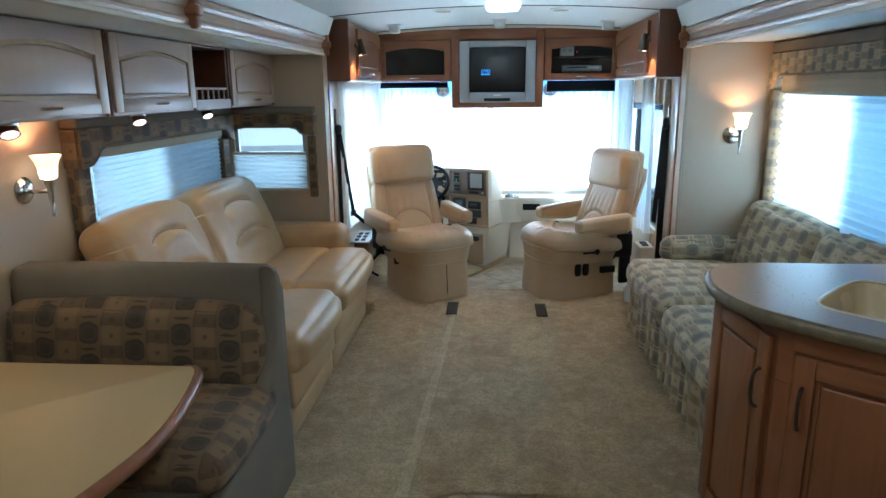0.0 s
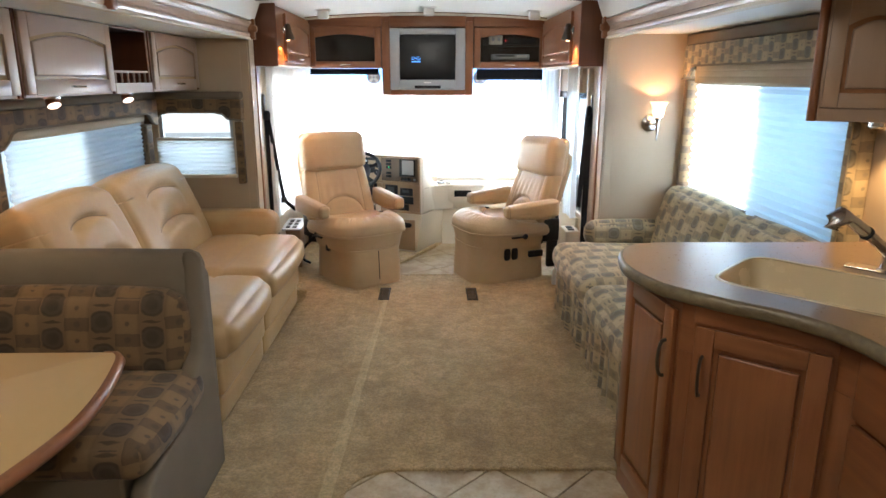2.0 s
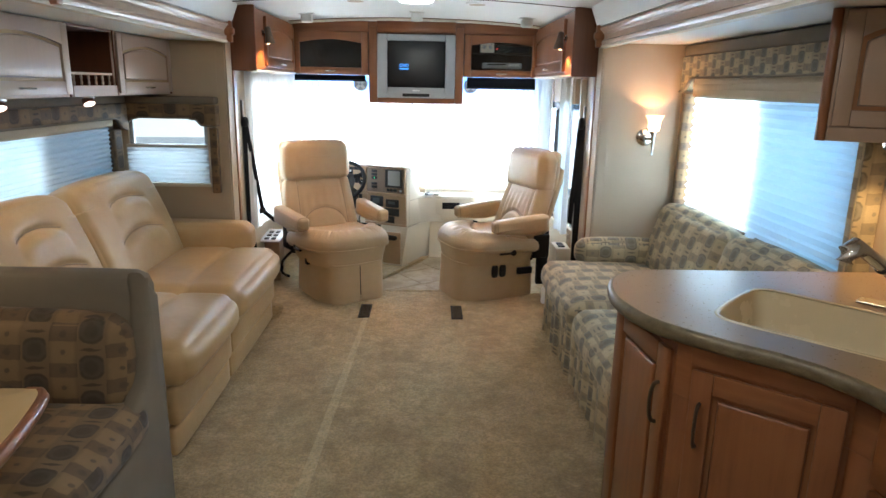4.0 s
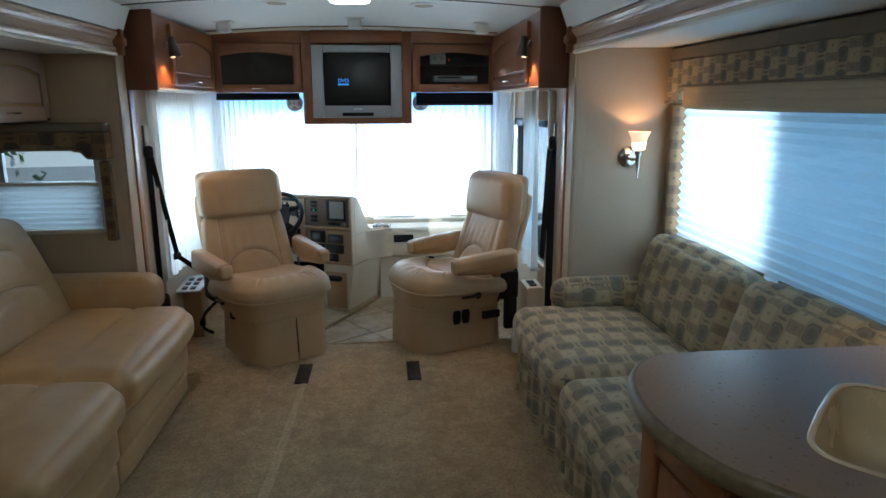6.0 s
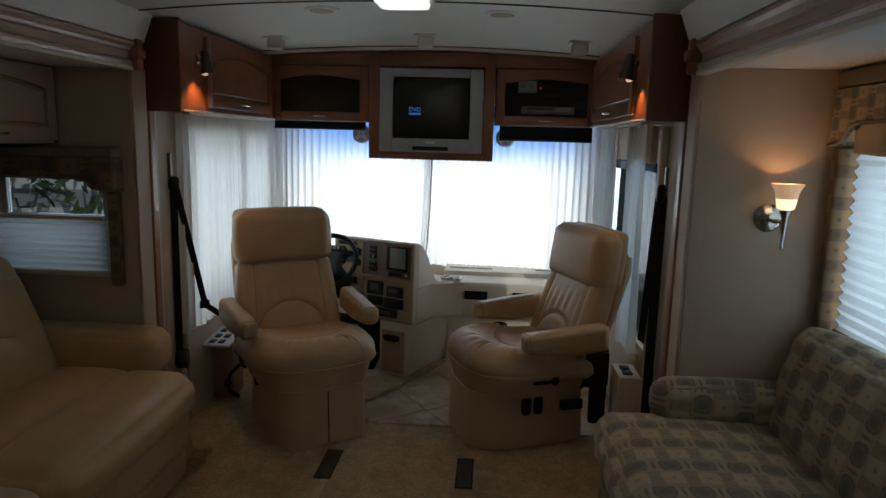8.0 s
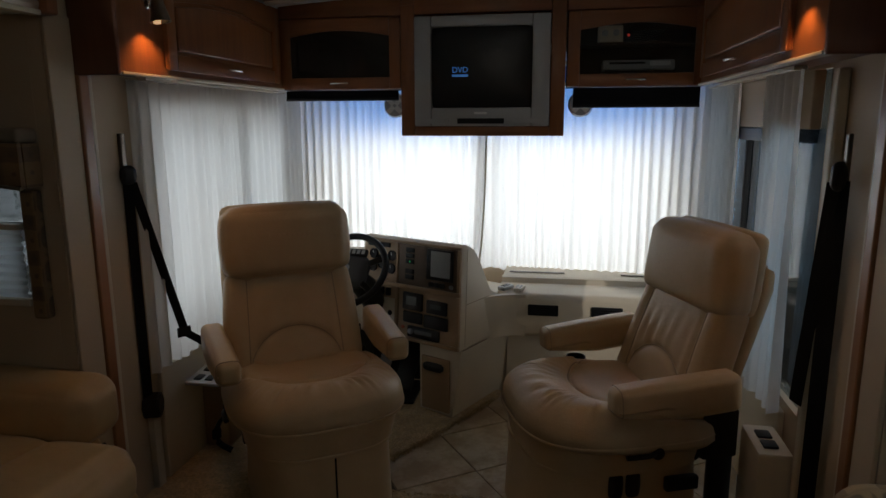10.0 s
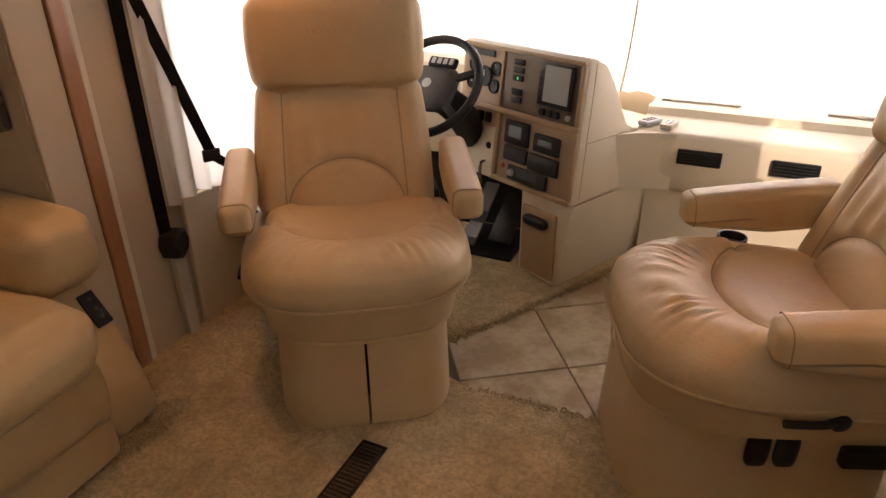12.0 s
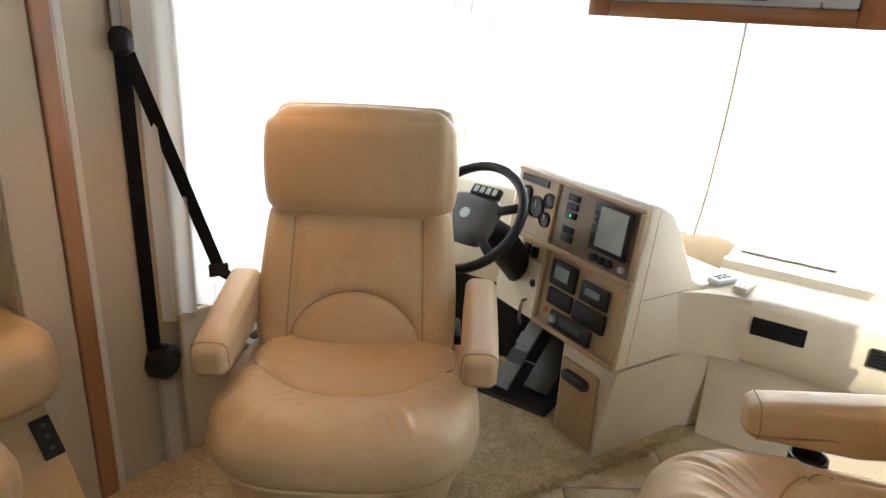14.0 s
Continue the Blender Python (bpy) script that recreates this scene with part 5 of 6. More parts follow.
# ---- front cabinets and television ----
def side_cabinet(s, y0, y1, label):
    """A shallow cabinet over the cab's side window; s: side of the coach."""
    w = y1 - y0
    c = thing("cab_cabinet", pose(s * 0.985, (y0 + y1) / 2, 1.572, 0, 0, -90 * s), label, "cabinet", "wooden cabinets round the cab")
    part("body", box(-w / 2, w / 2, 0, 0.153, 0, 0.375, 0.004), CHERRY, c)
    x_end = -w / 2 if s < 0 else w / 2
    e = -1 if s < 0 else 1
    xs = sorted((x_end + e * 0.001, x_end + e * 0.018))
    part("end_panel", box(xs[0], xs[1], -0.012, 0.153, -0.012, 0.385, 0.006, 3), CHERRY_DARK, c, "dark cherry end panel", smooth=40)
    part("light_rail", box(-w / 2 + 0.003, w / 2 - 0.003, -0.014, 0.02, -0.010, 0.0, 0.003), CREAM, c, "cream under rail")
    dx = 0.09 * (1 if s < 0 else -1)
    panel_door(c, pose(dx, -0.001, 0.02), w - 0.32, 0.325, CHERRY, CHERRY_X, CHERRY, 0.035, 0.055, handle="bottom")
    return c


side_cabinet(-1, 4.53, 5.775, "cherry wood cabinet over the driver's side window")
side_cabinet(1, 4.30, 5.775, "cherry wood cabinet over the passenger's side window")


def glazed_cabinet(x, label, filled):
    c = thing("cab_cabinet", pose(x, 5.80, 1.565), label, "cabinet", "wooden cabinets round the cab")
    w = 0.618
    b = box(-w / 2, w / 2, 0.19, 0.20, 0, 0.36, 0)
    for a_ in ((-w / 2, -w / 2 + 0.012, 0.0, 0.36), (w / 2 - 0.012, w / 2, 0.0, 0.36)):
        box(a_[0], a_[1], 0, 0.19, 0.012, 0.348, 0, 1, b)
    box(-w / 2, w / 2, 0, 0.19, 0, 0.012, 0, 1, b)
    box(-w / 2, w / 2, 0, 0.19, 0.348, 0.36, 0, 1, b)
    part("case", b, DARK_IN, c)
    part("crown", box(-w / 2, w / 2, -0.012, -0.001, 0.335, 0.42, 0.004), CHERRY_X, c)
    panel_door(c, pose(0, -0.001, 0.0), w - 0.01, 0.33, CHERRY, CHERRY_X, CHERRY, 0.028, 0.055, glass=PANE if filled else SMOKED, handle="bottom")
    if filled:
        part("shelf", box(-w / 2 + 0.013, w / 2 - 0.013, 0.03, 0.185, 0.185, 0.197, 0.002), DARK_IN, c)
    return c


glazed_cabinet(-0.688, "cherry wood front cabinet with a smoked glass door", False)
glazed_cabinet(0.704, "cherry wood front cabinet with a clear glass door", True)
player = thing("disc_player", pose(0.72, 5.90, 1.5785), "slim silver disc player in the front cabinet", "player")
part("case", box(-0.16, 0.16, -0.06, 0.07, 0.06, 0.105, 0.006), GREY, player)
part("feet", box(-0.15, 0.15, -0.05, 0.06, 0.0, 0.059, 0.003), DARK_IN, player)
part("display", box(0.05, 0.14, -0.066, -0.061, 0.078, 0.098, 0.001), WHITE, player)
part("tray", box(-0.13, 0.03, -0.065, -0.061, 0.086, 0.096, 0.001), BLACK, player)
receiver = thing("receiver", pose(0.80, 5.90, 1.7625), "black receiver with a red light on the cabinet shelf", "receiver")
part("case", box(-0.15, 0.13, -0.06, 0.07, 0.0, 0.05, 0.004), BLACK, receiver)
part("indicator", turned(lathe([(0.006, 0), (0.006, 0.004), (0.003, 0.006)], 10), pose(-0.13, -0.061, 0.03, 90, 0, 0)), RED, receiver)
outlet = thing("outlet_box", pose(0.59, 5.87, 1.7625), "cream double power outlet inside the cabinet", "outlet")
part("case", box(-0.055, 0.055, -0.03, 0.04, 0.0, 0.075, 0.005), CREAM, outlet)
for x in (-0.025, 0.025):
    part("socket", turned(lathe([(0.015, 0), (0.015, 0.003), (0.012, 0.004)], 14), pose(x, -0.031, 0.042, 90, 0, 0)), GREY, outlet)

tvb = thing("tv_cabinet", pose(0.008, 5.775, 1.342), "cherry wood surround for the television", "cabinet", "wooden cabinets round the cab")
for a_ in ((-0.384, -0.318, 0, 0.60, CHERRY), (0.318, 0.384, 0, 0.60, CHERRY), (-0.3175, 0.3175, 0, 0.045, CHERRY_X), (-0.3175, 0.3175, 0.555, 0.645, CHERRY_X)):
    part("surround", box(a_[0], a_[1], -0.02, 0.015, a_[2], a_[3], 0.004), a_[4], tvb, smooth=40)
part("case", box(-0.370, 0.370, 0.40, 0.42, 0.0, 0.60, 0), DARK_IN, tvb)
for s in (-1, 1):
    part("side", box(s * 0.372 - 0.010, s * 0.372 + 0.010, 0.0155, 0.41, 0.002, 0.60, 0.002), CHERRY, tvb)
part("bottom", box(-0.360, 0.360, 0.0155, 0.41, 0.001, 0.014, 0.002), CHERRY_X, tvb)
tv = thing("television", pose(0.008, 5.77, 1.3875), "silver tube television with a dark screen", "television")
b = bmesh.new()
for a_ in ((-0.315, -0.235, 0.0, 0.50), (0.235, 0.315, 0.0, 0.50), (-0.2345, 0.2345, 0.0, 0.085), (-0.2345, 0.2345, 0.45, 0.50)):
    box(a_[0], a_[1], -0.035, 0.03, a_[2], a_[3], 0.008, 2, b)
part("bezel", b, GREY, tv, smooth=40)
part("body", box(-0.30, 0.30, 0.031, 0.34, 0.02, 0.49, 0.03), BLACK, tv)
scr = part("screen", turned(cushion(0.468, 0.05, 0.364, 0.012, 0.012, 10), pose(0, 0.004, 0.0855)), SCREEN, tv, "dark glass screen", smooth=180)
part("control_strip", box(-0.11, 0.11, -0.040, -0.0355, 0.012, 0.036, 0.002), BLACK, tv)
part("badge", box(-0.03, 0.03, -0.038, -0.0355, 0.055, 0.066, 0.001), WHITE, tv)
for x in (-0.22, 0.22):
    part("speaker_grille", box(x - 0.07, x + 0.07, -0.038, -0.0355, 0.014, 0.034, 0.001), GREY, tv)
fc = bpy.data.curves.new("logo_text", "FONT")
fc.body, fc.size, fc.extrude = "DVD", 0.036, 0.0008
tx = new("screen_text", fc)
dg = bpy.context.evaluated_depsgraph_get()
me = bpy.data.meshes.new_from_object(tx.evaluated_get(dg))
bpy.data.objects.remove(tx)
me.materials.append(BLUE)
tob = new("screen_text", me)
tob.parent = scr
tob.matrix_basis = pose(-0.135, -0.0365, 0.245, 90, 0, 0)
part("screen_text_bar", box(-0.135, -0.06, -0.0365, -0.0355, 0.226, 0.236, 0), BLUE, scr)

# black roller shades and small fans under the front cabinets
for x0, x1, z0 in ((-1.0, -0.415, 1.512), (0.43, 1.0, 1.470)):
    r = thing("roller_shade", pose((x0 + x1) / 2, 5.86, z0), "black roller sun shade, nearly rolled up", "blind")
    w = x1 - x0
    part("fabric", box(-w / 2, w / 2, -0.003, 0.003, 0.012, 1.562 - z0, 0.001), BELT, r)
    part("bottom_bar", turned(lathe([(0.008, -w / 2), (0.008, w / 2)], 10), pose(0, 0, 0.008, 0, 90, 0)), BLACK, r, smooth=40)
for x in (-0.47, 0.47):
    f = thing("cab_fan", pose(x, 6.02, 1.49), "small clear-caged fan under the front cabinet", "fan")
    part("cage", turned(lathe([(0.055, 0), (0.062, 0.008), (0.055, 0.02)], 20), pose(0, 0, 0, 90, 0, 0)), GREY, f, smooth=60)
    for k in range(4):
        part("blade", turned(box(0.008, 0.048, -0.012, 0.012, -0.001, 0.001, 0), pose(0, -0.03, 0, 90, 45 + 90 * k, 0)), WHITE, f)
    part("stem", sweep([(0, -0.01, 0.055), (0, -0.01, 0.25)], 0.006, 8), GREY, f, smooth=60)

structure("trim_cabinet_filler", box(-0.98, 0.98, 5.806, 5.818, 1.895, 1.985, 0.002), CHERRY_X, "cherry wood strip closing the gap over the front cabinets")


# ---- dash and driver's console ----
dash = thing("dashboard", None, "beige vinyl dashboard ledge under the windshield", "dashboard")
prof = [(5.86, 0.335), (5.832, 0.36), (5.822, 0.42), (5.822, 0.535), (5.835, 0.556), (5.86, 0.562), (6.04, 0.566), (6.055, 0.592), (6.085, 0.596), (6.10, 0.580), (6.45, 0.584), (6.45, 0.335)]
part("ledge", prism(prof, 0.09, WX - 0.002, 0.0, 2, "yz"), DASH, dash, smooth=45)
part("lower_panel", box(0.135, WX - 0.002, 5.90, 5.93, 0.0, 0.334, 0.004), DASH, dash, "plain beige panel under the ledge")
for x0 in (0.243, 0.553):
    v = part("air_vent", box(x0, x0 + 0.15, 5.812, 5.8215, 0.455, 0.512, 0.004), BLACK, dash, "black dash air vent")
    for i in range(4):
        part("slat", box(x0 + 0.012, x0 + 0.138, 5.806, 5.8115, 0.465 + 0.011 * i, 0.469 + 0.011 * i, 0.001), BLACK, v)
for x0, x1 in ((0.02, 0.42), (0.62, 1.02)):
    part("defroster_slot", box(x0 + 0.1, x1, 6.20, 6.225, 0.5855, 0.589, 0.001), BRONZE, dash, "narrow defroster slot")
# Mostly hidden hood and black panel, added to keep windshield light off the pedals.
hood = [(5.90, 0.34), (5.885, 0.66), (5.91, 0.72), (5.98, 0.745), (6.10, 0.72), (6.45, 0.585), (6.45, 0.34)]
part("instrument_hood", prism(hood, -WX + 0.024, -0.56, 0.0, 2, "yz"), DASH, dash, "rounded hood before the driver", smooth=45)
part("knee_panel", box(-1.10, -0.60, 5.93, 5.95, 0.012, 0.339, 0.004), BLACK, dash)
M = pose(-0.052, 5.495, 0, 0, 0, -25)
con = thing("driver_console", M, "beige driver's console with switches, radio and screen", "console")
prof = [(0.0, 0.355), (0.004, 0.38), (0.117, 0.822), (0.13, 0.832), (0.165, 0.830), (0.215, 0.803), (0.255, 0.745), (0.292, 0.655), (0.325, 0.585), (0.37, 0.560), (0.55, 0.56), (0.55, 0.355)]
part("body", prism(prof, -0.62, 0.0, 0.008, 2, "yz"), DASH, con, smooth=45)
lo = [(-0.255, 0.03), (0.0, 0.012), (0.0, 0.40), (0.02, 0.5), (-0.255, 0.5)]
b = prism(lo, 0.0, 0.352, 0.006, 2)
for v in b.verts:
    if v.co.x > -0.05:
        v.co.x -= 0.055 * (1 - v.co.z / 0.352)
part("lower_cabinet", b, DASH, con, "lower console whose side slopes in to the floor", smooth=45)
LEAN = 0.13
corner, along, aside = Vector((0.101, 5.826)), Vector((0.423, 0.906)), Vector((0.906, -0.423))
p1, p2 = corner - 0.13 * along, corner + Vector((0.13, 0))
cove = [corner + Vector((0.02, 0.03))] + [p1 * (1 - f) ** 2 + 2 * corner * f * (1 - f) + p2 * f * f for f in [i / 14 for i in range(15)]]
b = prism([tuple(p) for p in cove], 0.345, 0.5575)
for v in b.verts:
    near = max(0.0, 1 - (v.co.xy - p1).length / 0.13)
    off = aside * near * (-0.004 - LEAN * max(0.0, v.co.z - 0.357))
    v.co.x += off.x
    v.co.y += off.y
part("cove", b, DASH, dash, "curved inner corner of the dash", smooth=35)
part("seam", box(0.0, 0.001, 0.02, 0.24, 0.3525, 0.3555, 0), SEAM, con)
part("seam", box(0.0, 0.001, 0.10, 0.30, 0.557, 0.5595, 0), SEAM, con)
part("seam", turned(box(0.0, 0.001, -0.0008, 0.0008, 0.0, 0.46, 0), pose(0, 0.045, 0.37, -14, 0, 0)), SEAM, con)
dr = part("storage_door", box(-0.225, -0.062, 0.0, 0.014, 0.03, 0.30, 0.006), DASH_TAN, con, "tan storage door", smooth=40)
part("pull", turned(cushion(0.11, 0.03, 0.035, 0.012, 0.004, 8), pose(-0.145, -0.012, 0.238)), BLACK, dr, "black pull", smooth=180)
FM = pose(0, -0.003, 0.357, -14, 0, 0)
for a in ((-0.60, 0.0, 0.468, 0.482), (-0.60, 0.0, 0.248, 0.268), (-0.385, 0.0, 0.0, 0.018), (-0.018, 0.0, 0.0185, 0.2475), (-0.018, 0.0, 0.2685, 0.4675), (-0.385, -0.368, 0.0185, 0.2475), (-0.388, -0.375, 0.2685, 0.4675)):
    part("frame_strip", box(a[0], a[1], -0.014, 0.004, a[2], a[3], 0.004), DASH_TAN, con, "tan moulded frame", smooth=40, m=FM)
up_p = part("upper_panel", box(-0.374, -0.019, -0.004, 0.003, 0.2685, 0.4675, 0.0), plain("bronze_console_plate", (0.115, 0.078, 0.05), (0.15, 0.102, 0.066), 0.35, 6.0, 300.0, 0.1, metal=0.2), con, "brownish plate", m=FM)
lo_p = part("radio_plate", box(-0.367, -0.019, 0.0, 0.004, 0.0185, 0.2475, 0.0), DASH_TAN, con, m=FM)
gp = part("gauge_plate", box(-0.60, -0.389, -0.003, 0.003, 0.2685, 0.4675, 0.0), DASH_TAN, con, m=FM)
g = part("monitor", box(-0.192, -0.040, -0.022, -0.005, 0.312, 0.460, 0.006), BLACK, con, "black rear-view monitor", smooth=40, m=FM)
# Mid-grey base colour stands for the window mirrored in the glass.
part("screen", box(-0.163, -0.050, -0.0245, -0.0225, 0.328, 0.450, 0.001), plain("screen_window_reflection", (0.26, 0.27, 0.27), (0.31, 0.32, 0.32), 0.12, 3.0, 60.0, 0.0), g, "screen with the window's reflection put in as pale grey")
for i in range(5):
    part("button", box(-0.186, -0.172, -0.026, -0.0225, 0.332 + 0.022 * i, 0.344 + 0.022 * i, 0.002), BLACK, g)
for i in range(3):
    part("knob", turned(lathe([(0.013, 0), (0.012, 0.016), (0.0, 0.017)], 14), pose(-0.165 + 0.032 * i, -0.005, 0.29, 90, 0, 0)), BLACK, up_p, smooth=40)
part("knob", turned(lathe([(0.010, 0), (0.009, 0.012), (0.0, 0.013)], 14), pose(-0.05, -0.005, 0.29, 90, 0, 0)), GREY, up_p, smooth=40)
for i, h in enumerate((0.440, 0.412, 0.384, 0.336, 0.308)):
    sw = part("rocker", box(-0.325, -0.275, -0.014, -0.0045, h - 0.011, h + 0.011, 0.003), BLACK, up_p, "black rocker switch", smooth=40)
    if i == 2:
        part("light", box(-0.300, -0.295, -0.016, -0.0145, h - 0.005, h + 0.004, 0), GREEN, sw)
for a, nm in (((-0.335, -0.215, 0.150, 0.235), "tank_monitor"), ((-0.190, -0.070, 0.150, 0.215), "levelling_panel"), ((-0.330, -0.215, 0.088, 0.142), "black_tray"), ((-0.205, -0.065, 0.080, 0.142), "black_tray"), ((-0.30, -0.110, 0.022, 0.076), "car_radio")):
    d = part(nm, box(a[0], a[1], -0.016, -0.001, a[2], a[3], 0.006), BLACK, lo_p, smooth=40)
    if nm in ("tank_monitor", "levelling_panel"):
        part("display", box(a[0] + 0.025, a[1] - 0.030, -0.0185, -0.0165, a[2] + 0.024, a[3] - 0.018, 0.001), DISPLAY, d, "grey display")
    if nm == "car_radio":
        part("display", box(a[0] + 0.05, a[1] - 0.04, -0.0185, -0.0165, a[2] + 0.018, a[3] - 0.015, 0.001), DISPLAY, d, "pale blue display")
        part("dial", turned(lathe([(0.014, 0), (0.012, 0.012), (0, 0.013)], 16), pose(a[0] + 0.024, -0.0165, a[2] + 0.027, 90, 0, 0)), GREY, d, smooth=40)
part("orange_button", turned(lathe([(0.009, 0), (0.009, 0.006), (0, 0.009)], 12), pose(-0.335, -0.001, 0.062, 90, 0, 0)), plain("orange_plastic", (0.45, 0.10, 0.03), (0.5, 0.12, 0.04), 0.4), lo_p, smooth=40)
for x, h, r in ((-0.415, 0.400, 0.026), (-0.420, 0.335, 0.026), (-0.475, 0.365, 0.038), (-0.535, 0.40, 0.026), (-0.540, 0.335, 0.026)):
    gg = part("gauge", turned(lathe([(r, 0), (r, 0.010), (r * 0.9, 0.012), (r * 0.86, 0.006), (0, 0.006)], 22), pose(x, -0.0035, h, 90, 0, 0)), BLACK, gp, "round black gauge", smooth=40)
    part("needle", turned(box(-0.0006, 0.0006, -0.014, -0.011, 0, r * 0.62, 0), pose(x, 0, h, 0, -40 + 900 * r, 0)), WHITE, gg)
part("message_display", box(-0.575, -0.43, -0.012, -0.0035, 0.438, 0.462, 0.003), BLACK, gp)
for x in (-0.432, -0.475):
    part("rocker", box(x - 0.014, x + 0.014, -0.016, 0.002, 0.200, 0.238, 0.004), BLACK, con, "black rocker switch", smooth=40, m=FM)
part("switch_plate", box(-0.515, -0.389, -0.004, 0.02, 0.188, 0.2475, 0.004), DASH_TAN, con, m=FM)
ig = part("ignition_plate", box(-0.56, -0.389, 0.02, 0.04, 0.0, 0.185, 0.006), DASH, con, m=FM)
part("knob", turned(lathe([(0.018, 0), (0.016, 0.018), (0, 0.02)], 16), pose(-0.50, 0.0195, 0.115, 90, 0, 0)), CREAM, ig, smooth=40)
part("knob", turned(lathe([(0.017, 0), (0.013, 0.02), (0, 0.022)], 16), pose(-0.425, 0.0195, 0.115, 90, 0, 0)), BLACK, ig, smooth=40)
part("keys", sweep(smooth_line([(-0.44, 0.015, 0.055), (-0.44, -0.015, 0.045), (-0.435, -0.02, 0.0), (-0.425, -0.018, -0.03)], 4), 0.009, 6, flat=0.35), BRONZE, ig, "hanging ignition keys", smooth=60)
for o in con.children:
    if abs(o.matrix_basis.translation.z - 0.357) < 1e-4:
        for q in [o] + list(o.children_recursive):
            for v in q.data.vertices:
                v.co.x -= LEAN * v.co.z
    elif o.name.startswith(("body", "seam")):
        for v in o.data.vertices:
            v.co.x -= LEAN * max(0.0, v.co.z - 0.357)
ALU = plain("worn_pedal_metal", (0.12, 0.12, 0.115), (0.17, 0.17, 0.16), 0.55, 9.0, 300.0, 0.1, metal=0.2)
ped = thing("pedals", pose(-0.42, 5.70, 0.012), "silver and black driver's pedals on a black mat", "pedals")
part("mat", box(-0.17, 0.11, -0.06, 0.238, 0.0, 0.012, 0.004), BLACK, ped)
part("firewall", box(-0.30, 0.12, 0.24, 0.27, 0.012, 0.34, 0.004), BLACK, ped)
part("accelerator", turned(box(-0.032, 0.032, 0.0, 0.30, -0.008, 0.008, 0.006), pose(-0.09, -0.03, 0.03, 40, 0, -6)), ALU, ped, "brushed metal pedal", smooth=40)
for i in range(3):
    part("grip", turned(box(-0.034, 0.034, 0.03 + 0.075 * i, 0.085 + 0.075 * i, 0.0085, 0.012, 0.003), pose(-0.09, -0.03, 0.03, 40, 0, -6)), BLACK if i == 1 else ALU, ped)
part("brake", turned(box(-0.05, 0.05, 0.0, 0.24, -0.008, 0.008, 0.006), pose(0.035, 0.0, 0.05, 38, 0, -6)), BLACK, ped, "black rubber pedal", smooth=40)

wheel = thing("steering_wheel", pose(-0.575, 5.47, 0.735, 48, 0, -8), "black four-spoke steering wheel with a grey hub", "steering wheel")
R = 0.185
part("rim", sweep([(R * math.cos(2 * math.pi * i / 48), R * math.sin(2 * math.pi * i / 48), 0) for i in range(48)], 0.0155, 10, closed=True), BLACK, wheel, smooth=60)
part("hub", turned(cushion(0.19, 0.155, 0.05, 0.025, 0.008, 10), pose(0, -0.005, -0.035)), plain("dark_grey_vinyl", (0.05, 0.05, 0.055), (0.07, 0.07, 0.075), 0.5, 8.0, 300.0, 0.2), wheel, "dark grey padded hub", smooth=180)
part("hub_emblem", turned(lathe([(0.018, 0), (0.018, 0.003), (0, 0.004)], 16), pose(0, 0.0, 0.0215)), GREY, wheel, smooth=40)
for a in (25, 155, 215, 325):
    part("spoke", turned(box(0.07, R - 0.005, -0.014, 0.014, -0.012, 0.004, 0.005), pose(0, 0, 0, 0, 0, a)), BLACK, wheel, smooth=40)
pad = part("cruise_buttons", turned(box(-0.055, 0.055, -0.018, 0.018, 0.0, 0.02, 0.005), pose(0.02, 0.093, -0.008)), BLACK, wheel, "raised button pad", smooth=40)
for i in range(4):
    part("button", box(-0.022 + 0.024 * i, -0.006 + 0.024 * i, 0.082, 0.104, 0.0125, 0.0155, 0.002), GREY, pad)
part("column", sweep([(0, 0, -0.03), (0, 0.03, -0.22), (0, 0.02, -0.42)], [0.05, 0.06, 0.06], 14), BLACK, wheel, "black column shroud", smooth=60)
for nm, x, y, rz, mt, lb in (("remote_control", 0.125, 5.895, 60, GREY, "slim blue-grey remote control on the dash"), ("remote_control", 0.195, 5.885, 80, CREAM, "short pale grey remote control on the dash")):
    r = thing(nm, pose(x, y, 0.5655, 0, 0, rz), lb, "remote")
    part("case", box(-0.045, 0.045, -0.022, 0.022, 0, 0.02, 0.006), mt, r, smooth=40)
    for i in range(3):
        for j in range(2):
            part("button", box(-0.03 + 0.02 * i, -0.018 + 0.02 * i, -0.013 + 0.016 * j, -0.003 + 0.016 * j, 0.0205, 0.0225, 0.001), BLACK if mt is GREY else GREY, r)


# ---- belts, cab side panels ----
def strap(a, b, w, t, nrm):
    d = (Vector(b) - Vector(a))
    z = d.normalized()
    y = Vector(nrm).normalized()
    x = y.cross(z).normalized()
    y = z.cross(x)
    m = Matrix((x, y, z)).transposed().to_4x4()
    m.translation = Vector(a)
    return turned(box(-w / 2, w / 2, -t / 2, t / 2, 0, d.length, 0.001), m)


bl = thing("seat_belt", pose(-1.122, 4.712, 0), "black driver's seat belt on its pillar reel", "seat belt")
part("webbing", strap((0, 0, 0.36), (0, 0, 1.215), 0.036, 0.004, (1, -0.6, 0)), BELT, bl, "upright black webbing")
part("diagonal", strap((0.01, 0.01, 1.20), (0.045, 0.20, 0.60), 0.034, 0.004, (1, -0.6, 0)), BELT, bl, "slanting black webbing")
part("anchor", turned(cushion(0.048, 0.032, 0.06, 0.014, 0.004, 8), pose(0.004, 0, 1.20, 0, 0, 55)), BLACK, bl, "black belt guide", smooth=180)
part("rail", box(-0.018, -0.004, -0.014, 0.014, 1.20, 1.375, 0.004), BRONZE, bl, "height adjuster rail")
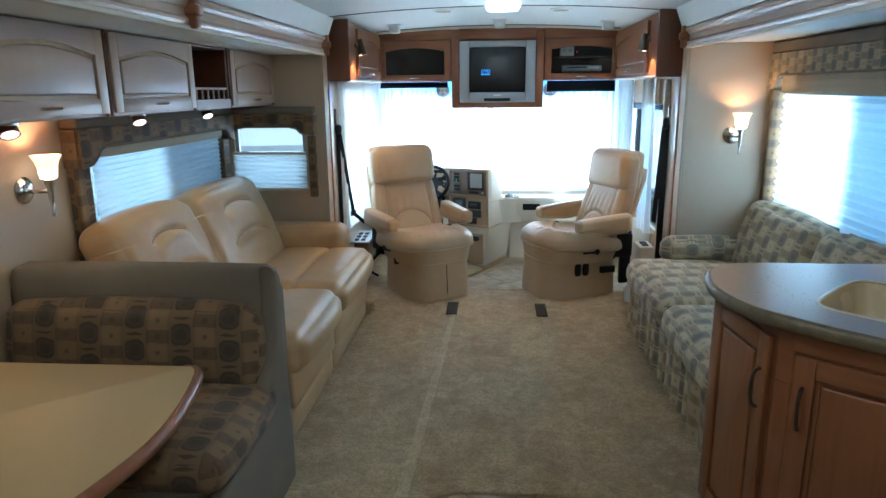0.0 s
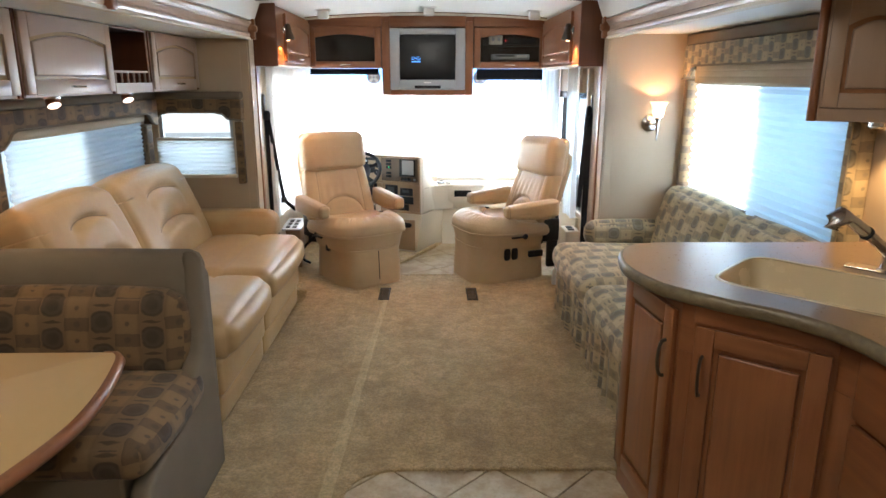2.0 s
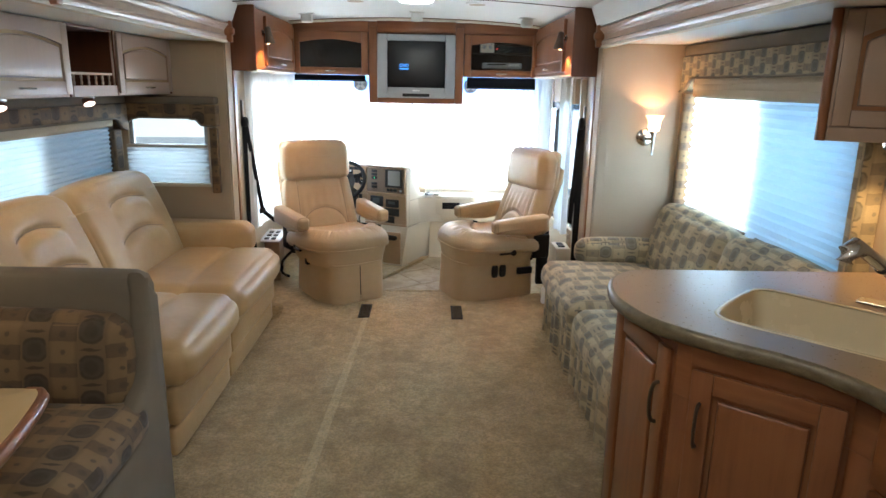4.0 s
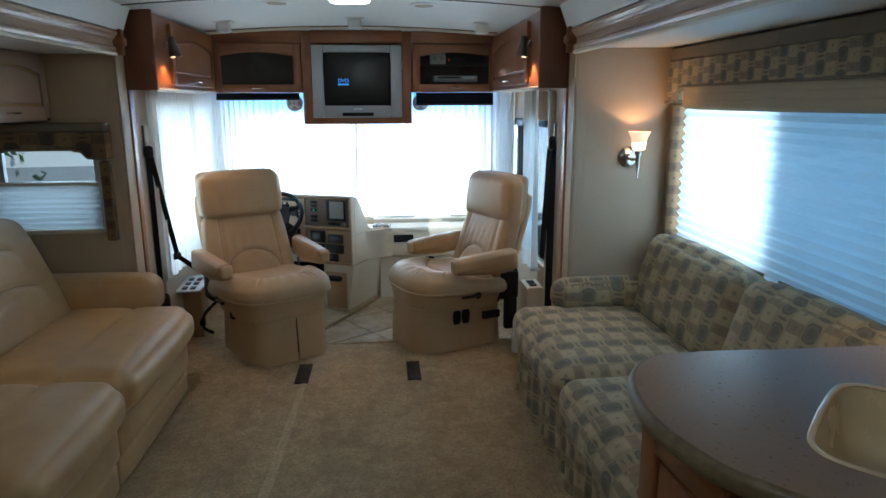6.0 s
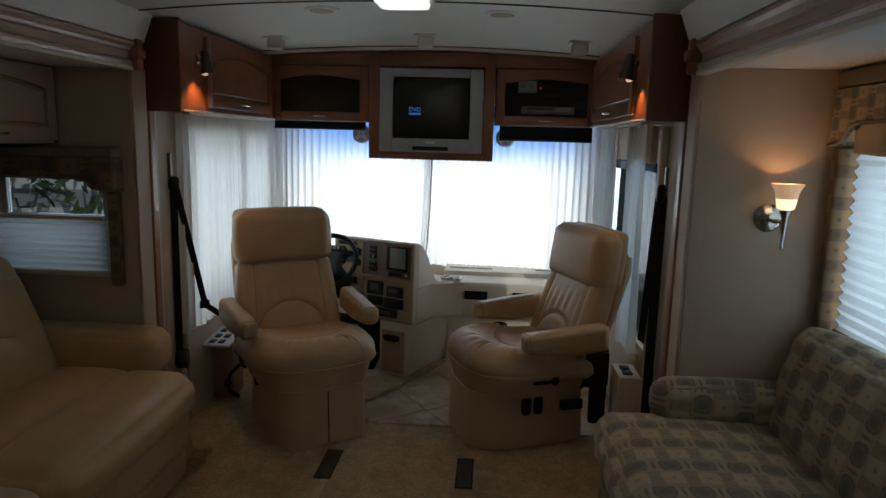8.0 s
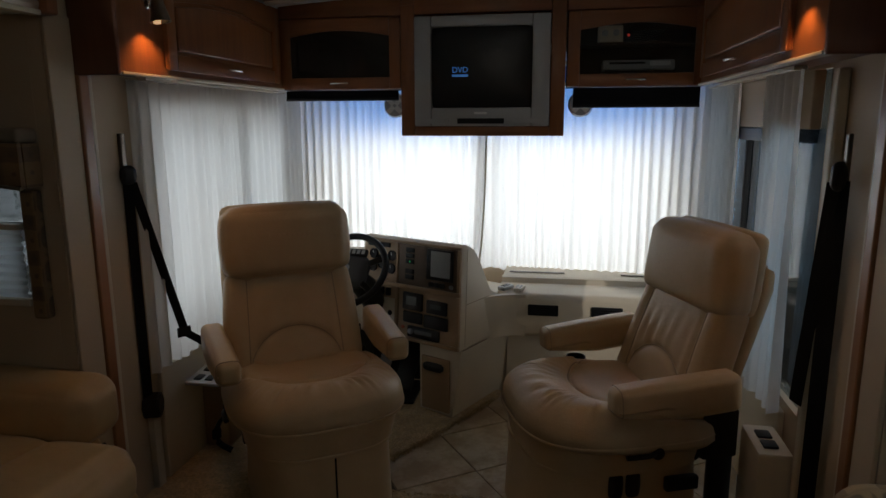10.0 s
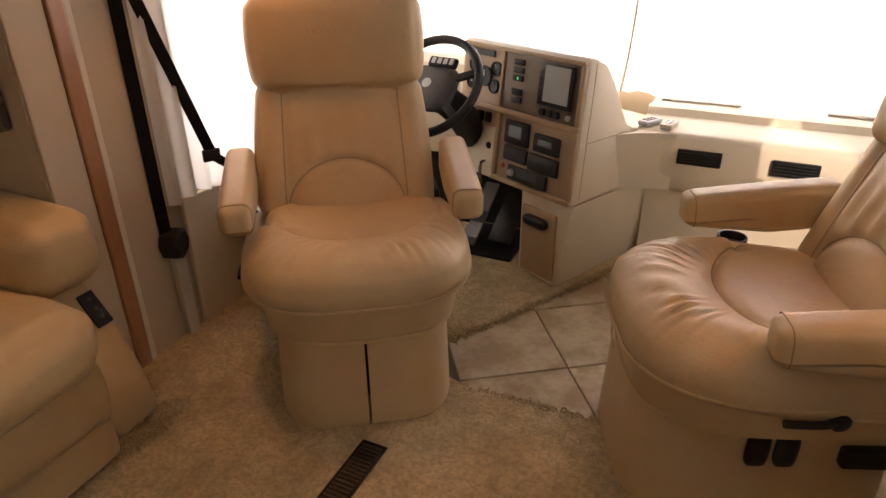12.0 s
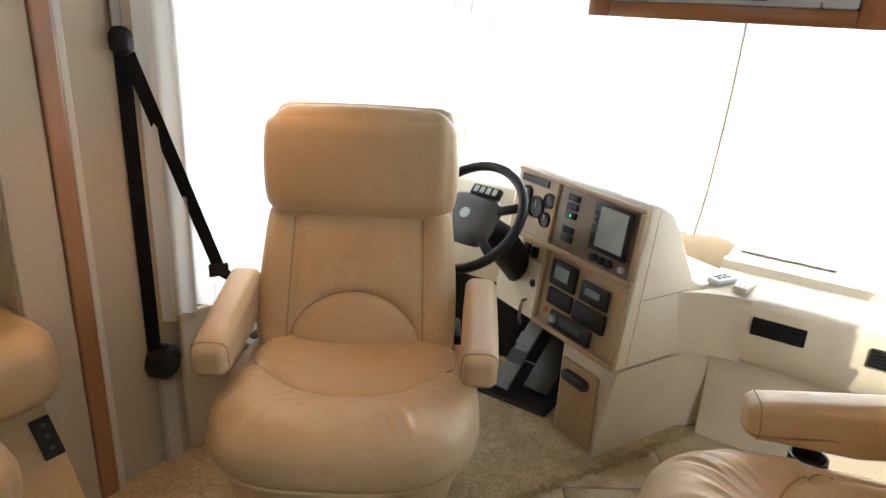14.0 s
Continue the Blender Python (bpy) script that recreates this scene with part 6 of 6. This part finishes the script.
part("reel", turned(lathe([(0.04, 0), (0.052, 0.008), (0.052, 0.055), (0.04, 0.063)], 8), pose(-0.026, 0.01, 0.352, 0, 90, 20)), BLACK, bl, "black octagonal reel cover", smooth=20)
part("tongue", turned(box(-0.028, 0.028, -0.006, 0.006, -0.02, 0.02, 0.004), pose(0.045, 0.20, 0.59, 0, 0, 60)), BLACK, bl, smooth=40)
part("lap_end", strap((0.045, 0.20, 0.59), (0.11, 0.29, 0.50), 0.03, 0.004, (1, -0.6, 0)), BELT, bl)
structure("trim_belt_post", box(-1.139, -1.112, 4.72, 4.765, 0.012, 0.335, 0.004), CREAM, "cream post under the belt reel")
br = thing("seat_belt", pose(1.105, 4.47, 0), "black passenger's seat belt on its pillar", "seat belt")
part("webbing", strap((0, 0, 0.10), (0, 0, 1.26), 0.05, 0.004, (-1, -0.7, 0)), BELT, br, "upright black webbing")
part("diagonal", strap((-0.012, 0.01, 1.25), (-0.02, 0.10, 0.60), 0.044, 0.004, (-1, -0.5, 0)), BELT, br)
part("anchor", turned(cushion(0.05, 0.03, 0.07, 0.014, 0.004, 8), pose(-0.004, 0, 1.235, 0, 0, 45)), BLACK, br, smooth=180)
part("rail", box(0.004, 0.016, -0.012, 0.012, 1.25, 1.38, 0.004), BRONZE, br)
structure("trim_belt_post", box(1.105, 1.139, 4.56, 4.60, 0.012, 1.55, 0.008), CREAM, "cream upright behind the belt")
structure("trim_side_left", box(-1.139, -1.118, 4.80, 6.0, 0.012, 0.47, 0.006), DASH, "beige side panel below the driver's window")
structure("trim_side_right", box(1.118, 1.139, 4.80, 5.82, 0.012, 0.47, 0.006), DASH, "beige side panel below the passenger's window")
cp = thing("switch_console", pose(-1.045, 5.07, -0.012), "driver's side console with a pale switch panel", "console")
part("body", box(-0.072, 0.045, 0.0, 0.16, 0.024, 0.36, 0.01), DASH_TAN, cp, smooth=40)
pl = part("panel", turned(box(-0.075, 0.075, -0.12, 0.17, 0.0, 0.016, 0.005), pose(0, 0, 0.365, 5, 0, 0)), plain("pale_blue_grey_panel", (0.50, 0.54, 0.58), (0.56, 0.60, 0.64), 0.25, 6.0, 300.0, 0.05), cp, "pale panel", smooth=40)
for i in range(3):
    for j in range(2):
        part("switch", turned(box(-0.045 + 0.05 * j, -0.012 + 0.05 * j, -0.10 + 0.08 * i, -0.055 + 0.08 * i, 0.0165, 0.024, 0.004), pose(0, 0, 0.365, 5, 0, 0)), BLACK, pl, smooth=40)
sbx = thing("side_console", pose(1.06, 4.70, 0.012), "cream passenger side console with black switches", "console")
part("body", box(-0.05, 0.055, -0.09, 0.12, 0.0, 0.40, 0.012), CREAM, sbx, smooth=40)
for i in range(2):
    part("switch", box(-0.025, 0.02, -0.06 + 0.07 * i, -0.01 + 0.07 * i, 0.4005, 0.41, 0.004), BLACK, sbx, smooth=40)
bt = thing("white_bottle", pose(0.955, 4.62, 0.012), "small white bottle standing beside the sofa", "bottle")
part("body", lathe([(0.028, 0), (0.03, 0.01), (0.03, 0.10), (0.014, 0.125)], 16), WHITE, bt, smooth=50)
part("cap", turned(lathe([(0.014, 0), (0.014, 0.025), (0.01, 0.03)], 14), pose(0, 0, 0.1255)), WHITE, bt, smooth=50)
structure("trim_door_window", box(1.10, 1.132, 5.00, 5.56, 1.335, 1.385, 0.006), BLACK, "black top rail of the passenger door window")
structure("trim_door_window", box(1.112, 1.132, 5.43, 5.455, 0.48, 1.334, 0.005), BLACK, "black upright of the passenger door window")
structure("trim_door_header", box(1.10, 1.132, 4.72, 5.56, 1.386, 1.556, 0.004), WALL, "beige panel over the passenger door window")
nt = thing("notice", pose(1.0985, 5.115, 1.405, 0, 0, -90), "small white printed notice on the beige panel", "notice")
part("card", box(-0.035, 0.035, -0.002, 0.0, 0.0, 0.085, 0.0), WHITE, nt)
for i in range(4):
    part("printed_line", box(-0.026, 0.026 - 0.012 * (i % 2), -0.003, -0.0021, 0.014 + 0.017 * i, 0.019 + 0.017 * i, 0), GREY, nt)

# ---- floor vents ----
for x, y in ((-0.292, 4.395), (0.321, 4.385)):
    v = thing("floor_vent", pose(x, y, 0.012), "dark bronze floor heating vent in the carpet", "vent", "two floor vents")
    part("frame", box(-0.038, 0.038, -0.135, 0.135, 0.0, 0.004, 0.002), BLACK, v)
    for i in range(19):
        part("slat", box(-0.029, 0.029, -0.124 + 0.0132 * i, -0.117 + 0.0132 * i, 0.0042, 0.0075, 0.001), BRONZE, v)


# ---- lamps ----
def lamp_light(name, kind, where, watts, color, size=0.03, target=None):
    d = bpy.data.lights.new(name, kind)
    d.energy, d.color = watts, color
    if kind == "AREA":
        d.shape, d.size, d.size_y = "RECTANGLE", size, size * 1.7
    else:
        d.shadow_soft_size = size
    if kind == "SPOT":
        d.spot_size, d.spot_blend = radians(110), 0.6
    ob = new(name, d)
    ob.matrix_world = look(where, target) if target else Matrix.Translation(where)
    return ob


SOFT = (1.0, 0.86, 0.68)


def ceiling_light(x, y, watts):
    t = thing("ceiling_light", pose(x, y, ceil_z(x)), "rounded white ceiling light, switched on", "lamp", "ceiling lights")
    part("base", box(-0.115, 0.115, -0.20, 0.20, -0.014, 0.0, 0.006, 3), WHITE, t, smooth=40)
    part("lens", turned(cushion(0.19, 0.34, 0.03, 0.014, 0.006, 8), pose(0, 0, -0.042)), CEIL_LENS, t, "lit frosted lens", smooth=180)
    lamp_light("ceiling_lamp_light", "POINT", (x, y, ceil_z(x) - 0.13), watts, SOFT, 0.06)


ceiling_light(0.035, 4.15, 2.0)
# Next two: unseen lamps, added to brighten the dinette and the kitchen.
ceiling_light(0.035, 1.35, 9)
ceiling_light(0.035, -0.6, 14)


def sconce(m, light_at):
    t = thing("wall_lamp", m, "nickel wall lamp with a lit frosted glass shade", "lamp", "wall lamps")
    part("back_plate", turned(lathe([(0.052, 0), (0.052, 0.006), (0.042, 0.014), (0.03, 0.017), (0.012, 0.022), (0, 0.022)], 24), pose(0, 0, 0, 90, 0, 0)), CHROME, t, "round ridged nickel plate", smooth=40)
    part("arm", sweep(smooth_line([(0, -0.015, 0), (0.0, -0.06, -0.005), (0.02, -0.092, 0.0), (0.02, -0.095, 0.02)], 5), 0.008, 10), CHROME, t, smooth=60)
    part("stem", turned(lathe([(0.001, -0.105), (0.007, -0.10), (0.007, -0.085), (0.004, -0.08), (0.011, -0.03), (0.013, 0.015), (0.020, 0.03), (0.020, 0.04), (0.0, 0.042)], 16), pose(0.02, -0.095, 0)), CHROME, t, "tapered nickel stem", smooth=40)
    sd = part("shade", turned(lathe([(0.0345, 0.0795), (0.040, 0.105), (0.054, 0.132), (0.051, 0.132), (0.037, 0.105), (0.0315, 0.0795)], 24), pose(0.02, -0.095, 0)), LAMP_FLARE, t, "frosted flared glass shade", smooth=60)
    part("lit_core", turned(lathe([(0.02, 0.042), (0.029, 0.045), (0.033, 0.07), (0.0345, 0.079), (0.0315, 0.079), (0.030, 0.07), (0.026, 0.052)], 24), pose(0.02, -0.095, 0)), LAMP_CORE, sd, "bright glass round the bulb", smooth=60)
    lamp_light("wall_lamp_light", "POINT", light_at, 5.2, (1.0, 0.52, 0.22), 0.012)


sconce(pose(1.415, RY - 0.001, 1.215), (1.435, 4.075, 1.305))
sconce(pose(LX + 0.001, 2.385, 1.14, 0, 0, 90), (-1.704, 2.405, 1.23))


def reading_light(s, y, z):
    t = thing("reading_light", pose(s * 0.966, y, z), "small nickel spot lamp on the cabinet side", "lamp", "two reading lamps")
    part("mount", turned(lathe([(0.022, 0), (0.022, 0.006), (0.012, 0.012)], 16), pose(0, 0, 0, 0, -90 * s, 0)), CHROME, t, smooth=40)
    part("arm", sweep([(0, 0, 0), (-s * 0.03, 0, 0.0), (-s * 0.04, 0, -0.01)], 0.006, 8), CHROME, t, smooth=60)
    part("cone", turned(lathe([(0.012, 0.05), (0.018, 0.045), (0.022, 0.0), (0.034, -0.055), (0.031, -0.055), (0.018, 0.0), (0.0, 0.035)], 18), pose(-s * 0.042, 0, -0.01, 0, s * 8, 0)), BRONZE, t, "dark nickel cone", smooth=60)
    part("bulb", turned(lathe([(0.0, 0), (0.012, 0.004), (0.012, 0.02), (0, 0.024)], 12), pose(-s * 0.036, 0, -0.072)), LAMP_GLASS, t, smooth=60)
    lamp_light("reading_lamp_light", "SPOT", (s * 0.925, y, z - 0.072), 20.0, (1.0, 0.45, 0.14), 0.012, (s * 0.985, y, z - 0.35))


reading_light(-1, 4.67, 1.80)
reading_light(1, 4.45, 1.79)
for y in (1.2, 2.0, 2.78, 3.47):
    t = thing("puck_light", pose(-1.53, y, 1.4115), "small lit halogen light under the wall cabinet", "lamp", "puck lights")
    part("ring", lathe([(0.036, 0), (0.036, -0.008), (0.028, -0.012), (0.026, -0.006)], 20), CHROME, t, smooth=40)
    eye = part("eyeball", lathe([(0.014, 0.004), (0.026, -0.002), (0.030, -0.036), (0.026, -0.036), (0.022, -0.02)], 18), CHERRY_DARK, t, "tilting lamp cup", smooth=40, m=pose(0, 0, -0.008, -20, -28, 0))
    part("lens", lathe([(0.0, -0.042), (0.016, -0.040), (0.0258, -0.034), (0.0258, -0.028), (0, -0.028)], 18), PUCK, eye, "lit lens", smooth=60)
    lamp_light("puck_lamp_light", "SPOT", (-1.515, y - 0.03, 1.345), 3.0, (1.0, 0.72, 0.42), 0.02, (-1.50, y, 0))

# under-cabinet light in the kitchen
t = thing("puck_light", pose(1.60, 2.255, 1.3445), "small lit halogen light under the kitchen cabinet", "lamp", "puck lights")
part("ring", lathe([(0.036, 0), (0.036, -0.016), (0.028, -0.024), (0.028, -0.014)], 20), CHROME, t, smooth=40)
part("lens", lathe([(0.0, -0.0245), (0.02, -0.0225), (0.0265, -0.018), (0.0265, -0.015), (0, -0.015)], 18), PUCK, t, smooth=60)
lamp_light("puck_lamp_light", "SPOT", (1.60, 2.255, 1.312), 8.0, (1.0, 0.60, 0.25), 0.02, (1.62, 2.25, 0))

# ---- ceiling fittings ----
for x, y in ((-0.345, 4.50), (0.41, 4.53)):
    t = thing("ceiling_speaker", pose(x, y, ceil_z(x)), "small round beige ceiling speaker", "speaker", "ceiling speakers")
    part("rim", lathe([(0.075, 0.004), (0.075, -0.004), (0.062, -0.010), (0.052, -0.008)], 26), WHITE, t, smooth=40)
    part("grille", lathe([(0.052, -0.006), (0.050, -0.010), (0.0, -0.013)], 26), SHADE_TAN, t, smooth=40)
for x, y in ((-0.765, 5.18), (0.022, 5.19), (0.81, 5.16)):
    t = thing("ceiling_bracket", pose(x, y, ceil_z(x)), "small white box fitting on the ceiling", "fitting", "ceiling brackets")
    part("plate", box(-0.055, 0.055, -0.045, 0.045, -0.008, 0.002, 0.003), WHITE, t)
    part("box", turned(cushion(0.08, 0.06, 0.055, 0.012, 0.002, 8), pose(0, 0, -0.063)), WHITE, t, smooth=180)

# ---- outside: a parked white motorhome and trees beyond the end window ----
mh = thing("parked_motorhome", pose(-4.6, 13.5, -1.0, 0, 0, 8), "white motorhome parked in the yard outside", "vehicle")
part("body", box(-3.5, 3.5, -1.2, 1.2, 0.45, 3.2, 0.15, 3), WHITE, mh, smooth=40)
part("stripe", box(-3.505, 3.505, -1.206, -1.201, 1.2, 1.5, 0), GREY, mh)
for x in (-2.4, -0.8, 0.9, 2.4):
    part("window", box(x - 0.45, x + 0.45, -1.215, -1.205, 1.85, 2.5, 0.003), SMOKED, mh)
for x in (-2.2, 2.3):
    w = part("wheel", turned(lathe([(0.25, -0.12), (0.45, -0.11), (0.45, 0.11), (0.25, 0.12)], 24), pose(x, -1.1, 0.45, 90, 0, 0)), BLACK, mh, smooth=40)
LEAF = plain("foliage", (0.045, 0.085, 0.03), (0.09, 0.14, 0.05), 0.6, 3.0, 40.0, 0.4)
BARK = plain("bark", (0.10, 0.075, 0.05), (0.16, 0.12, 0.085), 0.9, 8.0, 60.0, 0.6)
rnd = random.Random(11)
for tx, ty, low in ((-7.5, 17.0, 1.0), (-2.4, 19.0, 1.0), (4.5, 18.0, 1.0), (-12.0, 9.0, 1.0), (-9.5, 11.0, 0.5), (-8.2, 8.2, 0.45), (-7.0, 12.5, 0.55)):
    t = thing("tree", pose(tx, ty, -1.0), "leafy green tree beyond the yard", "tree", "trees beyond the yard")
    b = sweep(smooth_line([(0, 0, 0), (0.08, 0.05, 1.4 * low), (-0.05, 0.0, 2.8 * low), (0.1, 0.1, 4.6 * low)], 4), [0.24 - 0.013 * i for i in range(13)], 10)
    for k in range(6):
        a = k * 1.05
        z = (1.9 + 0.35 * k) * low
        sweep([(0, 0, z), (0.7 * math.cos(a), 0.7 * math.sin(a), z + 0.6), (1.3 * math.cos(a), 1.3 * math.sin(a), z + 1.0)], [0.09, 0.06, 0.025], 6, bm=b)
    part("trunk", b, BARK, t, smooth=60)
    vs, fs = [], []
    for k in range(1500):
        d = Vector((rnd.gauss(0, 1), rnd.gauss(0, 1), rnd.gauss(0, 1))).normalized() * (rnd.random() ** 0.4)
        c = Vector((d.x * 1.9, d.y * 1.9, 4.2 * low + d.z * (1.1 + 0.6 * low))) + Vector((0.4 * math.sin(7 * d.z), 0.4 * math.cos(9 * d.x), 0.3 * math.sin(8 * d.y)))
        u = Vector((rnd.gauss(0, 1), rnd.gauss(0, 1), rnd.gauss(0, 1))).normalized()
        w_ = u.cross(Vector((0.3, 0.9, 0.2))).normalized()
        s_ = rnd.uniform(0.08, 0.17)
        i0 = len(vs)
        vs += [c - u * s_, c + w_ * s_ * 0.5, c + u * s_, c - w_ * s_ * 0.5]
        fs.append((i0, i0 + 1, i0 + 2, i0 + 3))
    me = bpy.data.meshes.new("crown")
    me.from_pydata([tuple(v) for v in vs], [], fs)
    me.materials.append(LEAF)
    o = new("crown", me)
    o.parent = t

# ---- floor tiles ----
def tile_field(size, origin, angle, inside):
    one = prism([(-size / 2 + 0.002, -size / 2 + 0.002), (size / 2 - 0.002, -size / 2 + 0.002), (size / 2 - 0.002, size / 2 - 0.002), (-size / 2 + 0.002, size / 2 - 0.002)], -0.008, 0.002, 0.0025, 1)
    first = None
    ca, sa = math.cos(radians(angle)), math.sin(radians(angle))
    for i in range(-12, 13):
        for j in range(-12, 13):
            u, v = (i + 0.5) * size, (j + 0.5) * size
            x, y = origin[0] + u * ca - v * sa, origin[1] + u * sa + v * ca
            if not inside(x, y):
                continue
            m = pose(x, y, random.uniform(-0.0006, 0.0006), random.uniform(-0.12, 0.12), random.uniform(-0.12, 0.12), angle)
            if first is None:
                first = part("tile", one, TILE, floor, m=m)
            else:
                share("tile", first, floor, m)


tile_field(0.290, (0.076, 2.05), 45, lambda x, y: -0.45 < x < 1.15 and 0.3 < y < 2.45)
tile_field(0.345, (0.082, 5.077), 35, lambda x, y: -0.35 < x < 1.35 and 4.6 < y < 6.1)
